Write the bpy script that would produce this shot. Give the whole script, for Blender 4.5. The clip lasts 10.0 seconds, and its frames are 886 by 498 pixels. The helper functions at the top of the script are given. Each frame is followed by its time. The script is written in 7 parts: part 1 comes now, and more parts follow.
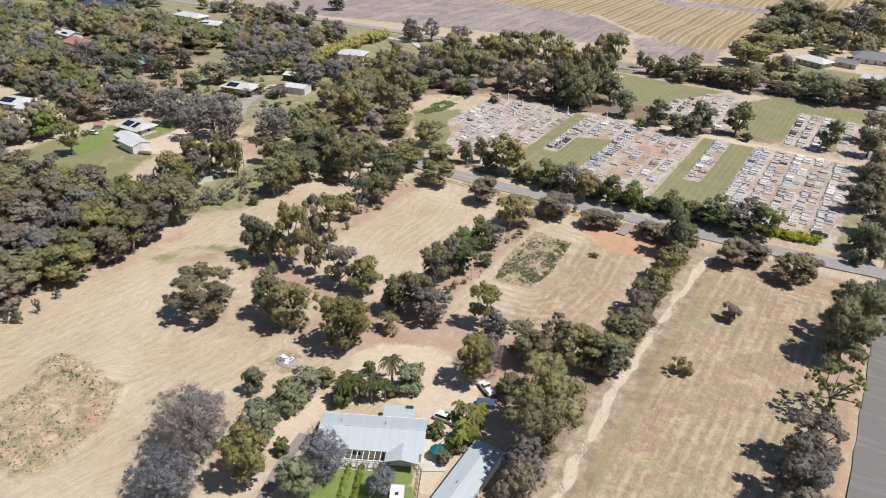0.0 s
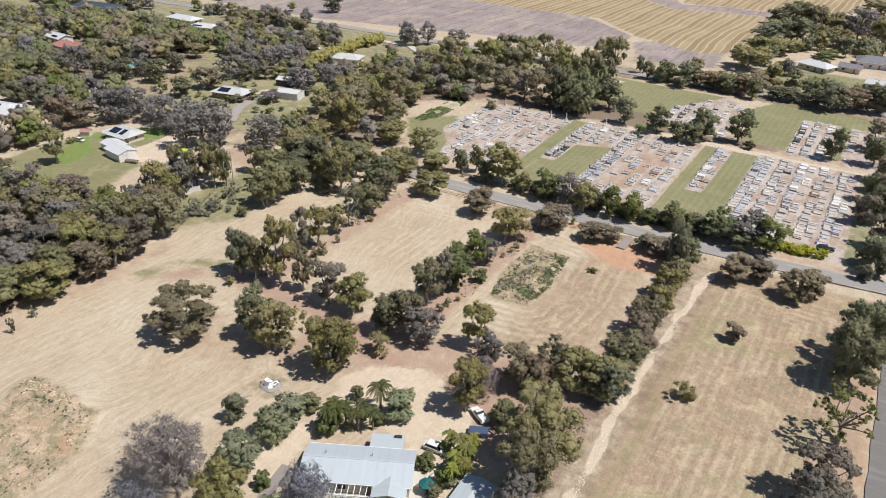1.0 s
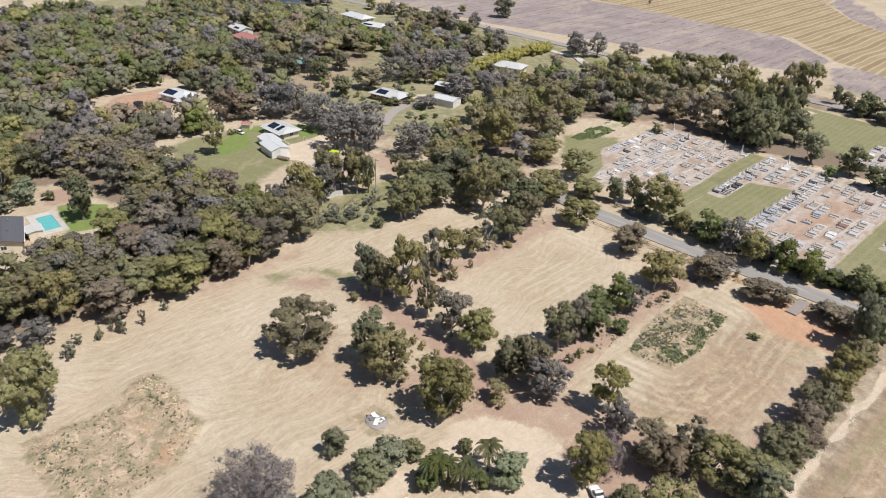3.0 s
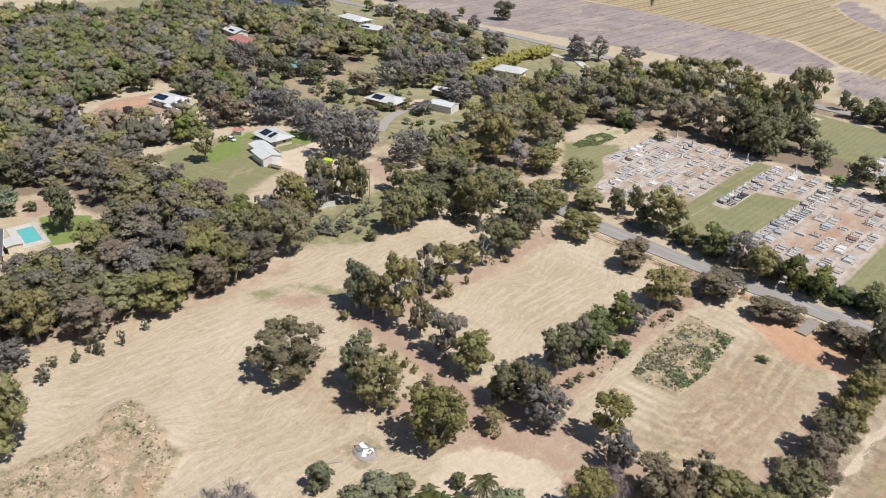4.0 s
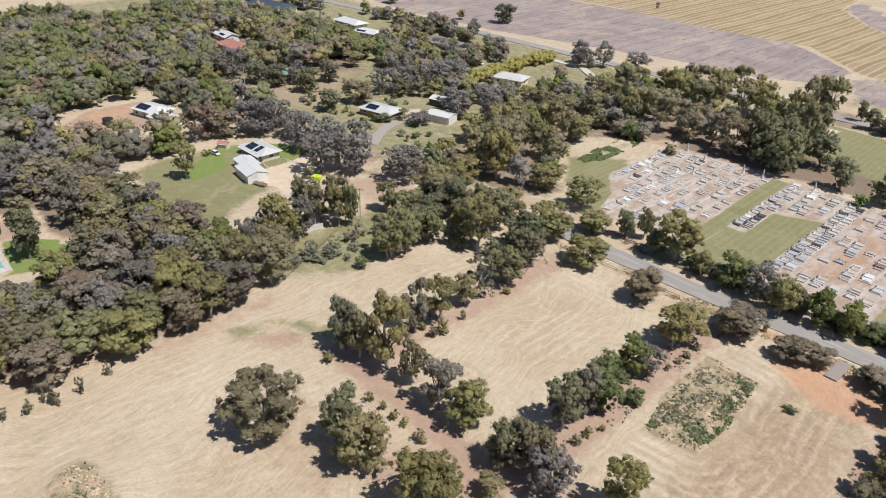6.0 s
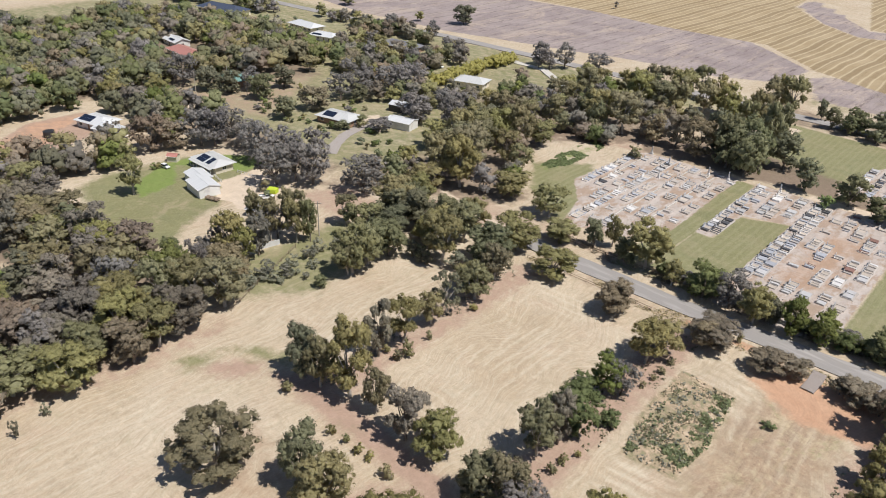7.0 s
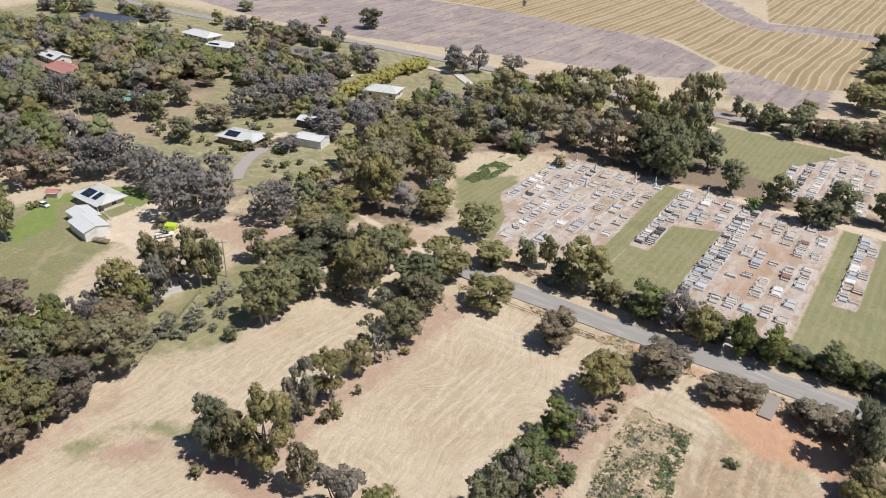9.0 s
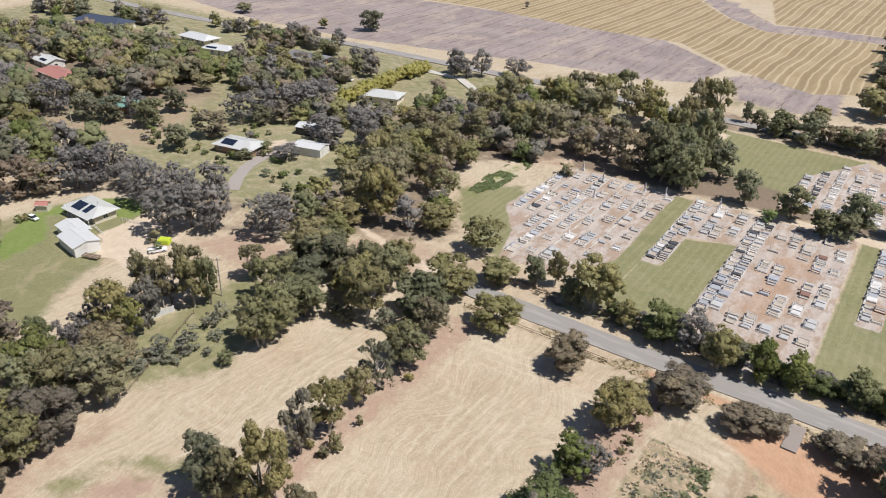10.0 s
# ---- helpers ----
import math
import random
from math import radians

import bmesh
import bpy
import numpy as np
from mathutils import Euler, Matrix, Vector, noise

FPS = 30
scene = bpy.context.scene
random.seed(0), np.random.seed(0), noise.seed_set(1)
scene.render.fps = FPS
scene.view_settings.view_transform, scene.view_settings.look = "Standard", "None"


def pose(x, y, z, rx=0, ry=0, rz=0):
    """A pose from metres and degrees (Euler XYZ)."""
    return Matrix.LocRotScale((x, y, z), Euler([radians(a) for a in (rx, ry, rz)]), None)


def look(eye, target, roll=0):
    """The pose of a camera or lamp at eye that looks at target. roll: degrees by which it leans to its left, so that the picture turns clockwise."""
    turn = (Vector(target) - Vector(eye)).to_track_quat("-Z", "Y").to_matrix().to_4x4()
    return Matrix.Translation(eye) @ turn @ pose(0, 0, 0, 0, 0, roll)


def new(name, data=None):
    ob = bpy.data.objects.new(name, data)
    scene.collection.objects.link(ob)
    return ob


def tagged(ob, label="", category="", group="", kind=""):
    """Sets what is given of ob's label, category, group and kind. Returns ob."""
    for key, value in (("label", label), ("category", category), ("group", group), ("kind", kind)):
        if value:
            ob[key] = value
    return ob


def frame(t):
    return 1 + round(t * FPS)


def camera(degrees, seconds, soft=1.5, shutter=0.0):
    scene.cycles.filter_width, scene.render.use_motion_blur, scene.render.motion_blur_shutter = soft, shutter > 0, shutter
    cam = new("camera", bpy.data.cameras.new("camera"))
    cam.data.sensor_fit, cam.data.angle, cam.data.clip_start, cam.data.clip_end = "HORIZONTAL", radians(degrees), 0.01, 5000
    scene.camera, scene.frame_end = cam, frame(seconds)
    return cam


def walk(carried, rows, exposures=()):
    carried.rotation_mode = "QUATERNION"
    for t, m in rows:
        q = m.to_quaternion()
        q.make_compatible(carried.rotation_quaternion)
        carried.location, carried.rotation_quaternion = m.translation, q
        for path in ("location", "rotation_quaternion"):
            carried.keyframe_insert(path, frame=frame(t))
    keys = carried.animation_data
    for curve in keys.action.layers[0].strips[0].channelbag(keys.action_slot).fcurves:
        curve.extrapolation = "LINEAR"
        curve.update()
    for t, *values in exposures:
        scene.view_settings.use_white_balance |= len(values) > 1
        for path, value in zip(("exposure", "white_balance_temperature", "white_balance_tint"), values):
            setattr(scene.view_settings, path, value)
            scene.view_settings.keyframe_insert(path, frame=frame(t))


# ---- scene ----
cam = camera(63.4, 10.0, soft=0.95)
# seconds, eye x y z, yaw, pitch, lean
ROWS = [
    (0, -0.32, 2.69, 95.17, 31.22, -28.72, 1.7),
    (0.5, -1.61, 6.47, 95.24, 31.22, -28.72, 1.7),
    (1, -3.06, 10.11, 95.3, 31.17, -28.69, 1.8),
    (1.5, -4.61, 13.65, 95.32, 31.24, -28.66, 1.8),
    (1.6, -4.94, 14.36, 95.32, 32.89, -28.69, 1.81),
    (1.7, -5.27, 15.07, 95.32, 37.11, -28.78, 1.84),
    (1.8, -5.59, 15.79, 95.33, 41.24, -28.87, 1.88),
    (1.9, -5.92, 16.5, 95.33, 43.61, -28.92, 1.89),
    (2, -6.25, 17.21, 95.33, 44.58, -28.94, 1.9),
    (2.5, -8.21, 20.79, 95.32, 44.56, -28.95, 2),
    (4, -15.37, 31.2, 95.24, 44.61, -28.97, 2.1),
    (4.5, -18.02, 34.49, 95.11, 44.61, -29.02, 2.2),
    (5, -20.78, 37.68, 94.92, 44.61, -29.02, 2.2),
    (5.5, -23.6, 40.91, 94.76, 44.68, -29.05, 2.2),
    (6.7, -30.58, 48.48, 94.46, 44.68, -29.05, 2.2),
    (6.8, -31.16, 49.11, 94.43, 43.87, -29.04, 2.23),
    (6.9, -31.74, 49.74, 94.41, 42.1, -29, 2.28),
    (7, -32.32, 50.37, 94.38, 41.45, -28.99, 2.3),
    (7.5, -35.11, 53.45, 94.28, 41.45, -29.01, 2.2),
    (7.9, -37.62, 56.06, 94.2, 41.45, -29.01, 2.2),
    (8, -38.2, 56.7, 94.18, 40.25, -28.99, 2.3),
    (8.1, -38.88, 57.36, 94.15, 36.83, -28.9, 2.2),
    (8.2, -39.51, 58.01, 94.13, 34.88, -28.86, 2.2),
    (8.3, -40.13, 58.67, 94.11, 34.3, -28.84, 2.2),
    (8.5, -41.39, 59.97, 94.07, 34.23, -28.84, 2.2),
    (9, -44.8, 63.3, 94.07, 34.13, -28.92, 2.2),
    (9.5, -47.9, 66.61, 94.15, 34.14, -29, 2.2),
    (10, -50.79, 69.81, 94.26, 34.12, -29.01, 2.2),
]


def heading(yaw, pitch):
    a, b = radians(yaw), radians(pitch)
    return Vector((-math.sin(a) * math.cos(b), math.cos(a) * math.cos(b), math.sin(b)))


walk(cam, [(t, look((x, y, z), Vector((x, y, z)) + heading(yaw, pitch), lean)) for t, x, y, z, yaw, pitch, lean in ROWS])

# ---- light ----
SUN_AZ, SUN_EL = 80.0, 61.0      # degrees clockwise from +y, and above the horizon
world = bpy.data.worlds.new("sky")
scene.world = world
world.use_nodes = True
wn = world.node_tree.nodes
sky = wn.new("ShaderNodeTexSky")
sky.sky_type, sky.sun_disc = "NISHITA", False
sky.sun_elevation, sky.sun_rotation = radians(SUN_EL), radians(SUN_AZ)
sky.air_density, sky.dust_density, sky.ozone_density = 0.6, 0.2, 0.6
world.node_tree.links.new(sky.outputs[0], wn["Background"].inputs[0])
wn["Background"].inputs[1].default_value = 0.10
sun_data = bpy.data.lights.new("sun", "SUN")
sun_data.energy, sun_data.angle, sun_data.color = 4.85, radians(0.53), (1.0, 0.96, 0.915)
sun = new("sun", sun_data)
toward = Vector((math.sin(radians(SUN_AZ)) * math.cos(radians(SUN_EL)), math.cos(radians(SUN_AZ)) * math.cos(radians(SUN_EL)), math.sin(radians(SUN_EL))))
sun.matrix_world = look(toward * 300, (0, 0, 0))

# ---- materials ----


class Nodes:
    """A small helper for wiring a material."""

    def __init__(self, name):
        self.mat = bpy.data.materials.new(name)
        self.mat.use_nodes = True
        self.tree = self.mat.node_tree
        self.bsdf = self.tree.nodes["Principled BSDF"]
        self.bsdf.inputs["Specular IOR Level"].default_value = 0.3

    def node(self, kind, **sockets):
        n = self.tree.nodes.new(kind)
        for key, value in sockets.items():
            self.plug(value, n.inputs[key.replace("_", " ")])
        return n

    def plug(self, value, socket):
        if isinstance(value, bpy.types.NodeSocket):
            self.tree.links.new(value, socket)
        else:
            socket.default_value = value

    def math(self, op, a, b=0.0, clamp=False):
        n = self.tree.nodes.new("ShaderNodeMath")
        n.operation, n.use_clamp = op, clamp
        self.plug(a, n.inputs[0]), self.plug(b, n.inputs[1])
        return n.outputs[0]

    def mix(self, fac, a, b):
        n = self.tree.nodes.new("ShaderNodeMix")
        n.data_type = "RGBA"
        self.plug(fac, n.inputs["Factor"])
        for value, socket in ((a, n.inputs[6]), (b, n.inputs[7])):
            self.plug((*value, 1.0) if isinstance(value, tuple) and len(value) == 3 else value, socket)
        return n.outputs[2]

    def place(self):
        return self.tree.nodes.new("ShaderNodeNewGeometry").outputs["Position"]

    def stretched(self, vector, scale=(1, 1, 1), turn=0.0):
        n = self.tree.nodes.new("ShaderNodeMapping")
        self.plug(vector, n.inputs["Vector"])
        n.inputs["Scale"].default_value, n.inputs["Rotation"].default_value = scale, (0, 0, radians(turn))
        return n.outputs[0]

    def noise(self, vector, scale, detail=3.0, rough=0.55, distort=0.0):
        n = self.node("ShaderNodeTexNoise", Vector=vector, Scale=scale, Detail=detail, Roughness=rough, Distortion=distort)
        return n.outputs["Fac"]

    def ramp(self, value, low, high):
        n = self.tree.nodes.new("ShaderNodeMapRange")
        n.interpolation_type = "SMOOTHSTEP"
        self.plug(value, n.inputs["Value"])
        n.inputs["From Min"].default_value, n.inputs["From Max"].default_value = low, high
        return n.outputs["Result"]

    def bump(self, height, strength=0.3, distance=0.1):
        n = self.node("ShaderNodeBump", Height=height, Strength=strength, Distance=distance)
        self.tree.links.new(n.outputs[0], self.bsdf.inputs["Normal"])

    def done(self, colour, rough=0.8, metal=0.0):
        self.plug((*colour, 1.0) if isinstance(colour, tuple) and len(colour) == 3 else colour, self.bsdf.inputs["Base Color"])
        self.plug(rough, self.bsdf.inputs["Roughness"])
        self.bsdf.inputs["Metallic"].default_value = metal
        return self.mat


def surface(name, colour, vary=0.15, scale=1.0, rough=0.8, metal=0.0, bump=0.1, dirt=(0.2, 0.15, 0.1), dirty=0.25):
    """A weathered plain surface: two scales of tone, dirt in patches and a fine relief."""
    m = Nodes(name)
    p = m.place()
    fine, broad = m.noise(p, 6.0 * scale, 4.0), m.noise(p, 0.45 * scale, 3.0)
    dark = tuple(c * (1 - vary) for c in colour)
    light = tuple(min(1.0, c * (1 + vary)) for c in colour)
    tone = m.mix(fine, dark, light)
    tone = m.mix(m.math("MULTIPLY", m.ramp(broad, 0.5, 0.72), dirty), tone, dirt)
    info = m.tree.nodes.new("ShaderNodeObjectInfo").outputs["Random"]
    hsv = m.node("ShaderNodeHueSaturation", Color=tone, Value=m.math("ADD", m.math("MULTIPLY", info, 0.24), 0.88))
    if bump:
        m.bump(fine, bump, 0.05)
    return m.done(hsv.outputs[0], rough, metal)


def sheeting(name, colour, turn=0.0, rough=0.4, pitch=0.76):
    """Ribbed steel roof sheeting, sheet by sheet slightly different, with streaks of rust and dust."""
    m = Nodes(name)
    coords = m.tree.nodes.new("ShaderNodeTexCoord").outputs["Object"]
    flat = m.stretched(coords, (1, 1, 1), turn)
    ribs = m.node("ShaderNodeTexWave", Vector=flat, Scale=1.3, Distortion=0.0)
    sheet = m.node("ShaderNodeTexNoise", Vector=m.stretched(flat, (1.0 / pitch, 0.02, 0.02)), Scale=1.0, Detail=0.0).outputs["Fac"]
    streak = m.noise(m.stretched(flat, (2.5, 0.25, 0.25)), 1.0, 4.0, 0.65)
    tone = m.mix(sheet, tuple(c * 0.93 for c in colour), tuple(min(1, c * 1.05) for c in colour))
    tone = m.mix(m.math("MULTIPLY", m.ramp(streak, 0.55, 0.8), 0.35), tone, tuple(c * 0.55 for c in colour[:2]) + (colour[2] * 0.42,))
    m.bump(ribs.outputs["Fac"], 0.14, 0.03)
    return m.done(tone, rough, 0.1)


def foliage(name, colour, tip, spread=0.36, shine=0.6):
    """Leaves: every tuft its own tone, every tree its own hue, light passing through."""
    m = Nodes(name)
    geo = m.tree.nodes.new("ShaderNodeNewGeometry")
    each = geo.outputs["Random Per Island"]
    tree_tone = m.tree.nodes.new("ShaderNodeObjectInfo").outputs["Random"]
    far_tone = m.tree.nodes.new("ShaderNodeAttribute")
    far_tone.attribute_name = "tone"
    whole = m.math("FRACT", m.math("ADD", tree_tone, far_tone.outputs["Fac"]))
    patch = m.noise(geo.outputs["Position"], 0.5, 2.0)
    fine = m.noise(geo.outputs["Position"], 2.6, 3.0)
    grain = m.math("ADD", m.math("MULTIPLY", each, 0.16), m.math("MULTIPLY", fine, 0.30))
    tone = m.mix(m.ramp(m.math("ADD", grain, m.math("MULTIPLY", patch, 0.45)), 0.20, 0.70), colour, tip)
    hsv = m.node("ShaderNodeHueSaturation", Color=tone,
                 Hue=m.math("ADD", m.math("MULTIPLY", whole, 0.035), 0.484),
                 Saturation=m.math("ADD", m.math("MULTIPLY", m.math("FRACT", m.math("MULTIPLY", whole, 7.3)), 0.34), 0.76),
                 Value=m.math("ADD", m.math("MULTIPLY", m.math("FRACT", m.math("MULTIPLY", whole, 3.7)), spread), 1 - spread / 2))
    m.bump(m.noise(geo.outputs["Position"], 1.7, 4.0, 0.75), 0.8, 0.5)
    mat = m.done(hsv.outputs[0], shine)
    through_leaf = m.node("ShaderNodeBsdfTranslucent", Color=hsv.outputs[0])
    blend = m.tree.nodes.new("ShaderNodeMixShader")
    blend.inputs[0].default_value = 0.38
    m.tree.links.new(m.bsdf.outputs[0], blend.inputs[1])
    m.tree.links.new(through_leaf.outputs[0], blend.inputs[2])
    m.tree.links.new(blend.outputs[0], m.tree.nodes["Material Output"].inputs[0])
    return mat


LEAF = {
    "gum": foliage("gum leaves", (0.248, 0.224, 0.106), (0.468, 0.421, 0.201)),
    "dark": foliage("dark leaves", (0.187, 0.186, 0.104), (0.351, 0.348, 0.193)),
    "grey": foliage("grey leaves", (0.216, 0.198, 0.182), (0.405, 0.372, 0.341)),
    "brown": foliage("brown leaves", (0.252, 0.202, 0.139), (0.470, 0.379, 0.262)),
    "bright": foliage("fresh leaves", (0.156, 0.174, 0.063), (0.318, 0.348, 0.127)),
    "tips": foliage("yellow-green leaf tips", (0.165, 0.172, 0.062), (0.310, 0.315, 0.115)),
    "sparse": foliage("thin gum leaves", (0.185, 0.174, 0.114), (0.379, 0.355, 0.237)),
    "lightshrub": foliage("pale garden leaves", (0.240, 0.265, 0.145), (0.440, 0.465, 0.270)),
    "lime": foliage("lime leaves", (0.220, 0.275, 0.045), (0.430, 0.500, 0.110)),
    "yellow": foliage("golden hedge leaves", (0.350, 0.350, 0.050), (0.600, 0.570, 0.120), 0.2),
    "bare": foliage("dry purple twigs", (0.330, 0.275, 0.260), (0.540, 0.460, 0.430), 0.2),
    "bareblue": foliage("blue blossom twigs", (0.250, 0.248, 0.275), (0.440, 0.436, 0.480), 0.2),
    # olive-grey gum leaves, with the far woods' bluish haze mixed into the colour
    "greygum": foliage("grey hazed gum leaves", (0.224, 0.200, 0.158), (0.423, 0.378, 0.299)),
    "scrub": foliage("pale scrub leaves", (0.230, 0.230, 0.166), (0.420, 0.415, 0.310)),
    "sapling": foliage("sapling leaves", (0.192, 0.188, 0.121), (0.373, 0.358, 0.233)),
    "weed": foliage("weed leaves", (0.180, 0.225, 0.085), (0.330, 0.375, 0.165)),
    "palm": foliage("palm fronds", (0.092, 0.106, 0.035), (0.244, 0.254, 0.090)),
    "gold_palm": foliage("yellow-green palm fronds", (0.220, 0.230, 0.045), (0.400, 0.400, 0.100)),
    "straw": foliage("dry stalks", (0.313, 0.248, 0.156), (0.594, 0.498, 0.339)),
}
BARK = surface("bark", (0.20, 0.165, 0.135), 0.35, 0.6, 0.9, bump=0.4)
PALE_BARK = surface("pale bark", (0.40, 0.36, 0.31), 0.25, 0.6, 0.8, bump=0.3)
ROOF_ZINC = sheeting("zinc roof", (0.49, 0.54, 0.57), rough=0.5)
ROOF_ZINC_ACROSS = sheeting("zinc roof across", (0.48, 0.535, 0.55), 90, 0.5)
ROOF_PALE = sheeting("pale roof", (0.60, 0.60, 0.58))
ROOF_WHITE = sheeting("white roof", (0.66, 0.665, 0.66))
ROOF_RED = sheeting("red roof", (0.50, 0.23, 0.19))
ROOF_GREEN = sheeting("green roof", (0.22, 0.38, 0.33))
ROOF_BLUE = sheeting("slate blue roof", (0.075, 0.09, 0.13))
ROOF_SLATE = sheeting("charcoal roof", (0.135, 0.132, 0.145), 90)
ROOF_GREY = sheeting("grey roof", (0.24, 0.235, 0.245))
WALL_CREAM = surface("cream wall", (0.68, 0.62, 0.50), 0.08, 1.0, 0.85)
WALL_WHITE = surface("white wall", (0.76, 0.75, 0.72), 0.06, 1.0, 0.8)
WALL_BRICK = surface("brown brick wall", (0.34, 0.22, 0.15), 0.2, 2.0, 0.9)
TRIM_WHITE = surface("white paint", (0.8, 0.79, 0.76), 0.05, 1.0, 0.5, dirty=0.1)
TIMBER = surface("weathered timber", (0.26, 0.20, 0.145), 0.3, 1.5, 0.85, bump=0.3)
OLD_PAVING = surface("worn grey paving", (0.27, 0.235, 0.215), 0.18, 0.8, 0.9)
CONCRETE = surface("pale concrete", (0.52, 0.49, 0.44), 0.12, 0.8, 0.85)
DRIVE = surface("grey gravel path", (0.32, 0.285, 0.262), 0.25, 3.0, 0.95, bump=0.4)
STEEL = surface("dull steel", (0.42, 0.43, 0.44), 0.12, 1.0, 0.4, 0.7)
DARK_METAL = surface("dark metal", (0.05, 0.05, 0.055), 0.2, 1.0, 0.4, 0.3)
RUBBER = surface("black rubber", (0.02, 0.02, 0.02), 0.2, 1.0, 0.85)
PAINT_WHITE = surface("white car paint", (0.78, 0.78, 0.78), 0.03, 1.0, 0.2, dirty=0.08)
PAINT_DARK = surface("dark blue car paint", (0.025, 0.035, 0.07), 0.1, 1.0, 0.2, dirty=0.1)
PAINT_LIME = surface("lime tarpaulin", (0.55, 0.68, 0.06), 0.1, 1.0, 0.5, dirty=0.1)
TEAL_CLOTH = surface("teal shade cloth", (0.015, 0.13, 0.13), 0.2, 1.0, 0.8)
BLUE_TARP = surface("pale blue tarpaulin", (0.45, 0.55, 0.68), 0.15, 1.0, 0.5)
STONES = [
    surface("pale granite", (0.46, 0.45, 0.445), 0.12, 1.0, 0.5),
    surface("grey granite", (0.40, 0.41, 0.44), 0.15, 1.0, 0.4),
    surface("white marble", (0.62, 0.60, 0.58), 0.10, 1.0, 0.5),
    surface("red granite", (0.26, 0.15, 0.12), 0.15, 1.0, 0.4),
    surface("black granite", (0.09, 0.09, 0.095), 0.2, 1.0, 0.25),
    surface("old concrete", (0.43, 0.385, 0.345), 0.2, 1.0, 0.9),
]
PLOT = surface("stained concrete", (0.46, 0.415, 0.375), 0.18, 0.8, 0.9)
GRAVEL = surface("grave gravel", (0.46, 0.40, 0.34), 0.35, 4.0, 0.95, bump=0.5)


def glass_dark():
    m = Nodes("window glass")
    m.bsdf.inputs["Specular IOR Level"].default_value = 0.6
    return m.done(m.mix(m.noise(m.place(), 0.8), (0.02, 0.025, 0.03), (0.05, 0.06, 0.065)), 0.06)


GLASS = glass_dark()


def solar_glass():
    m = Nodes("solar cells")
    m.bsdf.inputs["Specular IOR Level"].default_value = 0.5
    return m.done(m.mix(m.noise(m.place(), 3.0), (0.012, 0.018, 0.035), (0.022, 0.03, 0.055)), 0.12)


SOLAR = solar_glass()


def pool_water():
    m = Nodes("pool water")
    m.bsdf.inputs["Specular IOR Level"].default_value = 0.5
    m.bump(m.noise(m.place(), 2.0), 0.15, 0.05)
    return m.done(m.mix(m.noise(m.place(), 0.6), (0.10, 0.42, 0.42), (0.17, 0.52, 0.50)), 0.05)


WATER = pool_water()


def asphalt(name="worn asphalt", f=1.0):
    m = Nodes(name)
    p = m.place()
    grain, patch = m.noise(p, 12.0, 4.0), m.noise(m.stretched(p, (0.12, 0.7, 1)), 1.0, 3.0)
    tone = m.mix(grain, tuple(c * f for c in (0.245, 0.228, 0.214)), tuple(c * f for c in (0.350, 0.328, 0.308)))
    tone = m.mix(m.ramp(patch, 0.45, 0.75), tone, tuple(c * f for c in (0.38, 0.355, 0.335)))
    m.bump(grain, 0.3, 0.02)
    return m.done(tone, 0.85)


ASPHALT = asphalt()
DARK_ASPHALT = asphalt("dark asphalt", 0.62)


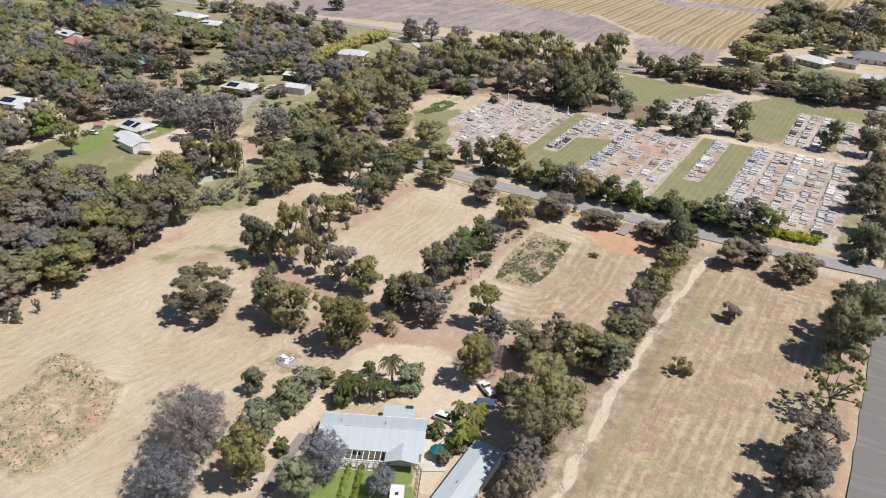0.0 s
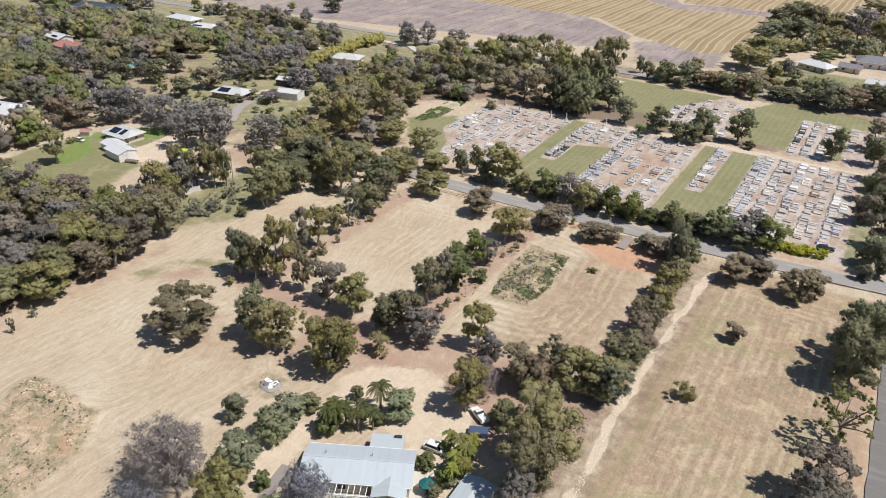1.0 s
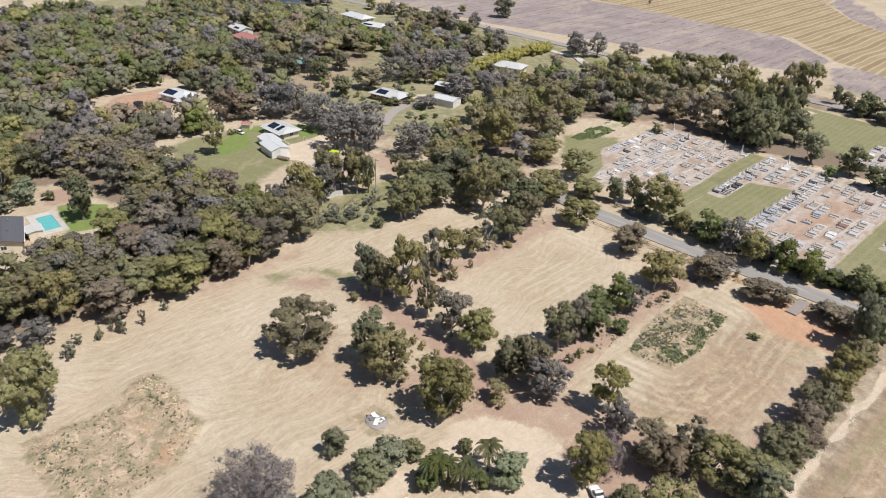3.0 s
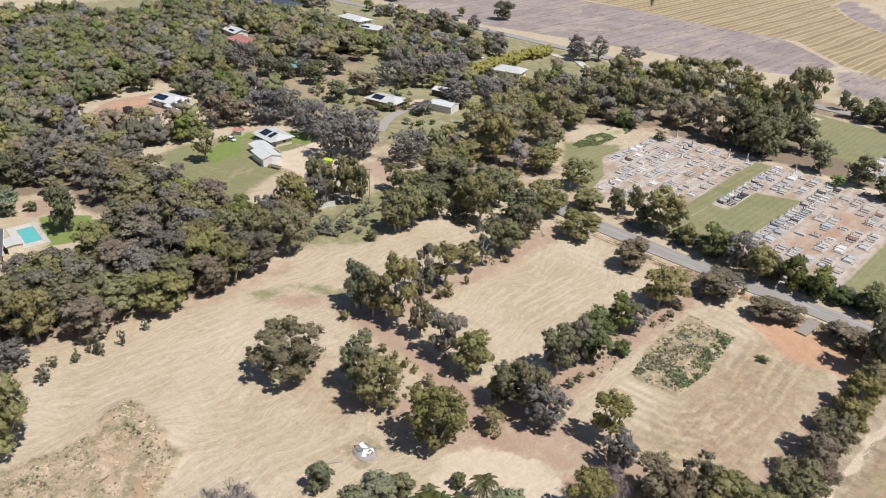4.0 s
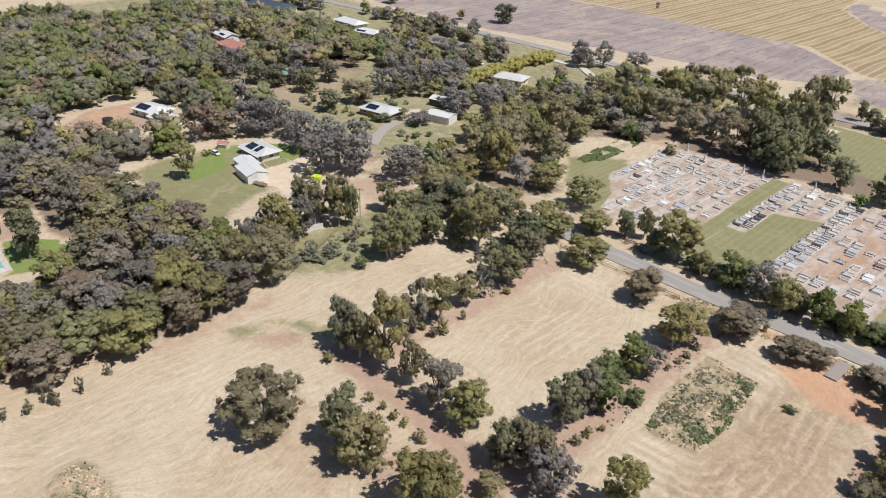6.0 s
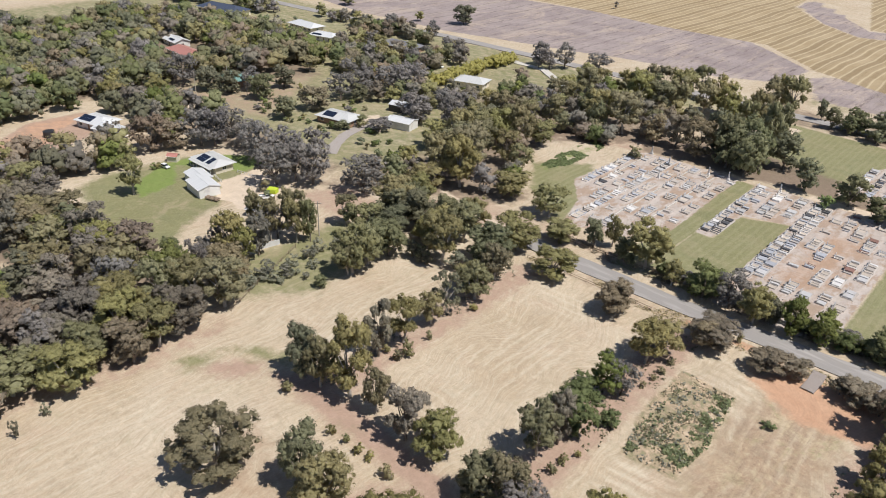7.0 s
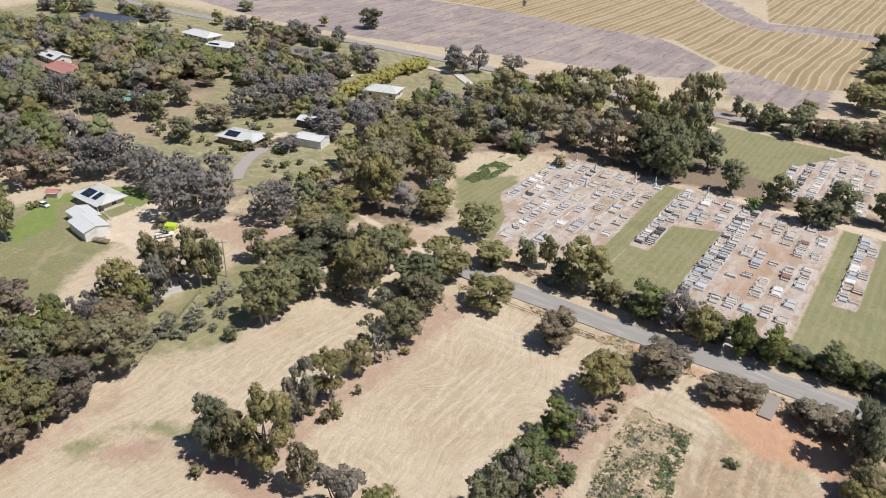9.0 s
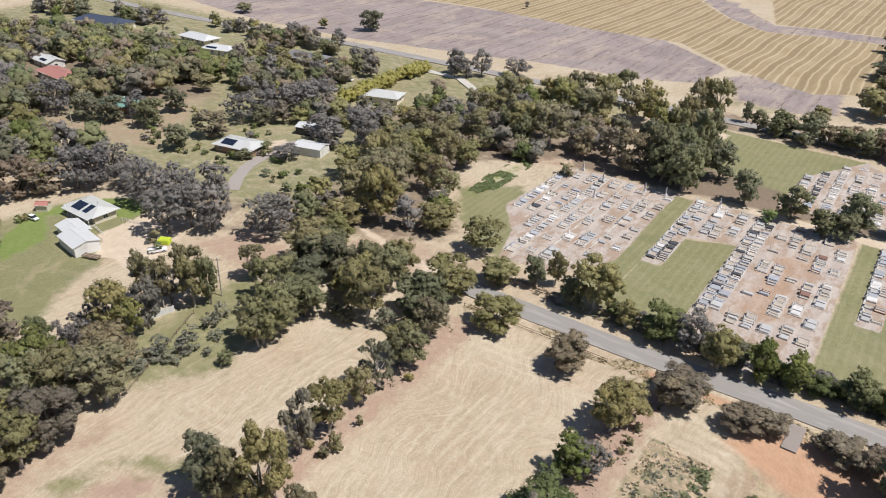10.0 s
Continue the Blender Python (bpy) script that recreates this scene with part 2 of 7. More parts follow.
def ground_material():
    m = Nodes("open ground")
    p = m.place()
    def mask(name):
        n = m.tree.nodes.new("ShaderNodeAttribute")
        n.attribute_name = name
        c = m.node("ShaderNodeSeparateColor", Color=n.outputs["Color"])
        return c.outputs[0], c.outputs[1], c.outputs[2]
    earth, green, litter = mask("zone_a")
    pale, mauve, straw = mask("zone_b")
    weed, graves, warm = mask("zone_c")
    lawn, orange, rows = mask("zone_d")
    reach, mown, _ = mask("zone_e")
    n_fine, n_mid = m.noise(p, 2.6, 5.0, 0.65), m.noise(p, 0.32, 4.0, 0.6)
    n_broad = m.noise(p, 0.035, 3.0, 0.6, 0.6)
    swirl = m.noise(m.stretched(p, (0.9, 0.16, 1), 24), 1.0, 4.0, 0.6, 1.3)
    swirl_b = m.noise(m.stretched(p, (0.13, 0.8, 1), 12), 1.0, 4.0, 0.6, 1.6)
    # mown dry grass: broad tone, whorls left by the slasher, streaks and tufts
    drift = m.node("ShaderNodeTexNoise", Vector=p, Scale=0.034, Detail=2.0)
    bent = m.tree.nodes.new("ShaderNodeVectorMath")
    bent.operation = "MULTIPLY_ADD"
    m.plug(drift.outputs["Color"], bent.inputs[0])
    bent.inputs[1].default_value = (30, 30, 0)
    m.plug(p, bent.inputs[2])
    flow = bent.outputs[0]
    sweep = m.noise(m.stretched(flow, (1.3, 0.10, 1), 40), 1.0, 5.0, 0.62, 0.2)
    streak = m.noise(m.stretched(flow, (4.2, 1.3, 1), 40), 1.0, 6.0, 0.75, 0.2)
    streak_b = m.noise(m.stretched(flow, (1.1, 3.0, 1), 20), 1.0, 6.0, 0.75, 0.2)
    n_grain = m.noise(p, 7.0, 4.0, 0.7)
    tone = m.mix(m.ramp(n_broad, 0.3, 0.7), (0.436, 0.338, 0.232), (0.518, 0.428, 0.318))
    tone = m.mix(m.math("MULTIPLY", m.ramp(m.noise(p, 0.09, 3.0, 0.6, 0.5), 0.5, 0.75), 0.5), tone, (0.470, 0.342, 0.250))
    tone = m.mix(m.math("MULTIPLY", m.ramp(sweep, 0.50, 0.66), 0.40), tone, (0.590, 0.525, 0.400))
    tone = m.mix(m.math("MULTIPLY", m.ramp(sweep, 0.48, 0.34), 0.36), tone, (0.330, 0.262, 0.170))
    tone = m.mix(m.math("MULTIPLY", m.ramp(swirl, 0.42, 0.75), 0.22), tone, (0.600, 0.535, 0.410))
    tone = m.mix(m.math("MULTIPLY", m.ramp(swirl_b, 0.48, 0.75), 0.22), tone, (0.345, 0.275, 0.180))
    tone = m.mix(m.math("MULTIPLY", m.ramp(streak, 0.48, 0.68), 0.42), tone, (0.620, 0.560, 0.440))
    tone = m.mix(m.math("MULTIPLY", m.ramp(streak_b, 0.50, 0.70), 0.30), tone, (0.300, 0.238, 0.150))
    tone = m.mix(m.math("MULTIPLY", m.ramp(n_mid, 0.56, 0.75), 0.32), tone, (0.320, 0.275, 0.165))
    tone = m.mix(m.math("MULTIPLY", m.ramp(n_grain, 0.50, 0.72), 0.42), tone, (0.250, 0.198, 0.130))

    def edge(value, low=0.32, high=0.62):
        rough_edge = m.math("ADD", m.math("MULTIPLY", m.math("SUBTRACT", n_mid, 0.5), 0.9), m.math("MULTIPLY", m.math("SUBTRACT", n_fine, 0.5), 0.55))
        inside = m.math("MULTIPLY", rough_edge, m.math("MULTIPLY", m.ramp(value, 0.0, 0.25), 1.0))
        return m.ramp(m.math("ADD", value, inside), low, high)

    # slasher passes that follow the paddock's edges
    phase = m.math("ADD", m.math("MULTIPLY", reach, 60 * 2 * math.pi / 2.5), m.math("MULTIPLY", n_mid, 5.0))
    lap = m.math("MULTIPLY", m.math("ADD", m.math("MULTIPLY", m.math("SINE", phase), 0.5), 0.5), m.math("MULTIPLY", mown, m.ramp(m.noise(p, 0.06, 3.0), 0.30, 0.58)))
    tone = m.mix(m.math("MULTIPLY", m.ramp(lap, 0.35, 1.0), 0.38), tone, (0.620, 0.555, 0.430))
    tone = m.mix(m.math("MULTIPLY", m.ramp(m.math("SUBTRACT", mown, lap), 0.75, 1.0), 0.22), tone, (0.300, 0.235, 0.150))
    mottle = m.noise(p, 0.14, 5.0, 0.7, 0.8)
    warm_tone = m.mix(n_mid, (0.272, 0.178, 0.116), (0.372, 0.252, 0.168))
    warm_tone = m.mix(m.math("MULTIPLY", m.ramp(n_fine, 0.45, 0.75), 0.5), warm_tone, (0.50, 0.430, 0.315))
    tone = m.mix(m.math("MULTIPLY", edge(warm, 0.2, 0.8), 0.8), tone, warm_tone)
    tone = m.mix(m.math("MULTIPLY", m.math("MULTIPLY", rows, m.ramp(mottle, 0.48, 0.64)), 0.72), tone, (0.290, 0.222, 0.155))
    tone = m.mix(m.math("MULTIPLY", m.math("MULTIPLY", rows, m.ramp(mottle, 0.49, 0.34)), 0.70), tone, (0.500, 0.410, 0.270))
    tone = m.mix(m.math("MULTIPLY", m.math("MULTIPLY", rows, m.ramp(m.noise(p, 0.1, 4.0, 0.7), 0.56, 0.7)), 0.40), tone, (0.300, 0.285, 0.160))
    tone = m.mix(m.math("MULTIPLY", m.math("MULTIPLY", rows, m.ramp(lap, 0.3, 1.0)), 0.46), tone, (0.530, 0.440, 0.320))
    tufty = m.noise(p, 0.75, 6.0, 0.8, 0.5)
    tone = m.mix(m.math("MULTIPLY", m.math("MULTIPLY", rows, m.ramp(tufty, 0.51, 0.64)), 0.60), tone, (0.510, 0.425, 0.285))
    tone = m.mix(m.math("MULTIPLY", m.math("MULTIPLY", rows, m.ramp(tufty, 0.48, 0.36)), 0.60), tone, (0.225, 0.160, 0.108))
    # raked lines up the side paddock, straw on brown, and its green heart
    rake = m.noise(m.stretched(p, (1.5, 0.06, 1), 3), 1.0, 5.0, 0.75, 0.5)
    tone = m.mix(m.math("MULTIPLY", m.math("MULTIPLY", rows, m.ramp(rake, 0.50, 0.66)), 0.50), tone, (0.450, 0.350, 0.225))
    tone = m.mix(m.math("MULTIPLY", m.math("MULTIPLY", rows, m.ramp(rake, 0.48, 0.34)), 0.50), tone, (0.255, 0.180, 0.122))
    heart = m.math("MULTIPLY", m.ramp(m.noise(p, 0.06, 4.0, 0.7, 1.2), 0.50, 0.62), m.ramp(m.noise(p, 1.1, 4.0, 0.7), 0.42, 0.60))
    tone = m.mix(m.math("MULTIPLY", m.math("MULTIPLY", rows, heart), 0.85), tone, (0.270, 0.262, 0.130))
    green_tone = m.mix(n_fine, (0.116, 0.132, 0.045), (0.215, 0.216, 0.094))
    green_tone = m.mix(m.math("MULTIPLY", m.ramp(streak, 0.45, 0.7), 0.5), green_tone, (0.330, 0.300, 0.180))
    mower = m.node("ShaderNodeTexWave", Vector=p, Scale=0.14, Distortion=1.4, Detail=2.0).outputs["Fac"]
    east = m.ramp(m.node("ShaderNodeSeparateXYZ", Vector=p).outputs[0], -172, -166)
    mower = m.math("MULTIPLY", mower, east)
    green_tone = m.mix(m.math("MULTIPLY", m.ramp(mower, 0.45, 0.9), 0.18), green_tone, (0.340, 0.315, 0.190))
    green_tone = m.mix(m.math("MULTIPLY", m.ramp(m.noise(p, 0.10, 4.0, 0.65, 0.6), 0.50, 0.66), m.math("SUBTRACT", 0.55, m.math("MULTIPLY", east, 0.32))), green_tone, (0.345, 0.282, 0.178))
    green_tone = m.mix(m.math("MULTIPLY", m.ramp(m.noise(p, 0.07, 4.0, 0.65, 0.9), 0.50, 0.64), 0.45), green_tone, (0.130, 0.150, 0.060))
    tone = m.mix(m.math("MULTIPLY", edge(green, 0.25, 0.8), 0.85), tone, green_tone)
    lawn_tone = m.mix(n_mid, (0.140, 0.200, 0.050), (0.225, 0.265, 0.085))
    tone = m.mix(edge(lawn), tone, lawn_tone)
    weed_tone = m.mix(m.ramp(n_mid, 0.35, 0.65), (0.440, 0.322, 0.222), (0.330, 0.272, 0.172))
    rough_patch = m.noise(p, 0.42, 5.0, 0.75, 0.8)
    weed_tone = m.mix(m.math("MULTIPLY", m.ramp(rough_patch, 0.51, 0.60), 0.85), weed_tone, (0.205, 0.200, 0.105))
    weed_tone = m.mix(m.math("MULTIPLY", m.ramp(rough_patch, 0.47, 0.39), 0.80), weed_tone, (0.560, 0.435, 0.310))
    weed_tone = m.mix(m.math("MULTIPLY", m.ramp(n_grain, 0.48, 0.70), 0.60), weed_tone, (0.230, 0.188, 0.120))
    tone = m.mix(m.math("MULTIPLY", edge(weed), 0.9), tone, weed_tone)
    earth_tone = m.mix(n_mid, (0.325, 0.218, 0.160), (0.448, 0.322, 0.246))
    earth_tone = m.mix(m.math("MULTIPLY", m.ramp(n_fine, 0.5, 0.8), 0.4), earth_tone, (0.23, 0.170, 0.115))
    tone = m.mix(edge(earth, 0.25, 0.75), tone, earth_tone)
    orange_tone = m.mix(n_mid, (0.450, 0.246, 0.146), (0.540, 0.345, 0.230))
    tone = m.mix(m.math("MULTIPLY", edge(orange, 0.25, 0.8), 0.9), tone, orange_tone)
    litter_tone = m.mix(n_fine, (0.120, 0.085, 0.060), (0.290, 0.225, 0.165))
    tone = m.mix(m.math("MULTIPLY", edge(litter, 0.25, 0.75), 0.9), tone, litter_tone)
    pale_tone = m.mix(n_mid, (0.500, 0.398, 0.290), (0.620, 0.520, 0.410))
    tone = m.mix(edge(pale), tone, pale_tone)
    grave_tone = m.mix(n_mid, (0.370, 0.305, 0.262), (0.500, 0.440, 0.392))
    grave_tone = m.mix(m.math("MULTIPLY", m.ramp(n_fine, 0.5, 0.8), 0.6), grave_tone, (0.270, 0.205, 0.160))
    aisle = m.node("ShaderNodeTexWave", Vector=m.stretched(p, (1, 1, 1), 0.5), Scale=0.068, Distortion=2.0, Detail=3.0)
    aisle.inputs["Detail Scale"].default_value = 2.0
    grave_tone = m.mix(m.math("MULTIPLY", m.ramp(aisle.outputs["Fac"], 0.45, 0.95), 0.42), grave_tone, (0.540, 0.480, 0.430))
    grave_tone = m.mix(m.math("MULTIPLY", m.ramp(m.noise(m.stretched(p, (1.0, 0.45, 1)), 0.20, 5.0, 0.7), 0.46, 0.58), 0.80), grave_tone, (0.345, 0.245, 0.175))
    grave_tone = m.mix(m.math("MULTIPLY", edge(orange, 0.25, 0.8), 0.62), grave_tone, (0.400, 0.255, 0.165))
    tone = m.mix(edge(graves), tone, grave_tone)
    # far paddocks: bare mauve stubble and windrowed straw, both worked lengthwise
    split_p = m.node("ShaderNodeSeparateXYZ", Vector=p)
    wander = m.math("MULTIPLY", m.math("SUBTRACT", m.noise(p, 0.008, 2.0), 0.5), 14.0)
    lane = m.math("ADD", m.math("ADD", split_p.outputs[0], wander), m.math("MULTIPLY", m.math("SUBTRACT", m.noise(p, 0.10, 3.0), 0.5), 1.3))

    def every(step, low, high, shift=0.0):
        f = m.math("FRACT", m.math("ADD", m.math("DIVIDE", lane, step), shift))
        return m.ramp(m.math("ABSOLUTE", m.math("SUBTRACT", f, 0.5)), high, low)

    furrow = m.noise(m.stretched(p, (0.42, 0.022, 1)), 1.0, 4.0, 0.7)
    clod_lines = m.noise(m.stretched(p, (0.55, 0.12, 1)), 1.0, 5.0, 0.75)
    mauve_tone = m.mix(m.ramp(n_broad, 0.3, 0.7), (0.262, 0.214, 0.204), (0.345, 0.288, 0.268))
    mauve_tone = m.mix(m.math("MULTIPLY", m.ramp(m.noise(m.stretched(p, (1, 0.5, 1)), 0.05, 6.0, 0.75, 0.8), 0.50, 0.62), 0.75), mauve_tone, (0.425, 0.345, 0.285))
    mauve_tone = m.mix(m.math("MULTIPLY", m.ramp(furrow, 0.52, 0.64), 0.5), mauve_tone, (0.215, 0.170, 0.162))
    mauve_tone = m.mix(m.math("MULTIPLY", m.ramp(clod_lines, 0.54, 0.66), 0.6), mauve_tone, (0.165, 0.125, 0.118))
    mauve_tone = m.mix(m.math("MULTIPLY", m.math("MULTIPLY", every(11.0, 0.03, 0.12), m.ramp(clod_lines, 0.44, 0.60)), 0.6), mauve_tone, (0.120, 0.090, 0.082))
    mauve_tone = m.mix(m.math("MULTIPLY", every(34.0, 0.01, 0.06, 0.3), 0.3), mauve_tone, (0.430, 0.360, 0.290))
    tone = m.mix(edge(mauve), tone, mauve_tone)
    straw_tone = m.mix(m.ramp(n_broad, 0.3, 0.7), (0.325, 0.245, 0.140), (0.392, 0.305, 0.188))
    straw_tone = m.mix(m.math("MULTIPLY", every(18.8, 0.16, 0.30), 0.40), straw_tone, (0.235, 0.172, 0.098))
    straw_tone = m.mix(m.math("MULTIPLY", m.ramp(furrow, 0.48, 0.66), 0.45), straw_tone, (0.400, 0.315, 0.195))
    straw_tone = m.mix(m.math("MULTIPLY", every(4.7, 0.05, 0.16, 0.27), 0.52), straw_tone, (0.560, 0.465, 0.310))
    straw_tone = m.mix(m.math("MULTIPLY", every(9.4, 0.10, 0.22, 0.62), 0.50), straw_tone, (0.230, 0.165, 0.092))
    tone = m.mix(edge(straw), tone, straw_tone)
    # every surface shares the fine litter of stalks, tufts and slasher lines
    litter_fine = m.noise(p, 1.7, 6.0, 0.8, 0.4)
    lines_a = m.noise(m.stretched(flow, (2.6, 0.30, 1), 55), 1.0, 5.0, 0.7, 0.3)
    clumpy = m.noise(p, 0.55, 5.0, 0.75, 0.7)
    detail = m.math("ADD", m.math("MULTIPLY", m.ramp(litter_fine, 0.30, 0.70), 0.34), m.math("MULTIPLY", m.ramp(lines_a, 0.32, 0.68), 0.30))
    detail = m.math("ADD", detail, m.math("MULTIPLY", m.ramp(clumpy, 0.30, 0.70), 0.36))
    tone = m.node("ShaderNodeHueSaturation", Color=tone, Value=m.math("ADD", m.math("MULTIPLY", detail, 0.36), 0.850)).outputs[0]
    olive = m.math("MULTIPLY", m.ramp(m.noise(p, 0.12, 5.0, 0.7, 0.9), 0.54, 0.70), 0.22)
    tone = m.mix(olive, tone, m.mix(n_fine, (0.235, 0.205, 0.115), (0.375, 0.325, 0.205)))
    height = m.math("ADD", m.math("MULTIPLY", n_fine, 0.5), m.math("MULTIPLY", streak, 0.6))
    m.bump(height, 0.6, 0.25)
    return m.done(tone, 0.95)


GROUND = ground_material()

# ---- ground ----


def smooth_noise(x, y, size, seed):
    """Value noise on a lattice of that size, from -1 to 1, for arrays or numbers."""
    x, y = np.asarray(x, float) / size, np.asarray(y, float) / size
    i, j = np.floor(x), np.floor(y)
    u, v = x - i, y - j
    u, v = u * u * (3 - 2 * u), v * v * (3 - 2 * v)

    def corner(a, b):
        s = np.sin(a * 127.1 + b * 311.7 + seed * 74.7) * 43758.5453
        return (s - np.floor(s)) * 2 - 1
    return (corner(i, j) * (1 - u) + corner(i + 1, j) * u) * (1 - v) + (corner(i, j + 1) * (1 - u) + corner(i + 1, j + 1) * u) * v


def inside(outline, x, y):
    """Signed distance to an outline: positive inside."""
    x, y = np.asarray(x, float), np.asarray(y, float)
    best, odd = np.full(x.shape, 1e9), np.zeros(x.shape, bool)
    for (ax, ay), (bx, by) in zip(outline, outline[1:] + outline[:1]):
        ex, ey = bx - ax, by - ay
        f = np.clip(((x - ax) * ex + (y - ay) * ey) / (ex * ex + ey * ey), 0, 1)
        best = np.minimum(best, (x - ax - f * ex) ** 2 + (y - ay - f * ey) ** 2)
        if ey:
            odd ^= ((ay > y) != (by > y)) & (x < ax + (y - ay) * ex / ey)
    return np.where(odd, 1, -1) * np.sqrt(best)


def rect(x0, x1, y0, y1):
    return [(x0, y0), (x1, y0), (x1, y1), (x0, y1)]


HEAP = [(-132.6, 60.5), (-132.3, 65.5), (-125, 66), (-112.3, 65.4), (-108.1, 60.6), (-104.9, 53.2), (-105, 46), (-104, 43.5), (-106.5, 40.7), (-116.4, 38.8), (-125, 39), (-129.5, 39.6), (-129, 44.7), (-128, 49.6), (-128.5, 56)]
SPOIL = ((-130, 62.5, 1.1, 2.6), (-125, 64, 0.8, 2.2), (-119, 63.8, 1.2, 2.4), (-113.5, 63, 1.0, 2.4), (-110, 58.5, 0.8, 2.0), (-124, 42, 0.7, 2.2), (-127, 46.5, 0.6, 1.8), (-117, 48, 0.5, 2.5))   # tipped earth: x, y, height, reach
WEED_BED = [(-74, 176), (-62, 175), (-60, 158), (-61, 146), (-71, 145), (-74, 160)]


def ground_z(x, y):
    z = 0.16 * smooth_noise(x, y, 19, 1) + 0.07 * smooth_noise(x, y, 6, 2)
    for outline, top in ((HEAP, 0.9), (WEED_BED, 0.5)):
        d = inside(outline, x, y)
        lift = np.clip((d + 1.0) / 4.5, 0, 1)
        z = z + top * lift * (0.35 + 0.5 * smooth_noise(x, y, 5.5, 5) + 0.4 * smooth_noise(x, y, 2.6, 6))
    for hx, hy, top, reach in SPOIL:
        z = z + top * np.exp(-((x - hx) ** 2 + (y - hy) ** 2) / (reach * reach)) * (1 + 0.35 * smooth_noise(x, y, 1.7, 7))
    return z


def lines(spans):
    """Grid lines from (start, end, step) spans."""
    out = []
    for a, b, s in spans:
        out.extend(np.arange(a, b, s))
    return np.array(out + [spans[-1][1]])


GX = lines([(-4200, -1000, 400), (-1000, -560, 55), (-560, -330, 3), (-330, -180, 1.6), (-180, 30, 1.0), (30, 90, 4), (90, 600, 60), (600, 4200, 400)])
GY = lines([(-4200, -600, 400), (-600, -60, 45), (-60, 20, 4), (20, 210, 1.0), (210, 380, 1.3), (380, 640, 2.6), (640, 1000, 20), (1000, 4400, 400)])
mx, my = (a.ravel() for a in np.meshgrid(GX, GY))
near_part = (np.abs(mx) < 600) & (my > -100) & (my < 700)
mz = np.where(near_part, ground_z(mx, my), 0)


def zone(outline, soft, amount=1.0):
    return amount * np.clip(0.5 + inside(outline, mx, my) / soft, 0, 1)


def most(*zones):
    return np.maximum.reduce(zones)


WOOD_NEAR = [(-160, 10), (-159, 67), (-154, 92), (-156, 106), (-156, 117), (-171, 128), (-196, 124), (-214, 118), (-250, 122), (-262, 100), (-262, 10)]
z_earth = most(
    zone([(-135, 113), (-92, 112), (-75, 104), (-70, 112), (-90, 119), (-130, 121)], 5, 0.8),          # lane between the rows
    zone([(-104, 96), (-80, 100), (-62, 112), (-58, 124), (-72, 124), (-98, 112)], 7, 0.6),
    zone(rect(-127, -117, 117, 188), 5, 0.62), zone(rect(-85, -74, 116, 190), 5, 0.68),
    zone(rect(-41, -31, 60, 196), 5, 0.7), zone([(-66, 96), (-40, 96), (-36, 128), (-64, 126)], 8, 0.75),
    zone([(-163, 50), (-157, 70), (-151, 95), (-152, 117), (-160, 122), (-165, 90), (-168, 55)], 6, 0.5),
    zone([(-147, 104), (-144, 112), (-138, 116), (-134.5, 112), (-140, 105.5)], 7, 0.8),
    zone([(-203, 168), (-176, 168), (-170, 186), (-196, 190)], 8, 0.6),
    zone(rect(5, 14, 60, 196), 6, 0.5), zone([(-170, 195), (-128, 190), (-128, 206), (-170, 214)], 6, 0.5),
    zone([(-170, 204), (-30, 205.5), (-30, 212), (-170, 212)], 4, 0.45), zone(rect(-35, 12, 207, 214), 4, 0.5),
    zone([(-126, 188), (-30, 191), (-30, 197), (-126, 196)], 4, 0.35),
    zone([(-300, 190), (-262, 206), (-300, 262), (-325, 262)], 10, 0.5),
    zone([(-335, 196), (-296, 194), (-290, 206), (-330, 210)], 4, 0.5),
    zone([(-300, 116), (-318, 136), (-318, 158), (-300, 158), (-290, 146), (-284, 124), (-290, 114)], 4, 1.0),
    zone([(-180, 268), (-140, 286), (-100, 290), (10, 294), (10, 300), (-120, 312), (-180, 300)], 8, 0.55),
    zone([(-240, 78), (-238, 92), (-224, 88), (-226, 76)], 5, 0.8))
z_orange = most(
    zone(rect(11.8, 13.9, 40, 170), 2.2, 0.55), zone([(-63, 183), (-59, 189), (-53, 194), (-36, 191), (-36, 180), (-50, 176)], 6),
    zone([(-82, 191.5), (-60, 193), (-60, 195.6), (-82, 194.6)], 1.6, 0.9),
    zone([(-77, 226), (-62, 226), (-60, 268), (-74, 270)], 9, 0.68), zone([(-24, 222), (-14, 222), (-16, 255), (-26, 250)], 9, 0.55),
    zone([(-300, 118), (-317, 136), (-317, 156), (-300, 150), (-287, 126)], 6, 0.6), zone([(-126, 51), (-119, 52), (-113, 58), (-116, 61), (-128, 58)], 7, 0.42), zone([(-112, 62), (-106, 56), (-109, 53), (-114, 58)], 4, 0.6))
z_orange = z_orange * (1 - zone([(-299, 136), (-309, 152), (-305, 158), (-294, 152), (-288, 138)], 2))
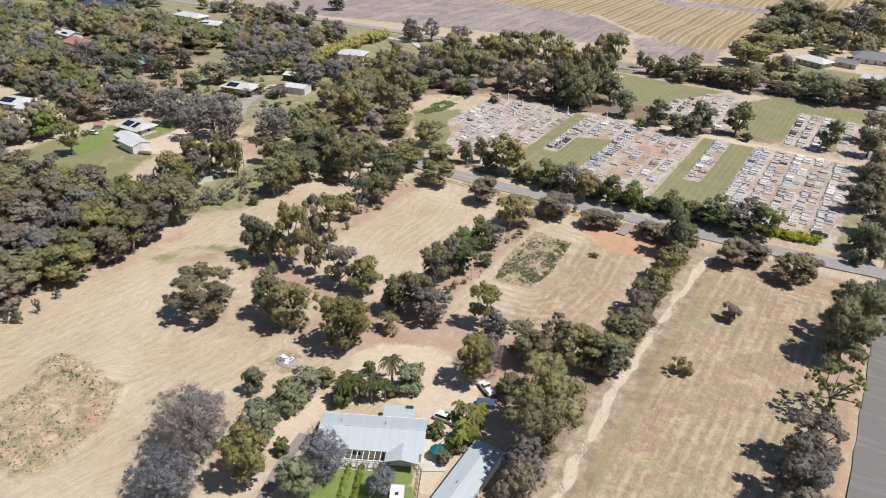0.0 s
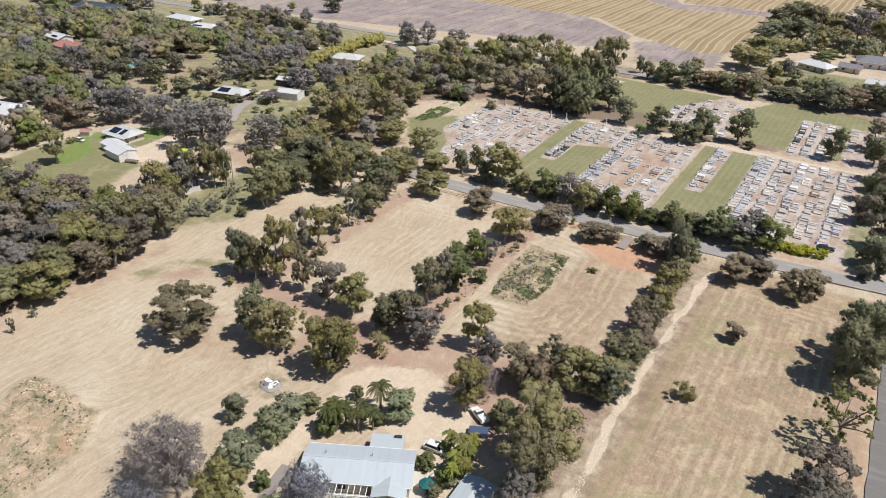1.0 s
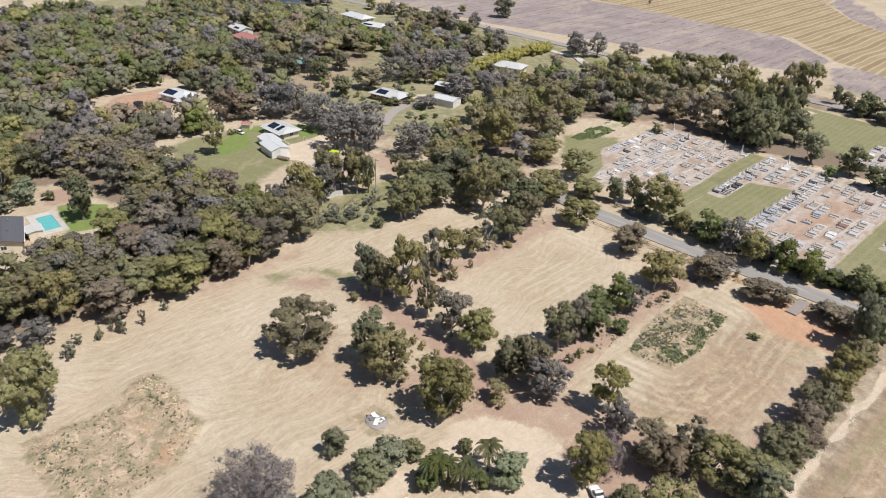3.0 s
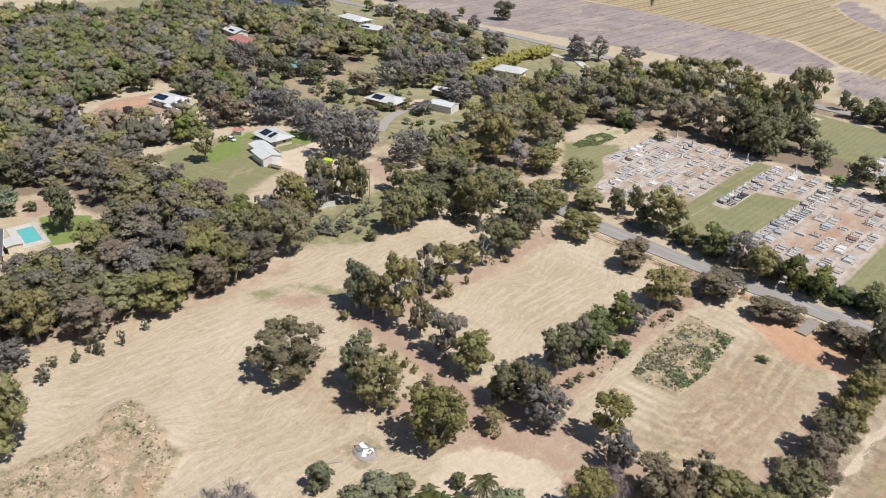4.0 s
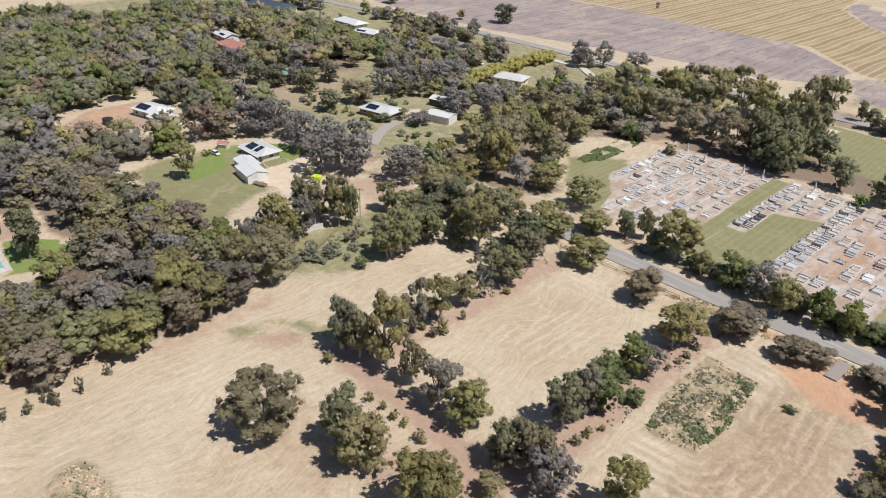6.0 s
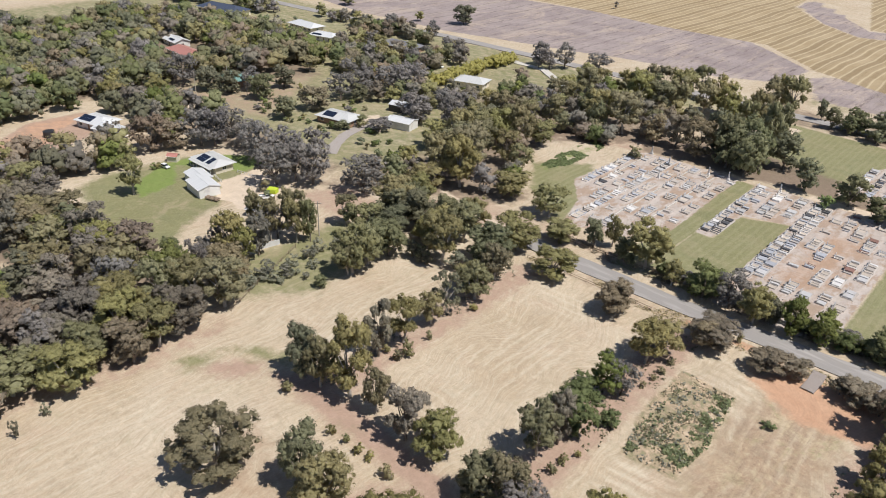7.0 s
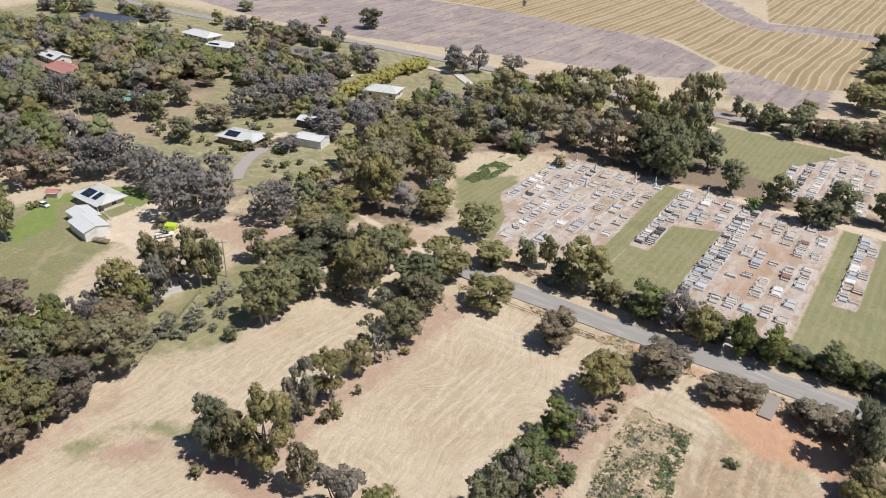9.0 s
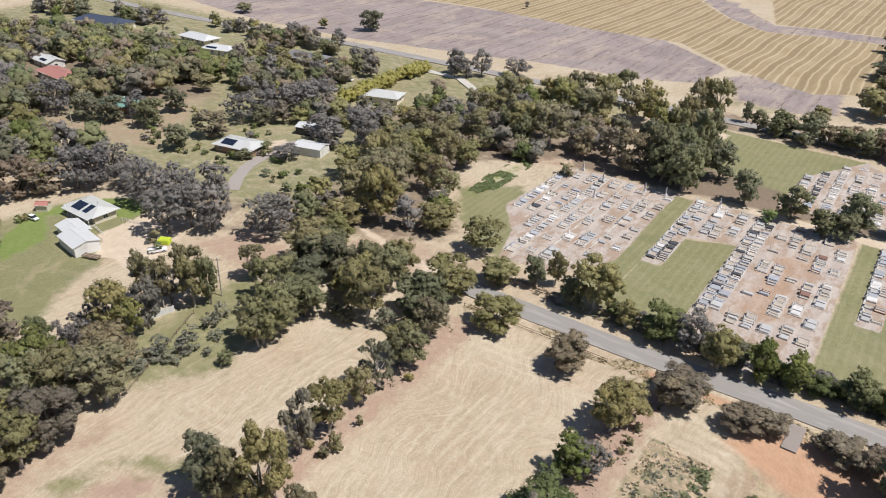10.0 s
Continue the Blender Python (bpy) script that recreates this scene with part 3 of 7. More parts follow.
z_green = most(
    zone([(-540, 180), (-186, 190), (-180, 300), (-136, 372), (-540, 372)], 20, 0.66),   # dry olive grass of the far gardens
    zone([(-126, 228), (-130, 213), (-154, 229), (-166, 247), (-150, 262), (-132, 236)], 5, 0.9),   # lawn west of the graves
    zone(rect(-109, -101, 205, 286), 2.0), zone([(-101, 206), (-82, 206), (-82, 264), (-96, 258), (-96, 239), (-101, 239)], 2.0),
    zone(rect(-54, -34, 208, 290), 2.0), zone([(-120, 301), (-118, 362), (-62, 360), (-58, 348), (-82, 300)], 3),
    zone([(-44, 300), (-48, 352), (-38, 372), (8, 362), (8, 300)], 3), zone(rect(0, 8, 214, 290), 3, 0.7),
    zone([(-250, 125), (-254, 136), (-252, 160), (-246, 170), (-228, 186), (-209, 150), (-204, 136), (-195, 126), (-202, 119), (-227, 120)], 6, 0.85),
    zone([(-152, 101), (-151, 108), (-146, 111), (-144, 106), (-146, 101)], 6, 0.75), zone([(-150, 110), (-145, 117), (-137, 122), (-131, 119), (-136, 116), (-143, 113)], 6, 0.75), zone([(-141.5, 113.5), (-139, 114.5), (-138, 112.5), (-140.5, 111)], 2, 0.95),
    zone([(-290, 190), (-196, 196), (-190, 232), (-222, 270), (-280, 262)], 14, 0.5),
    zone([(-300, 280), (-250, 300), (-236, 350), (-280, 352)], 10, 0.55), zone([(-470, 300), (-470, 336), (-376, 342), (-340, 300), (-414, 296)], 10, 0.6),
    zone([(-180, 128), (-164, 122), (-150, 140), (-158, 166), (-178, 172)], 8, 0.75), zone([(-400, 255), (-300, 262), (-262, 262), (-262, 340), (-400, 345)], 20, 0.6),
    zone([(-26, 90), (-22, 90), (-21.5, 180), (-26, 180)], 5, 0.55), zone([(-18, 100), (-10, 100), (-8, 135), (-16, 135)], 12, 0.4),
    zone(rect(-60, 12, 396, 440), 8, 0.85), zone([(-106, 438), (-99, 466), (-92, 444), (-95, 408)], 5, 0.9), zone([(-126, 395), (-100, 395), (-112, 450), (-124, 450)], 8, 0.5))
z_lawn = most(
    zone([(-248, 152), (-249, 168), (-230, 184), (-226, 170), (-246, 156), (-232, 148), (-230, 136), (-240, 138)], 5, 0.95),
    zone([(-64, 62), (-63, 75), (-52, 80), (-48, 74), (-56, 58)], 1.6), zone([(-224, 79), (-213, 92), (-203, 87), (-207, 74), (-209, 78)], 3), zone([(-225.3, 79.2), (-224.3, 84.1), (-217.1, 90.6), (-212.5, 88.7), (-205.8, 79.4), (-208.9, 75.9)], 3),
    zone([(-109, 45), (-105.5, 44.5), (-105, 42), (-108, 41)], 3, 0.6), zone([(-299, 136), (-309, 152), (-305, 158), (-294, 152), (-288, 138)], 2), zone([(-161, 242), (-164, 266), (-161, 285), (-156.5, 278), (-156, 261), (-156, 243)], 9, 0.55))
z_litter = most(zone([(-205, 176), (-186, 190), (-150, 212), (-146, 222), (-168, 238), (-172, 268), (-150, 290), (-140, 330), (-205, 345), (-228, 312), (-222, 262), (-188, 232), (-196, 194)], 8, 0.66),
                0.85 * np.clip((inside(WOOD_NEAR, mx, my) - 2.5) / 6, 0, 1), zone([(-500, 60), (-262, 60), (-262, 120), (-330, 98), (-330, 196), (-298, 262), (-350, 290), (-500, 290)], 15, 0.75),
                zone([(-205, 172), (-190, 196), (-168, 206), (-172, 240), (-176, 300), (-190, 330), (-236, 290), (-200, 232)], 12, 0.6),
                zone([(-146, 286), (-106, 290), (-84, 292), (-30, 296), (-30, 301), (-110, 318), (-150, 310)], 6, 0.85),
                zone(rect(-39, -24.6, 62, 194), 3, 0.50), zone(rect(-130, 30, 362, 386), 5, 0.6), zone(rect(9, 15, 214, 380), 4, 0.7), zone([(-290, 170), (-205, 182), (-205, 198), (-290, 196)], 8, 0.6))
POOL_YARD = [(-226, 48), (-244, 78), (-241, 93), (-224, 90), (-214, 93), (-203, 88), (-200, 76), (-196, 66), (-196, 52)]
z_litter = z_litter * (1 - zone(POOL_YARD, 4))
track = np.abs(mx + 28.6 + 1.0 * np.sin(my / 17.0) + 0.8 * smooth_noise(mx, my, 7, 9))
z_pale = most(
    np.where((my > 78) & (my < 190), np.clip(1.2 - track / 1.15 + 0.6 * smooth_noise(mx, my, 3.1, 12), 0, 1) * 0.85, 0),
    zone([(-81, 99), (-78, 107), (-67, 112), (-52, 106), (-50, 97), (-56, 91), (-67, 93.5), (-77, 88), (-80, 84), (-79, 71), (-73, 70), (-75, 84), (-78, 94)], 5.0),
    zone([(-57, 92), (-50, 93), (-47, 84), (-46, 76), (-50, 76), (-52, 84)], 1.5, 0.9),
    zone([(-224, 158), (-226, 180), (-206, 172), (-198, 156), (-203, 152), (-214, 156)], 3), zone([(-224, 160), (-214, 150), (-206, 156)], 3, 0.8),
    zone([(-316, 200), (-298, 199), (-294, 190), (-298, 186), (-318, 194)], 4, 0.7), zone([(-150, 199), (-170, 204), (-174, 208), (-150, 203), (-134, 201), (-134, 196)], 3, 0.7), zone([(-244, 232), (-240, 244), (-228, 236), (-232, 226)], 4, 0.6),
    zone(rect(-86, 6, 287.5, 292.5), 2.0, 0.8), zone([(-118, 340), (-116, 358), (-110, 358), (-112, 338)], 3, 0.7))
z_mauve = most(zone([(-138, 445), (-131, 455), (-109, 466), (-97, 467), (-85, 465), (-80, 412), (-97, 404), (-122, 406)], 8, 0.75),
               zone([(-480, 388), (-400, 376), (-328, 379), (-293, 387), (-260, 394.5), (-216, 406), (-171, 410), (-145, 424.5), (-142, 460), (-172, 488), (-195, 506), (-225, 513), (-273, 516), (-309, 508), (-351, 503), (-420, 500)], 5),
               zone([(-220, 700), (-214, 655), (-180, 603), (-149, 574), (-118, 586), (-60, 590), (-40, 610), (-120, 610), (-150, 600), (-190, 660)], 5))
z_straw = most(zone([(-520, 640), (-420, 503), (-318, 510), (-250, 500), (-180, 503), (-140, 463), (-96, 442), (-60, 470), (-60, 588), (-118, 585), (-149, 573), (-180, 601), (-216, 652), (-230, 760)], 5),
               zone([(-190, 760), (-150, 604), (-120, 612), (-60, 614), (40, 760)], 5), zone([(-520, 640), (-900, 420), (-900, 1100), (300, 1100), (100, 640), (-60, 760), (-230, 760)], 20))
z_weed = most(zone(HEAP, 5), zone(WEED_BED, 3), zone([(-96, 86), (-88, 86), (-88, 94), (-96, 94)], 3, 0.6))
z_graves = most(
    zone([(-147, 245), (-146, 286), (-108, 288), (-106.5, 234), (-116, 218), (-132, 216), (-137, 232)], 1.6),
    zone([(-101, 239), (-102, 288), (-83, 288), (-82, 264), (-96, 259.5), (-96, 239)], 1.2), zone([(-82.5, 206), (-82.5, 288), (-55, 288), (-54, 206)], 1.2),
    zone(rect(-49, -43.5, 241, 288), 1.2), zone([(-34.5, 240), (-34.5, 290), (0, 290), (1.5, 214), (-30, 214)], 1.6),
    zone([(-80, 300), (-78, 330), (-62, 360), (-50, 346), (-50, 300)], 2), zone(rect(-27, -11, 296, 346), 2), zone(rect(-8, 6, 296, 346), 3))
z_warm = most(zone(rect(-27, 13, 50, 197), 5), zone([(-62, 124), (-40, 126), (-40, 186), (-60, 186)], 10, 0.7), zone([(-122, 86), (-96, 86), (-92, 106), (-130, 108)], 14, 0.5))
z_rows = most(zone(rect(-25, 12, 50, 195), 8), zone([(-60, 124), (-42, 126), (-42, 180), (-58, 180)], 6, 0.9))

z_reach, z_mown = np.zeros(len(mx)), np.zeros(len(mx))
for outline, edge_line, sign, fade in (
        ([(-160, 30), (-156, 90), (-154, 117), (-132, 112), (-95, 108), (-92, 88), (-84, 60), (-80, 30)], WOOD_NEAR, -1, 0.7),
        (rect(-26, 12, 50, 195), rect(-24, 10, 84, 190), 1, 1.0),
        ([(-73, 124), (-42, 126), (-42, 186), (-58, 190), (-76, 188)], WEED_BED, -1, 1.0),
        ([(-117, 124), (-91, 122), (-90, 188), (-126, 186)], [(-117, 124), (-91, 122), (-90, 188), (-126, 186)], 1, 0.8),
        ([(-156, 122), (-130, 122), (-128, 184), (-158, 172)], [(-156, 122), (-130, 122), (-128, 184), (-158, 172)], 1, 0.8)):
    within_field = inside(outline, mx, my)
    z_reach = np.where(within_field > 0, np.clip(np.abs(inside(edge_line, mx, my)) / 60, 0, 1), z_reach)
    z_mown = np.maximum(z_mown, fade * np.clip(within_field / 4, 0, 1))

nx, ny = len(GX), len(GY)
ii = (np.arange(ny - 1)[:, None] * nx + np.arange(nx - 1)[None, :]).ravel()
ground_mesh = bpy.data.meshes.new("ground")
ground_mesh.from_pydata(np.column_stack((mx, my, mz)), [], np.column_stack((ii, ii + 1, ii + 1 + nx, ii + nx)))
ground_mesh.shade_smooth()
for name, three in (("zone_a", (z_earth, z_green, z_litter)), ("zone_b", (z_pale, z_mauve, z_straw)), ("zone_c", (z_weed, z_graves, z_warm)), ("zone_d", (z_lawn, z_orange, z_rows)), ("zone_e", (z_reach, z_mown, z_mown * 0))):
    layer = ground_mesh.attributes.new(name, "FLOAT_COLOR", "POINT")
    layer.data.foreach_set("color", np.column_stack((*three, np.ones(len(mx)))).astype(np.float32).ravel())
ground_mesh.materials.append(GROUND)
ground = tagged(new("ground", ground_mesh), "dry mown paddocks with bare earth, lawns and stubble", "ground", kind="structure")

# ---- helpers for things ----


def finish(bm, name, material, smooth=False):
    me = bpy.data.meshes.new(name)
    bm.to_mesh(me)
    bm.free()
    me.materials.append(material)
    if smooth:
        me.shade_smooth()
    return me


def part(name, bm, material, parent, label="", smooth=False):
    """One mesh object under a thing or a part; takes a bmesh or a ready mesh."""
    me = finish(bm, name, material, smooth) if isinstance(bm, bmesh.types.BMesh) else bm
    ob = new(name, me)
    ob.parent = parent
    return tagged(ob, label) if label else ob


def thing(name, x, y, z=None, turn=0.0, label="", category="", group="", kind=""):
    ob = new(name)
    ob.empty_display_size = 0.3
    ob.matrix_world = pose(x, y, float(ground_z(x, y)) if z is None else z, 0, 0, turn)
    return tagged(ob, label, category, group, kind)


def box(bm, x0, x1, y0, y1, z0, z1, bevel=0.0):
    made = bmesh.ops.create_cube(bm, size=1.0, matrix=Matrix.LocRotScale(((x0 + x1) / 2, (y0 + y1) / 2, (z0 + z1) / 2), None, (x1 - x0, y1 - y0, z1 - z0)))
    if bevel:
        edges = list({e for v in made["verts"] for e in v.link_edges})
        bmesh.ops.bevel(bm, geom=edges, offset=bevel, segments=1, affect="EDGES")
    return bm


def boxes(*sizes, bevel=0.0):
    bm = bmesh.new()
    for s in sizes:
        box(bm, *s, bevel=bevel)
    return bm


def drum(bm, m, r0, r1, h, sides=12):
    bmesh.ops.create_cone(bm, cap_ends=True, segments=sides, radius1=r0, radius2=r1, depth=h, matrix=m @ Matrix.Translation((0, 0, h / 2)))
    return bm


def tube(verts, faces, points, radii, sides=6):
    """Adds a tapered limb along points to the lists of a mesh."""
    base, n = len(verts), len(points)
    for k, (p, r) in enumerate(zip(points, radii)):
        d = (Vector(points[min(k + 1, n - 1)]) - Vector(points[max(k - 1, 0)])).normalized()
        a = d.cross(Vector((0.31, 0.95, 0.1))).normalized()
        b = d.cross(a)
        for s in range(sides):
            w = 2 * math.pi * s / sides
            verts.append(tuple(Vector(p) + r * (math.cos(w) * a + math.sin(w) * b)))
    for k in range(n - 1):
        for s in range(sides):
            i, j = base + k * sides + s, base + k * sides + (s + 1) % sides
            faces.append((i, j, j + sides, i + sides))
    faces.append(tuple(base + (n - 1) * sides + s for s in range(sides)))


def solid(name, verts, faces, material, smooth=True):
    me = bpy.data.meshes.new(name)
    me.from_pydata(verts, [], faces)
    me.materials.append(material)
    if smooth:
        me.shade_smooth()
    return me


def strip(name, points, width, z, material, label, category, camber=0.05, thick=0.25):
    """A sealed road or path with a crown and a real thickness, along points."""
    p = [Vector((*q, 0)) for q in points]
    fine = []
    for a, b in zip(p, p[1:]):
        n = max(1, int((b - a).length / 4))
        fine += [a.lerp(b, k / n) for k in range(n)]
    fine.append(p[-1])
    verts, faces = [], []
    for k, q in enumerate(fine):
        d = (fine[min(k + 1, len(fine) - 1)] - fine[max(k - 1, 0)]).normalized()
        s = Vector((-d.y, d.x, 0))
        for f, h in ((-0.5, -thick), (-0.5, 0), (-0.25, camber * 0.7), (0, camber), (0.25, camber * 0.7), (0.5, 0), (0.5, -thick)):
            wob = 0.22 * float(smooth_noise(q.x * 3 + f * 40, q.y * 3, 7, 3)) if abs(f) == 0.5 else 0
            verts.append(tuple(q + s * (f * width + wob) + Vector((0, 0, z + h))))
    for k in range(len(fine) - 1):
        for c in range(6):
            i = k * 7 + c
            faces.append((i, i + 7, i + 8, i + 1))
    return tagged(new(name, solid(name, verts, faces, material, False)), label, category, kind="structure")


# ---- roads ----
strip("road", [(-136, 198.6), (-118, 198.0), (-90, 198.3), (-67, 199.6), (-40, 201.3), (-14, 203.2), (5, 205.4), (22, 207)], 6.4, 0.30, ASPHALT, "worn grey asphalt country road beside the cemetery", "road")
strip("road", [(17.8, -120), (17.8, 120), (17.6, 200), (17.8, 260), (18.5, 380)], 7.2, 0.29, DARK_ASPHALT, "grey asphalt side road with gravel shoulders", "road")
strip("road", [(220, 382), (30, 377), (-60, 375.5), (-130, 374), (-230, 371), (-320, 368), (-383, 357), (-457, 352), (-700, 345)], 7.4, 0.28, ASPHALT, "far straight asphalt road behind a line of trees", "road")
strip("driveway", [(-52.2, 195.6), (-52.4, 187.6)], 2.8, 0.36, OLD_PAVING, "short grey concrete crossover over the verge", "driveway", 0.02)
strip("driveway", [(-219.0, 200), (-225.0, 207.5), (-229.9, 216), (-232.4, 225), (-233.9, 234.4), (-233.0, 243)], 4.4, 0.24, DRIVE, "grey gravel drive between the house and the sheds", "driveway", 0.03)
strip("driveway", [(-262, 352), (-236, 352), (-206, 330)], 4.2, 0.26, CONCRETE, "pale gravel drive between the gardens", "driveway", 0.02)

strip("garden_path", [(-73.5, 75.5), (-72.5, 70.9), (-71.6, 67.0), (-70.4, 64.0), (-69.0, 60.3), (-67.1, 56.3), (-64.0, 51.0)], 2.0, 0.22, DRIVE, "curved grey gravel path beside the lawn", "path", 0.03)
strip("patio", [(-52.4, 87.6), (-50.6, 84.0), (-48.6, 80.8)], 5.2, 0.24, CONCRETE, "pale concrete courtyard beside the farmhouse", "patio", 0.01)

# ---- trees ----
SPECIES = {   # leaves, crown base over height, leaf size, bark, name, label
    "gum": ("gum", 0.18, 0.17, PALE_BARK, "eucalyptus_tree", "olive-green eucalyptus tree"),
    "umbrella": ("gum", 0.12, 0.17, PALE_BARK, "spreading_gum_tree", "spreading olive-green gum tree with layered boughs"),
    "dome": ("gum", 0.05, 0.17, PALE_BARK, "round_gum_tree", "dense round olive-green gum tree"),
    "scrubdark": ("dark", 0.0, 0.13, BARK, "round_bush", "single round dark green bush"),
    "greygum": ("greygum", 0.12, 0.19, BARK, "grey_gum_tree", "grey-green rounded gum tree"),
    "dark": ("dark", 0.08, 0.18, BARK, "evergreen_tree", "dense dark green evergreen tree"),
    "grey": ("grey", 0.14, 0.17, BARK, "sheoak_tree", "grey-green sheoak tree"),
    "brown": ("brown", 0.08, 0.18, BARK, "wattle_tree", "broad brownish green wattle tree"),
    "bright": ("bright", 0.06, 0.18, BARK, "pepper_tree", "fresh green bushy tree"),
    "tips": ("tips", 0.30, 0.19, BARK, "open_gum_tree", "open yellow-tipped gum tree"),
    "sparse": ("sparse", 0.24, 0.19, PALE_BARK, "thin_gum_tree", "slender open-crowned gum tree"),
    "lightshrub": ("lightshrub", 0.02, 0.20, BARK, "garden_shrub", "pale green rounded garden shrub"),
    "lime": ("lime", 0.05, 0.18, BARK, "lime_tree", "small lime-green clipped tree"),
    "bare": ("bare", 0.08, 0.27, BARK, "bare_tree", "leafless purple-brown tree"),
    "bareblue": ("bareblue", 0.10, 0.20, BARK, "jacaranda_tree", "blue-grey feathery jacaranda tree"),
    "shrub": ("gum", 0.0, 0.13, BARK, "shrub", "low olive-green shrub"),
    "sapling": ("sapling", 0.08, 0.13, BARK, "sapling", "thin grey-green sapling"),
    "scrub": ("scrub", 0.0, 0.13, BARK, "scrub_bush", "pale grey-green scrub bush"),
    "weedbush": ("weed", 0.0, 0.13, BARK, "weed_bush", "round green weed bush"),
}
SHAPE = {   # lobes, lobe radius over crown width, puffs a lobe, puff radius over lobe radius, flatness, share of puffs missing
    "gum": (11, 0.165, 22, 0.33, 0.80, 0.12),
    "umbrella": (17, 0.130, 16, 0.38, 0.62, 0.10),
    "dome": (10, 0.185, 24, 0.29, 0.90, 0.02),
    "scrubdark": (9, 0.210, 15, 0.32, 0.85, 0.0),
    "bare": (12, 0.200, 20, 0.42, 1.0, 0.0),
    "bareblue": (11, 0.200, 20, 0.38, 0.95, 0.0),
    "greygum": (11, 0.165, 22, 0.32, 0.80, 0.08),
    "dark": (10, 0.180, 22, 0.32, 0.85, 0.06),
    "grey": (13, 0.145, 20, 0.33, 0.95, 0.18),
    "brown": (11, 0.170, 21, 0.33, 0.72, 0.08),
    "bright": (10, 0.180, 21, 0.32, 0.85, 0.06),
    "tips": (13, 0.095, 11, 0.40, 0.62, 0.52),
    "sparse": (15, 0.110, 13, 0.42, 0.75, 0.36),
    "lightshrub": (9, 0.200, 18, 0.32, 0.85, 0.0),
    "lime": (7, 0.240, 14, 0.32, 0.85, 0.0),
    "shrub": (7, 0.220, 15, 0.34, 0.80, 0.0),
    "sapling": (8, 0.170, 12, 0.40, 0.95, 0.28),
    "scrub": (9, 0.190, 13, 0.38, 0.80, 0.15),
    "weedbush": (7, 0.220, 15, 0.34, 0.70, 0.0),
}


def ball(level):
    """Vertices and triangles of a small icosphere."""
    bm = bmesh.new()
    bmesh.ops.create_icosphere(bm, subdivisions=level, radius=1.0)
    bm.verts.ensure_lookup_table()
    out = np.array([v.co for v in bm.verts]), np.array([[v.index for v in f.verts] for f in bm.faces])
    bm.free()
    return out


def dome(level):
    """The upper part of a small icosphere, open below."""
    verts, tris = ball(level)
    tris = tris[verts[tris].mean(axis=1)[:, 2] > -0.25]
    used, flat = np.unique(tris, return_inverse=True)
    return verts[used], flat.reshape(-1, 3)


BALL, DOME = ball(1), dome(1)


def unit(v):
    return v / (np.linalg.norm(v, axis=-1, keepdims=True) + 1e-9)


def crown_lobes(rng, count, H, W, base, size, flat):
    """Centres and radii of the rounded masses that the main limbs carry."""
    lobes = [np.array([rng.normal(0, 0.05) * W, rng.normal(0, 0.05) * W, H * (base + (1 - base) * 0.66)])]
    keep_off, tries, turn = W * 0.30, 0, rng.uniform(0, 6.28)
    while len(lobes) < count and tries < 900:
        tries += 1
        a, z = turn + 2.4 * tries + rng.uniform(-0.6, 0.6), rng.uniform(-0.8, 0.8)
        r = math.sqrt(1 - z * z) * rng.uniform(0.55, 1.05) * W * 0.31
        c = np.array([math.cos(a) * r, math.sin(a) * r, H * (base + (1 - base) * (0.46 + 0.42 * z))])
        if all(np.linalg.norm((c - o) * (1, 1, 0.8)) > keep_off for o in lobes):
            lobes.append(c)
        elif tries % 30 == 0:
            keep_off *= 0.92
    lobes = np.array(lobes)
    radii = W * size * rng.uniform(0.72, 1.28, len(lobes))
    radii[0] *= 1.12
    reach = np.percentile(np.hypot(lobes[:, 0], lobes[:, 1]) + radii, 90)
    lobes[:, :2] *= W / 2 / reach
    top, low = np.max(lobes[:, 2] + radii * flat), np.min(lobes[:, 2] - radii * flat)
    lobes[:, 2] = base * H + (lobes[:, 2] - low) * (H * (1 - base) / (top - low))
    return lobes, radii


def puffs_on(rng, lobes, radii, each, puff, flat, bare=0.0):
    """Places, sizes and outward directions of leaf puffs all over the upper sides of the lobes."""
    where, size, out = [], [], []
    for c, r in zip(lobes, radii):
        k = np.arange(each) + 0.5
        z = 1 - k / each * 1.62
        a = k * 2.39996 + rng.uniform(0, 6.28)
        d = np.column_stack((np.cos(a) * np.sqrt(1 - z * z), np.sin(a) * np.sqrt(1 - z * z), z))
        d = unit(d + rng.normal(0, 0.22, d.shape))
        d = d[rng.random(each) >= bare]
        n = len(d)
        where.append(c + d * (r * rng.uniform(0.66, 1.02, n))[:, None] * (1, 1, flat))
        size.append(r * puff * rng.uniform(0.5, 1.5, n))
        out.append(unit(d + (0, 0, 0.35)))
    return np.concatenate(where), np.concatenate(size), np.concatenate(out)


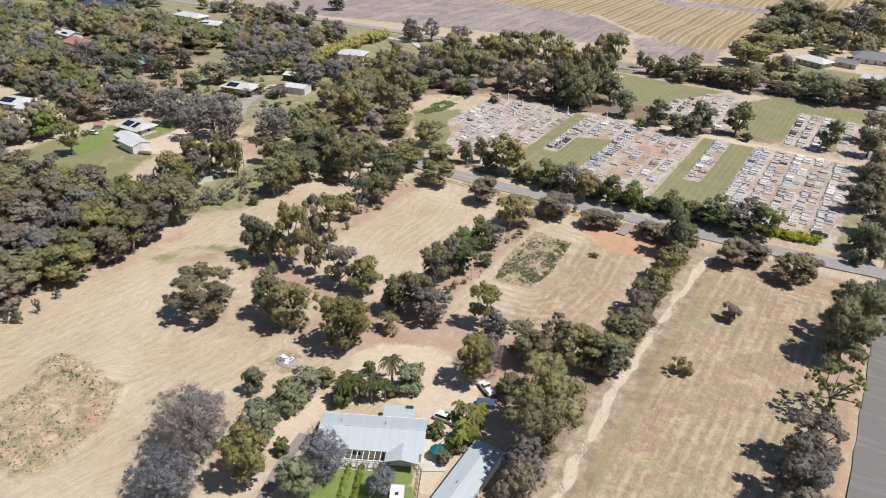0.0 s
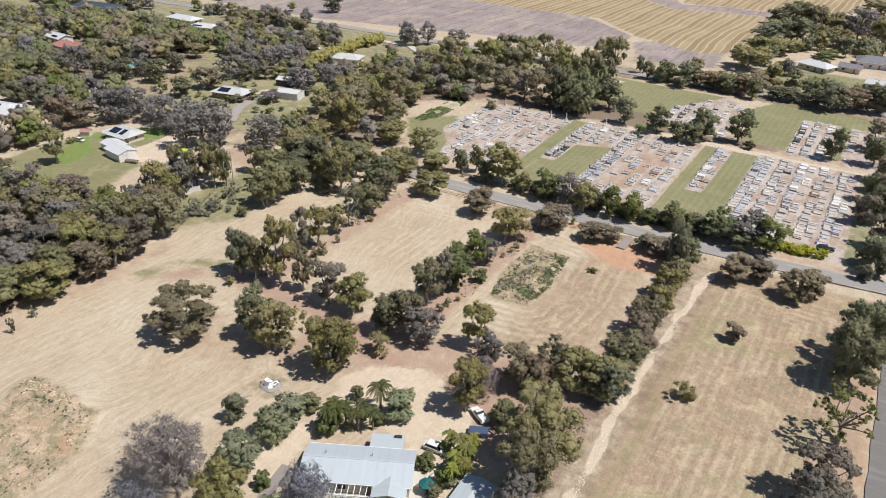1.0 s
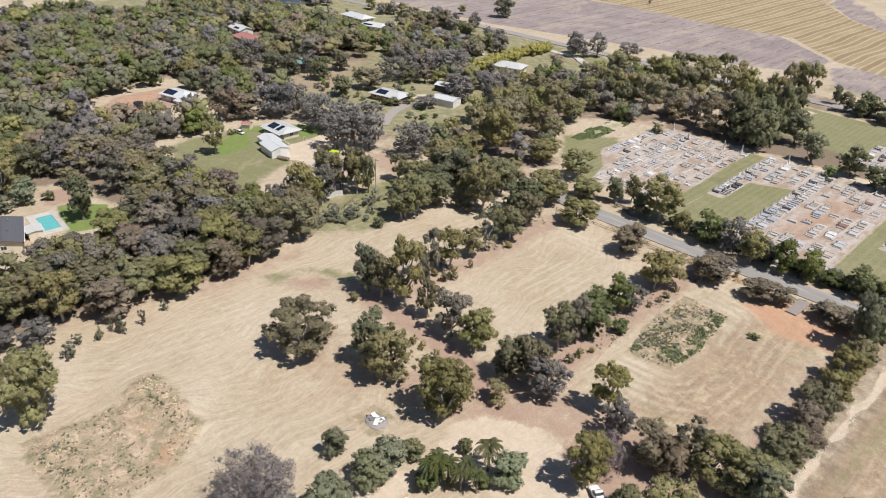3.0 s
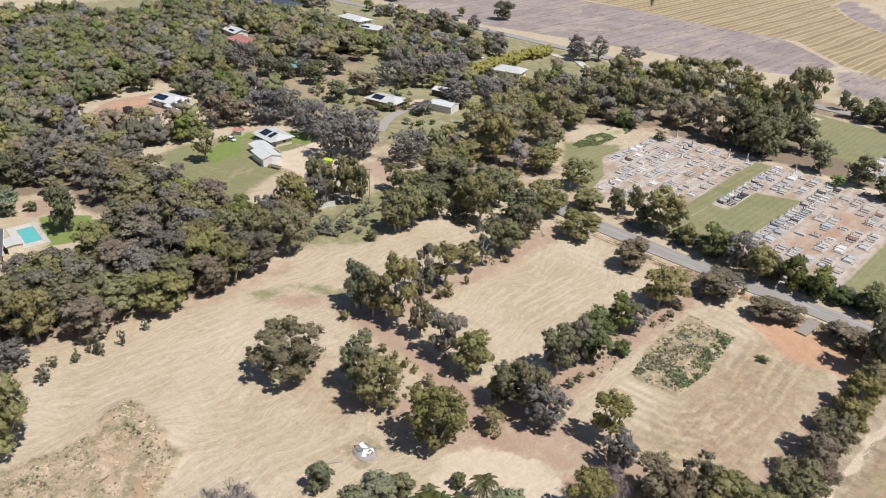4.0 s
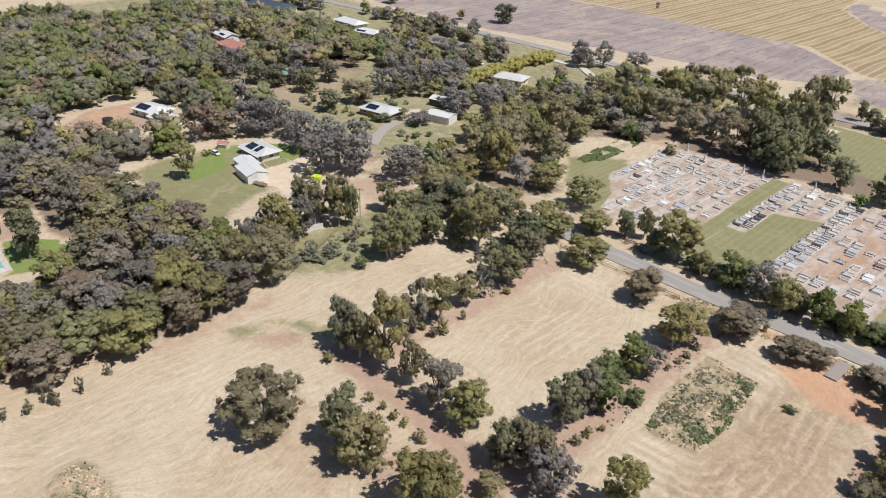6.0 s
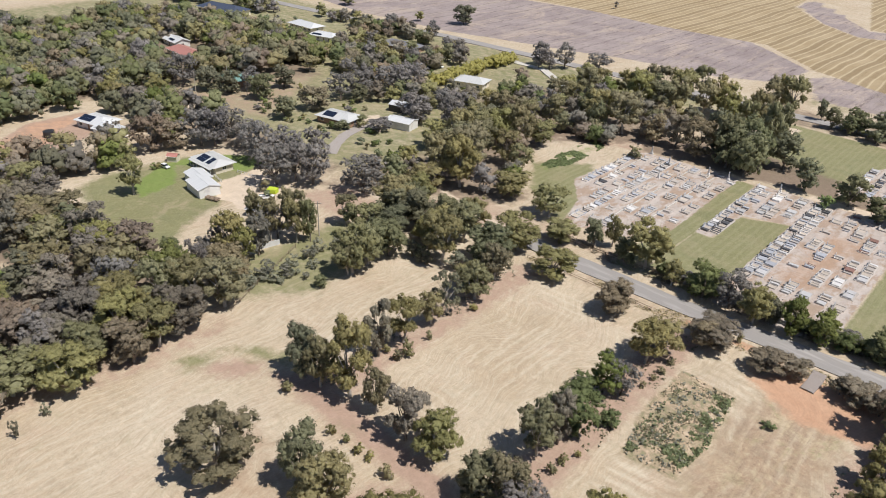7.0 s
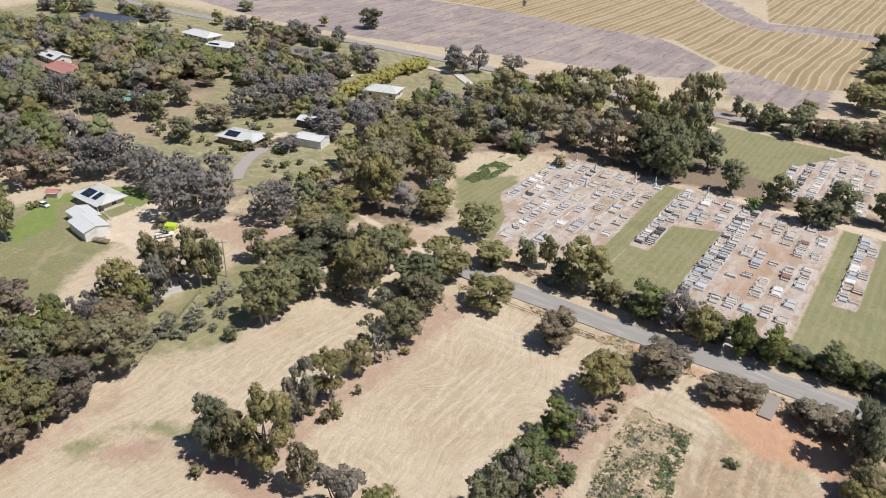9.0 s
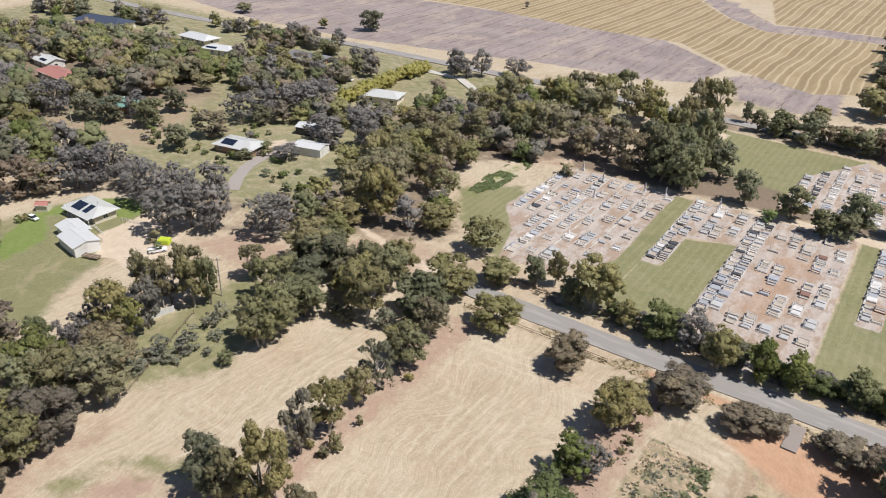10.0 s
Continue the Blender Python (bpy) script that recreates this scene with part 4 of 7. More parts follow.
def crown_mesh(rng, lobes, radii, where, size, out, leaf, per, flat=0.78, core=0.62, broad=0.52, loose=False):
    """A crown: dim inner masses, leafy domes over them, and leaf tufts standing out of every dome."""
    verts, tris = BALL
    lumps, faces, shade, at = [], [], [], 0
    for c, r in zip(lobes, radii):
        lumps.append(c + verts * (1 + rng.uniform(-0.14, 0.14, len(verts)))[:, None] * (r * core, r * core, r * core * flat))
        faces.append(tris + at)
        shade.append(verts)
        at += len(verts)
    side = unit(np.cross(out, unit(rng.normal(size=out.shape))))
    third = np.cross(out, side)
    axes = np.stack((side, third, out), axis=1)                       # one frame for each dome
    verts, tris = DOME
    n, m = len(where), len(verts)
    bumpy = (0.10 if loose else 0.66) * (1 + rng.uniform(-0.42, 0.42, (n, m)))
    ways = np.einsum("mk,nkj->nmj", verts, axes)
    domes = where[:, None, :] + ways * (bumpy * size[:, None])[..., None] * (1, 1, 0.86)
    lumps.append(domes.reshape(-1, 3))
    shade.append(unit(ways * 0.65 + out[:, None, :] * 0.6 + rng.normal(0, 0.12, ways.shape)).reshape(-1, 3))
    faces.append((tris[None] + (np.arange(n) * m)[:, None, None]).reshape(-1, 3) + at)
    lumps, faces = np.concatenate(lumps), np.concatenate(faces)
    which = np.repeat(np.arange(n), per)
    u = rng.normal(size=(len(which), 3)) + out[which] * 0.9
    u = unit(u)
    p = where[which] + u * (size[which] * ((0.1 if loose else 0.62) + (1.3 if loose else 0.76) * rng.random(len(which)) ** 1.3))[:, None] * (1, 1, 0.86)
    nrm = unit(u + rng.normal(0, 0.40, u.shape) + (0, 0, 0.15))
    a = unit(np.cross(nrm, rng.normal(size=u.shape)))
    if loose:
        a = unit(u * 0.5 + rng.normal(0, 0.6, u.shape) + (0, 0, 0.2))
    b = unit(np.cross(nrm + (0.01, 0.02, 0), a))
    s = leaf * rng.uniform(0.55, 1.3, len(which))[:, None]
    w = s * broad * rng.uniform(0.65, 1.35, len(which))[:, None]
    quads = np.stack((p - a * s, p - b * w, p + a * s, p + b * w), axis=1)
    q = len(quads)
    return np.concatenate((lumps, quads.reshape(-1, 3))), faces, np.arange(4 * q).reshape(q, 4) + len(lumps), len(lumps), unit(u * 0.6 + out[which] * 0.65 + nrm * 0.35), np.concatenate(shade)


def crown_object(name, made, material, tone=None):
    verts, tris, quads, split, soft, shade = made
    verts[:, 2] = np.maximum(verts[:, 2], 0.04)
    me = bpy.data.meshes.new(name)
    me.from_pydata(verts, [], tris.tolist() + quads.tolist())
    me.materials.append(material)
    me.shade_smooth()
    if tone is not None:
        layer = me.attributes.new("tone", "FLOAT", "POINT")
        layer.data.foreach_set("value", np.asarray(tone, np.float32))
    normals = np.concatenate((shade, np.repeat(soft, 4, axis=0)))
    me.normals_split_custom_set_from_vertices(normals.tolist())
    return me


def quads_mesh(name, quads, material, tones=None, normals=None):
    n = len(quads)
    me = bpy.data.meshes.new(name)
    me.from_pydata(quads.reshape(-1, 3), [], np.arange(4 * n).reshape(n, 4))
    me.materials.append(material)
    if normals is not None:
        me.shade_smooth()
        me.normals_split_custom_set_from_vertices(np.repeat(normals, 4, axis=0).tolist())
    if tones is not None:
        layer = me.attributes.new("tone", "FLOAT", "POINT")
        layer.data.foreach_set("value", np.repeat(tones, 4).astype(np.float32))
    return me


def wood_mesh(rng, name, H, W, centres, base, material, thick):
    verts, faces = [], []
    lean = rng.normal(0, 0.03, 2) * H
    fork = Vector((lean[0], lean[1], H * max(0.16, base + 0.06)))
    tube(verts, faces, [(0, 0, -0.6), (lean[0] * 0.2, lean[1] * 0.2, fork.z * 0.4), tuple(fork)], [thick * 1.35, thick, thick * 0.8], 7)
    order = rng.permutation(len(centres))[:min(9, len(centres))]
    for k in order:
        c = Vector(centres[k])
        mid = fork.lerp(c, 0.5) + Vector((rng.normal(0, 0.04) * W, rng.normal(0, 0.04) * W, rng.uniform(-0.02, 0.06) * H))
        root = len(verts)
        tube(verts, faces, [tuple(fork - Vector((0, 0, 0.2))), tuple(mid), tuple(c)], [thick * 0.6, thick * 0.36, thick * 0.1], 5)
        faces.append((14, root, root + 1))   # grown together with the trunk
    return solid(name, verts, faces, material)


SIZES = {"great": (15.0, 15.0), "tall": (12.0, 10.0), "low": (7.0, 6.6), "small": (2.6, 3.0)}
PROTO = {}


def proto(kind, size, variant, near):
    key = (kind, size, variant, near)
    if key not in PROTO:
        leaf_name, base, leaf, bark, _, _ = SPECIES[kind]
        rng = np.random.default_rng(sum(map(ord, kind + size)) * 31 + variant)
        H, W = SIZES[size]
        thick = 0.030 * H * (0.8 if kind == "sparse" else 1)
        count, lobe, each, puff, flat, bare = SHAPE[kind]
        if size == "great":
            count, lobe, each, puff = int(count * 1.55), lobe * 0.84, int(each * 1.1), puff * 0.92
        elif size != "tall":
            count, lobe, each = (max(3, int(count * 0.65)), lobe * 1.14, each) if size == "low" else (max(2, int(count * 0.4)), lobe * 1.3, max(7, int(each * 0.6)))
        if not near:
            each, puff = int(each * 0.7), puff * 1.16
        centres, radii = crown_lobes(rng, count, H, W, base, lobe, flat)
        where, spread, out = puffs_on(rng, centres, radii, each, puff, flat, bare)
        crown = crown_object(kind + "_crown", crown_mesh(rng, centres, radii, where, spread, out, leaf if near else leaf * 1.3, 90 if kind in ("bare", "bareblue") else 44 if near else 22 if size != "small" else 24, flat, 0.12 if kind in ("bare", "bareblue") else 0.40 if bare > 0.14 else 0.60, 0.16 if kind == "bare" else 0.34 if kind == "bareblue" else 0.62, kind in ("bare", "bareblue")), LEAF[leaf_name])
        PROTO[key] = crown, wood_mesh(rng, kind + "_trunk", H, W, centres, base, bark, thick)
    return PROTO[key]


AREA = {"group": "", "where": ""}
planted = []


def area(group, where):
    AREA["group"], AREA["where"] = group, where


def plant(kind, x, y, h, w):
    """One tree or shrub of a kind, h high and w across."""
    rng = random.Random(int(x * 17 + y * 131))
    size = "great" if w > 12.2 else "tall" if h >= 7.2 or w > 9 else "low" if h >= 3.6 else "small"
    if kind in ("shrub", "sapling", "weedbush"):
        size = "low" if h > 4.5 else "small"
    near = y < 215 and x > -176
    crown, trunk = proto(kind, size, rng.randrange(3 if kind in ("gum", "grey", "brown", "dark", "greygum") and size in ("tall", "great") else 2), near)
    H, W = SIZES[size]
    name, label = SPECIES[kind][4:6]
    ob = thing(name, x, y, None, 0, label + " " + AREA["where"], "shrub" if size == "small" else "tree", AREA["group"])
    f = w / W
    ob.matrix_world = pose(x, y, float(ground_z(x, y)) - 0.05, 0, 0, rng.uniform(0, 360)) @ Matrix.Diagonal((f * rng.uniform(0.94, 1.06), f * rng.uniform(0.94, 1.06), h / H, 1))
    part("crown", crown, None, ob)
    part("trunk", trunk, None, ob)
    planted.append((x, y, w))
    return ob


def grove(kind, x, y, h, w):
    """Two or three neighbouring trees of one kind whose crowns meet."""
    n = 3 if w > 18 else 2
    turn = x * 1.7 + y
    for k in range(n):
        a = turn + 2 * math.pi * k / n
        plant(kind, round(x + math.cos(a) * w * 0.24, 1), round(y + math.sin(a) * w * 0.24, 1), h * (1.0, 0.86, 0.93)[k], w * (0.62, 0.54, 0.58)[k])


area("open paddock trees", "standing in the mown paddock")
plant("dome", -135.1, 43.5, 15.6, 13.6)
plant("umbrella", -118.9, 91.8, 12.6, 15.5)
plant("dark", -105.8, 99.8, 14.1, 7.6)
plant("dome", -99.0, 99.5, 13.0, 9.9)
plant("dome", -83.6, 100.6, 13.6, 12.8)
plant("shrub", -79.5, 111.2, 5.6, 6.0)
plant("scrubdark", -152.6, 141.9, 3.6, 4.4)
plant("sapling", -151.3, 66.7, 4.4, 2.0)
plant("sapling", -150.4, 66.7, 4.4, 2.5)
plant("sapling", -153.0, 65.5, 3.3, 1.5)
plant("sapling", -150.7, 71.5, 4.4, 2.1)
plant("sapling", -151.6, 62.4, 3.2, 2.3)
plant("sapling", -153.2, 58.1, 2.8, 2.7)
plant("sapling", -152.6, 77.5, 3.0, 1.9)
plant("shrub", -111.9, 111.4, 2.2, 2.4)
plant("shrub", -108.1, 111.8, 2.6, 1.8)
plant("shrub", -104.5, 111.6, 2.6, 2.3)
plant("shrub", -102.0, 112.1, 2.0, 2.1)
plant("shrub", -97.2, 111.6, 2.7, 2.8)
plant("shrub", -127.0, 112.7, 2.7, 3.0)
plant("weedbush", -53.6, 170.9, 1.3, 3.4)
area("west tree row", "in the row beside the straw paddock")
plant("dark", -128.2, 118.4, 12.8, 8.3)
plant("gum", -123.7, 118.6, 12.7, 7.3)
plant("gum", -117.2, 120.6, 18.1, 10.3)
plant("gum", -110.3, 121.1, 11.3, 6.0)
plant("greygum", -101.1, 120.0, 12.5, 8.9)
plant("gum", -94.1, 120.5, 10.4, 9.4)
plant("greygum", -122.7, 133.5, 14.9, 6.9)
plant("gum", -122.3, 140.4, 12.3, 8.4)
plant("gum", -123.1, 150.0, 8.8, 6.3)
plant("sparse", -123.5, 155.7, 11.5, 7.7)
plant("gum", -122.9, 165.3, 9.9, 9.4)
plant("gum", -125.6, 175.8, 10.4, 8.4)
plant("shrub", -118.5, 138.2, 3.9, 3.5)
plant("shrub", -119.0, 135.1, 2.8, 2.3)
plant("shrub", -122.6, 135.4, 2.4, 2.4)
plant("shrub", -120.0, 161.2, 2.1, 2.6)
plant("shrub", -119.2, 145.1, 2.6, 1.9)
plant("shrub", -118.5, 135.5, 2.1, 1.6)
area("east tree row", "in the row by the weedy lane")
plant("dark", -83.1, 118.9, 10.2, 8.6)
plant("gum", -77.6, 120.7, 11.7, 8.5)
plant("grey", -73.1, 119.2, 9.8, 9.2)
plant("gum", -81.6, 133.7, 11.7, 8.7)
plant("greygum", -80.6, 138.7, 12.3, 6.2)
plant("bright", -80.8, 144.5, 11.0, 12.1)
plant("bright", -82.1, 157.5, 9.5, 7.7)
plant("grey", -79.3, 159.2, 8.3, 7.4)
plant("gum", -81.0, 172.3, 10.7, 8.8)
plant("gum", -79.8, 177.1, 9.6, 8.9)
plant("brown", -73.8, 188.3, 7.4, 12.0)
plant("bright", -76.1, 149.7, 3.9, 4.0)
plant("shrub", -77.2, 164.6, 1.5, 1.7)
plant("shrub", -77.1, 168.5, 1.4, 1.7)
plant("shrub", -76.9, 171.6, 1.7, 2.0)
plant("shrub", -76.8, 176.2, 1.6, 2.3)
plant("shrub", -77.0, 135.5, 2.1, 2.3)
plant("shrub", -77.3, 132.1, 2.4, 2.2)
plant("shrub", -76.2, 138.7, 1.6, 1.8)
plant("shrub", -69.3, 194.1, 2.7, 1.8)
area("trees by the farmhouse", "near the farmhouse yard")
plant("gum", -63.0, 124.8, 11.8, 7.5)
plant("grey", -57.8, 120.8, 8.8, 7.1)
plant("gum", -54.5, 105.7, 12.2, 8.4)
plant("bare", -54.6, 111.0, 9.0, 7.4)
plant("brown", -49.0, 118.2, 10.1, 9.2)
plant("sparse", -44.5, 123.0, 10.8, 8.7)
plant("gum", -40.4, 123.2, 9.8, 10.2)
plant("brown", -45.4, 118.6, 9.2, 8.6)
plant("gum", -34.2, 123.8, 9.5, 9.3)
plant("gum", -35.6, 98.8, 18.4, 16.2)
plant("gum", -34.7, 91.0, 15.9, 11.3)
plant("dark", -46.8, 106.7, 5.4, 6.0)
plant("grey", -32.7, 84.6, 12.2, 8.9)
plant("brown", -31.6, 78.3, 13.1, 7.5)
area("trees by the track", "in the row beside the dirt track")
plant("bright", -34.2, 186.6, 10.3, 8.5)
plant("gum", -33.6, 176.5, 8.1, 7.6)
plant("gum", -34.2, 168.4, 8.7, 8.0)
plant("gum", -33.6, 159.7, 9.2, 8.1)
plant("gum", -33.4, 151.3, 9.9, 8.8)
plant("brown", -32.3, 143.0, 10.3, 8.2)
plant("gum", -32.8, 133.9, 10.3, 9.4)
plant("dark", -33.6, 128.9, 7.8, 7.1)
plant("brown", -32.3, 138.4, 9.4, 6.6)
plant("dark", -32.4, 124.3, 10.1, 9.2)
area("side road trees", "on the verge of the side road")
plant("dark", 9.6, 167.0, 15.6, 14.0)
plant("dark", 8.4, 156.6, 15.6, 13.0)
plant("dark", 10.6, 176.5, 12.0, 9.6)
plant("tips", 8.6, 136.0, 13.0, 13.0)
plant("greygum", 7.0, 119.4, 12.2, 10.8)
plant("greygum", 6.2, 108.8, 13.0, 10.6)
plant("greygum", 8.0, 100.5, 11.0, 9.0)
plant("brown", -6.0, 187.7, 8.4, 10.8)
plant("brown", -2.4, 190.9, 7.4, 6.3)
plant("brown", -15.4, 159.5, 4.6, 4.8)
plant("shrub", -19.8, 133.5, 3.6, 5.8)
plant("dark", 10.5, 212.9, 10.0, 8.2)
plant("dark", 7.1, 207.5, 5.0, 4.9)
plant("brown", 10.4, 230.0, 12.2, 10.4)
plant("brown", 9.6, 258.1, 12.7, 11.6)
plant("brown", 10.0, 287.3, 15.9, 14.6)
plant("brown", 3.4, 321.1, 13.1, 14.0)
plant("dark", 4.6, 265.6, 11.0, 9.0)
plant("brown", 3.6, 246.0, 10.5, 8.5)
plant("dark", 7.4, 249.5, 12.0, 9.5)
plant("dark", 7.2, 218.0, 9.5, 8.0)
plant("brown", 7.2, 276.0, 12.0, 10.0)
plant("dark", 2.6, 303.0, 11.5, 10.0)
area("homestead trees", "round the far homestead")
plant("gum", -70.7, 428.3, 11.0, 13.0)
plant("gum", -67.3, 454.0, 12.0, 12.5)
plant("dark", -59.5, 437.0, 11.0, 11.0)
plant("gum", -49.0, 424.0, 7.0, 8.0)
plant("bright", -33.0, 455.0, 7.0, 9.0)
area("verge trees", "on the road verge")
plant("brown", -21.8, 187.6, 8.2, 9.6)
plant("brown", -16.5, 190.5, 7.2, 8.1)
plant("brown", -60.6, 188.6, 5.6, 10.0)
plant("brown", -43.2, 191.0, 5.4, 9.2)
plant("brown", -74.6, 186.9, 6.9, 8.3)
plant("brown", -96.2, 184.4, 8.5, 10.8)
plant("gum", -115.4, 187.0, 7.8, 11.8)
plant("brown", -56.0, 189.8, 4.8, 6.0)
plant("brown", -47.2, 191.4, 4.2, 4.6)
plant("brown", -39.4, 190.0, 5.4, 6.4)
plant("dark", -35.8, 183.7, 15.7, 6.8)
area("cemetery hedge", "in the hedge before the cemetery")
plant("shrub", -125.5, 205.0, 6.2, 7.4)
plant("dark", -117.0, 208.9, 8.9, 5.9)
plant("gum", -113.4, 212.8, 10.0, 5.3)
plant("gum", -101.0, 208.7, 14.1, 13.2)
plant("dark", -106.2, 207.1, 7.5, 7.1)
plant("gum", -91.9, 205.8, 7.6, 5.7)
plant("bright", -83.9, 205.8, 10.0, 9.9)
plant("grey", -76.9, 206.0, 10.5, 9.6)
plant("gum", -70.3, 203.6, 10.6, 9.3)
plant("dark", -67.4, 207.0, 7.0, 6.4)
plant("bright", -62.3, 205.1, 10.3, 7.3)
plant("bright", -56.0, 206.1, 9.1, 8.0)
plant("bright", -50.9, 207.8, 4.7, 6.0)
plant("bright", -44.6, 209.2, 7.9, 9.4)
plant("bright", -39.6, 209.5, 6.1, 5.8)
plant("dark", -37.9, 210.7, 6.0, 7.2)
plant("bright", -31.6, 210.5, 9.3, 10.7)
plant("grey", -23.3, 210.0, 10.4, 11.9)
plant("bright", -17.7, 208.3, 10.8, 10.3)
plant("dark", -26.3, 207.9, 6.5, 10.5)
area("cemetery trees", "among the graves")
plant("dark", -74.4, 291.6, 12.0, 10.4)
plant("dark", -57.0, 293.2, 13.4, 11.6)
plant("dark", -64.6, 285.6, 8.4, 9.0)
plant("dark", -59.6, 286.2, 8.8, 8.4)
plant("dark", -44.4, 298.4, 14.2, 12.0)
plant("dark", -11.1, 300.7, 12.9, 9.5)
plant("lime", -79.2, 285.2, 4.6, 5.6)
plant("dark", -39.2, 294.0, 3.5, 5.2)
plant("dark", -88.7, 293.5, 12.0, 9.5)
grove("dark", -110.9, 294.4, 16.5, 20.8)
plant("brown", -127.3, 294.5, 15.2, 13.2)
area("tall gums beyond the cemetery", "in the belt beyond the cemetery")
grove("gum", -124.4, 368.3, 19.2, 18.7)
grove("gum", -122.8, 329.7, 19.9, 16.0)
grove("dark", -111.6, 326.2, 19.6, 15.6)
grove("dark", -109.1, 299.8, 15.7, 15.7)
plant("dark", -100.9, 308.0, 13.5, 11.7)
plant("gum", -127.2, 326.3, 15.4, 14.3)
grove("dark", -120.0, 303.1, 19.4, 21.4)
grove("gum", -143.6, 346.4, 17.0, 21.3)
grove("dark", -116.1, 334.8, 15.5, 17.2)
grove("gum", -163.9, 344.9, 17.9, 24.9)
grove("gum", -160.8, 362.4, 16.1, 16.0)
grove("gum", -168.3, 334.2, 16.3, 21.4)
grove("gum", -165.4, 299.7, 17.2, 25.4)
grove("dark", -170.9, 293.1, 15.2, 16.9)
grove("brown", -141.7, 297.8, 13.6, 17.0)
grove("gum", -178.6, 340.9, 15.3, 18.9)
grove("gum", -197.2, 333.9, 14.1, 19.1)
grove("gum", -196.2, 312.7, 12.2, 18.2)
grove("grey", -240.9, 355.1, 12.7, 16.0)
grove("grey", -232.3, 358.3, 12.7, 17.3)
plant("grey", -217.5, 373.9, 8.3, 14.1)
plant("shrub", -143.1, 278.4, 4.6, 5.8)
grove("gum", -185.9, 238.4, 16.5, 20.2)
grove("gum", -183.4, 255.5, 16.6, 23.6)
grove("gum", -186.9, 280.9, 12.6, 16.9)
grove("gum", -174.0, 215.6, 18.6, 23.3)
grove("grey", -209.5, 252.1, 12.3, 16.3)
grove("gum", -167.7, 237.7, 12.4, 16.2)
grove("gum", -207.6, 277.4, 11.5, 17.2)
plant("gum", -173.4, 263.0, 9.6, 13.2)
plant("gum", -136.6, 215.6, 10.0, 12.8)
plant("gum", -153.0, 218.8, 8.5, 13.8)
grove("dark", -162.9, 182.5, 12.8, 18.9)
grove("gum", -143.6, 174.4, 15.0, 17.7)
grove("gum", -145.1, 188.8, 12.7, 16.5)
plant("gum", -131.0, 192.6, 10.7, 14.3)
plant("dark", -131.5, 180.2, 11.3, 13.8)
plant("gum", -174.8, 202.8, 8.5, 13.7)
plant("gum", -124.8, 204.7, 6.6, 10.1)
plant("dark", -152.7, 165.0, 10.9, 11.8)
grove("gum", -152.5, 154.1, 11.8, 15.1)
plant("sapling", -147.4, 168.8, 4.4, 4.3)
plant("sapling", -143.4, 168.8, 3.8, 4.3)
plant("sapling", -134.8, 172.1, 5.6, 5.8)
plant("gum", -126.5, 167.2, 8.2, 7.5)
plant("dark", -128.6, 179.3, 6.6, 7.8)
area("far road trees", "by the far road")
plant("dark", -109.8, 376.7, 9.5, 5.0)
plant("dark", -93.8, 371.1, 10.0, 10.9)
plant("dark", -96.3, 365.2, 8.8, 6.6)
plant("dark", -84.0, 372.0, 11.2, 12.0)
plant("brown", -70.1, 372.3, 8.7, 12.4)
plant("dark", -61.5, 376.4, 9.2, 12.3)
plant("brown", -53.0, 380.4, 8.5, 12.9)
plant("dark", -43.6, 371.9, 6.5, 11.3)
plant("dark", -36.0, 371.9, 6.4, 11.2)
plant("dark", -27.4, 372.7, 6.4, 11.1)
plant("dark", -19.6, 367.8, 13.6, 16.3)
plant("brown", -10.8, 374.3, 10.0, 16.3)
plant("dark", -0.6, 376.7, 13.5, 13.5)
plant("gum", -65.4, 421.4, 12.9, 22.6)
plant("gum", -63.0, 455.5, 12.1, 20.6)
plant("gum", -57.5, 468.4, 9.2, 21.0)
plant("dark", -70.5, 495.7, 12.9, 22.3)
plant("dark", -57.3, 506.3, 16.2, 22.3)
plant("dark", -63.4, 556.1, 17.5, 24.3)
plant("dark", -39.9, 510.3, 9.7, 14.7)
plant("bright", -34.3, 478.0, 5.2, 16.0)
plant("gum", -34.2, 545.8, 13.5, 23.3)
plant("grey", -24.0, 543.4, 19.9, 22.9)
plant("gum", -9.7, 524.8, 19.1, 21.8)
plant("gum", -18.8, 605.1, 18.1, 25.1)
plant("gum", -52.3, 553.4, 17.3, 19.9)
plant("gum", -32.6, 516.2, 11.3, 18.4)
plant("grey", -45.4, 422.2, 8.5, 9.4)
plant("dark", -332.3, 401.0, 12.3, 14.8)
plant("grey", -299.2, 528.8, 5.8, 3.2)
plant("gum", -424.2, 385.4, 6.6, 11.6)
plant("grey", -387.8, 340.8, 6.6, 7.5)
plant("gum", -356.1, 386.4, 6.2, 6.5)
plant("grey", -315.2, 354.1, 11.2, 8.9)
plant("dark", -103.1, 368.7, 9.5, 7.8)
plant("dark", -96.9, 371.3, 7.9, 8.8)
plant("dark", -84.9, 364.1, 10.3, 9.3)
plant("brown", -77.7, 370.3, 8.8, 9.4)
plant("dark", -71.4, 369.8, 8.7, 9.3)
plant("dark", -64.6, 367.6, 9.4, 10.5)
plant("brown", -58.2, 368.3, 9.8, 10.4)
plant("dark", -52.5, 364.1, 10.8, 8.8)
area("gum belt", "round the house lawn")
plant("gum", -179.8, 134.3, 13.9, 9.6)
plant("greygum", -176.4, 140.8, 12.1, 8.2)
plant("gum", -180.0, 155.4, 13.9, 7.9)
plant("grey", -180.5, 149.7, 11.2, 6.5)
plant("gum", -183.7, 146.3, 14.2, 7.0)
plant("gum", -180.3, 147.5, 13.4, 5.8)
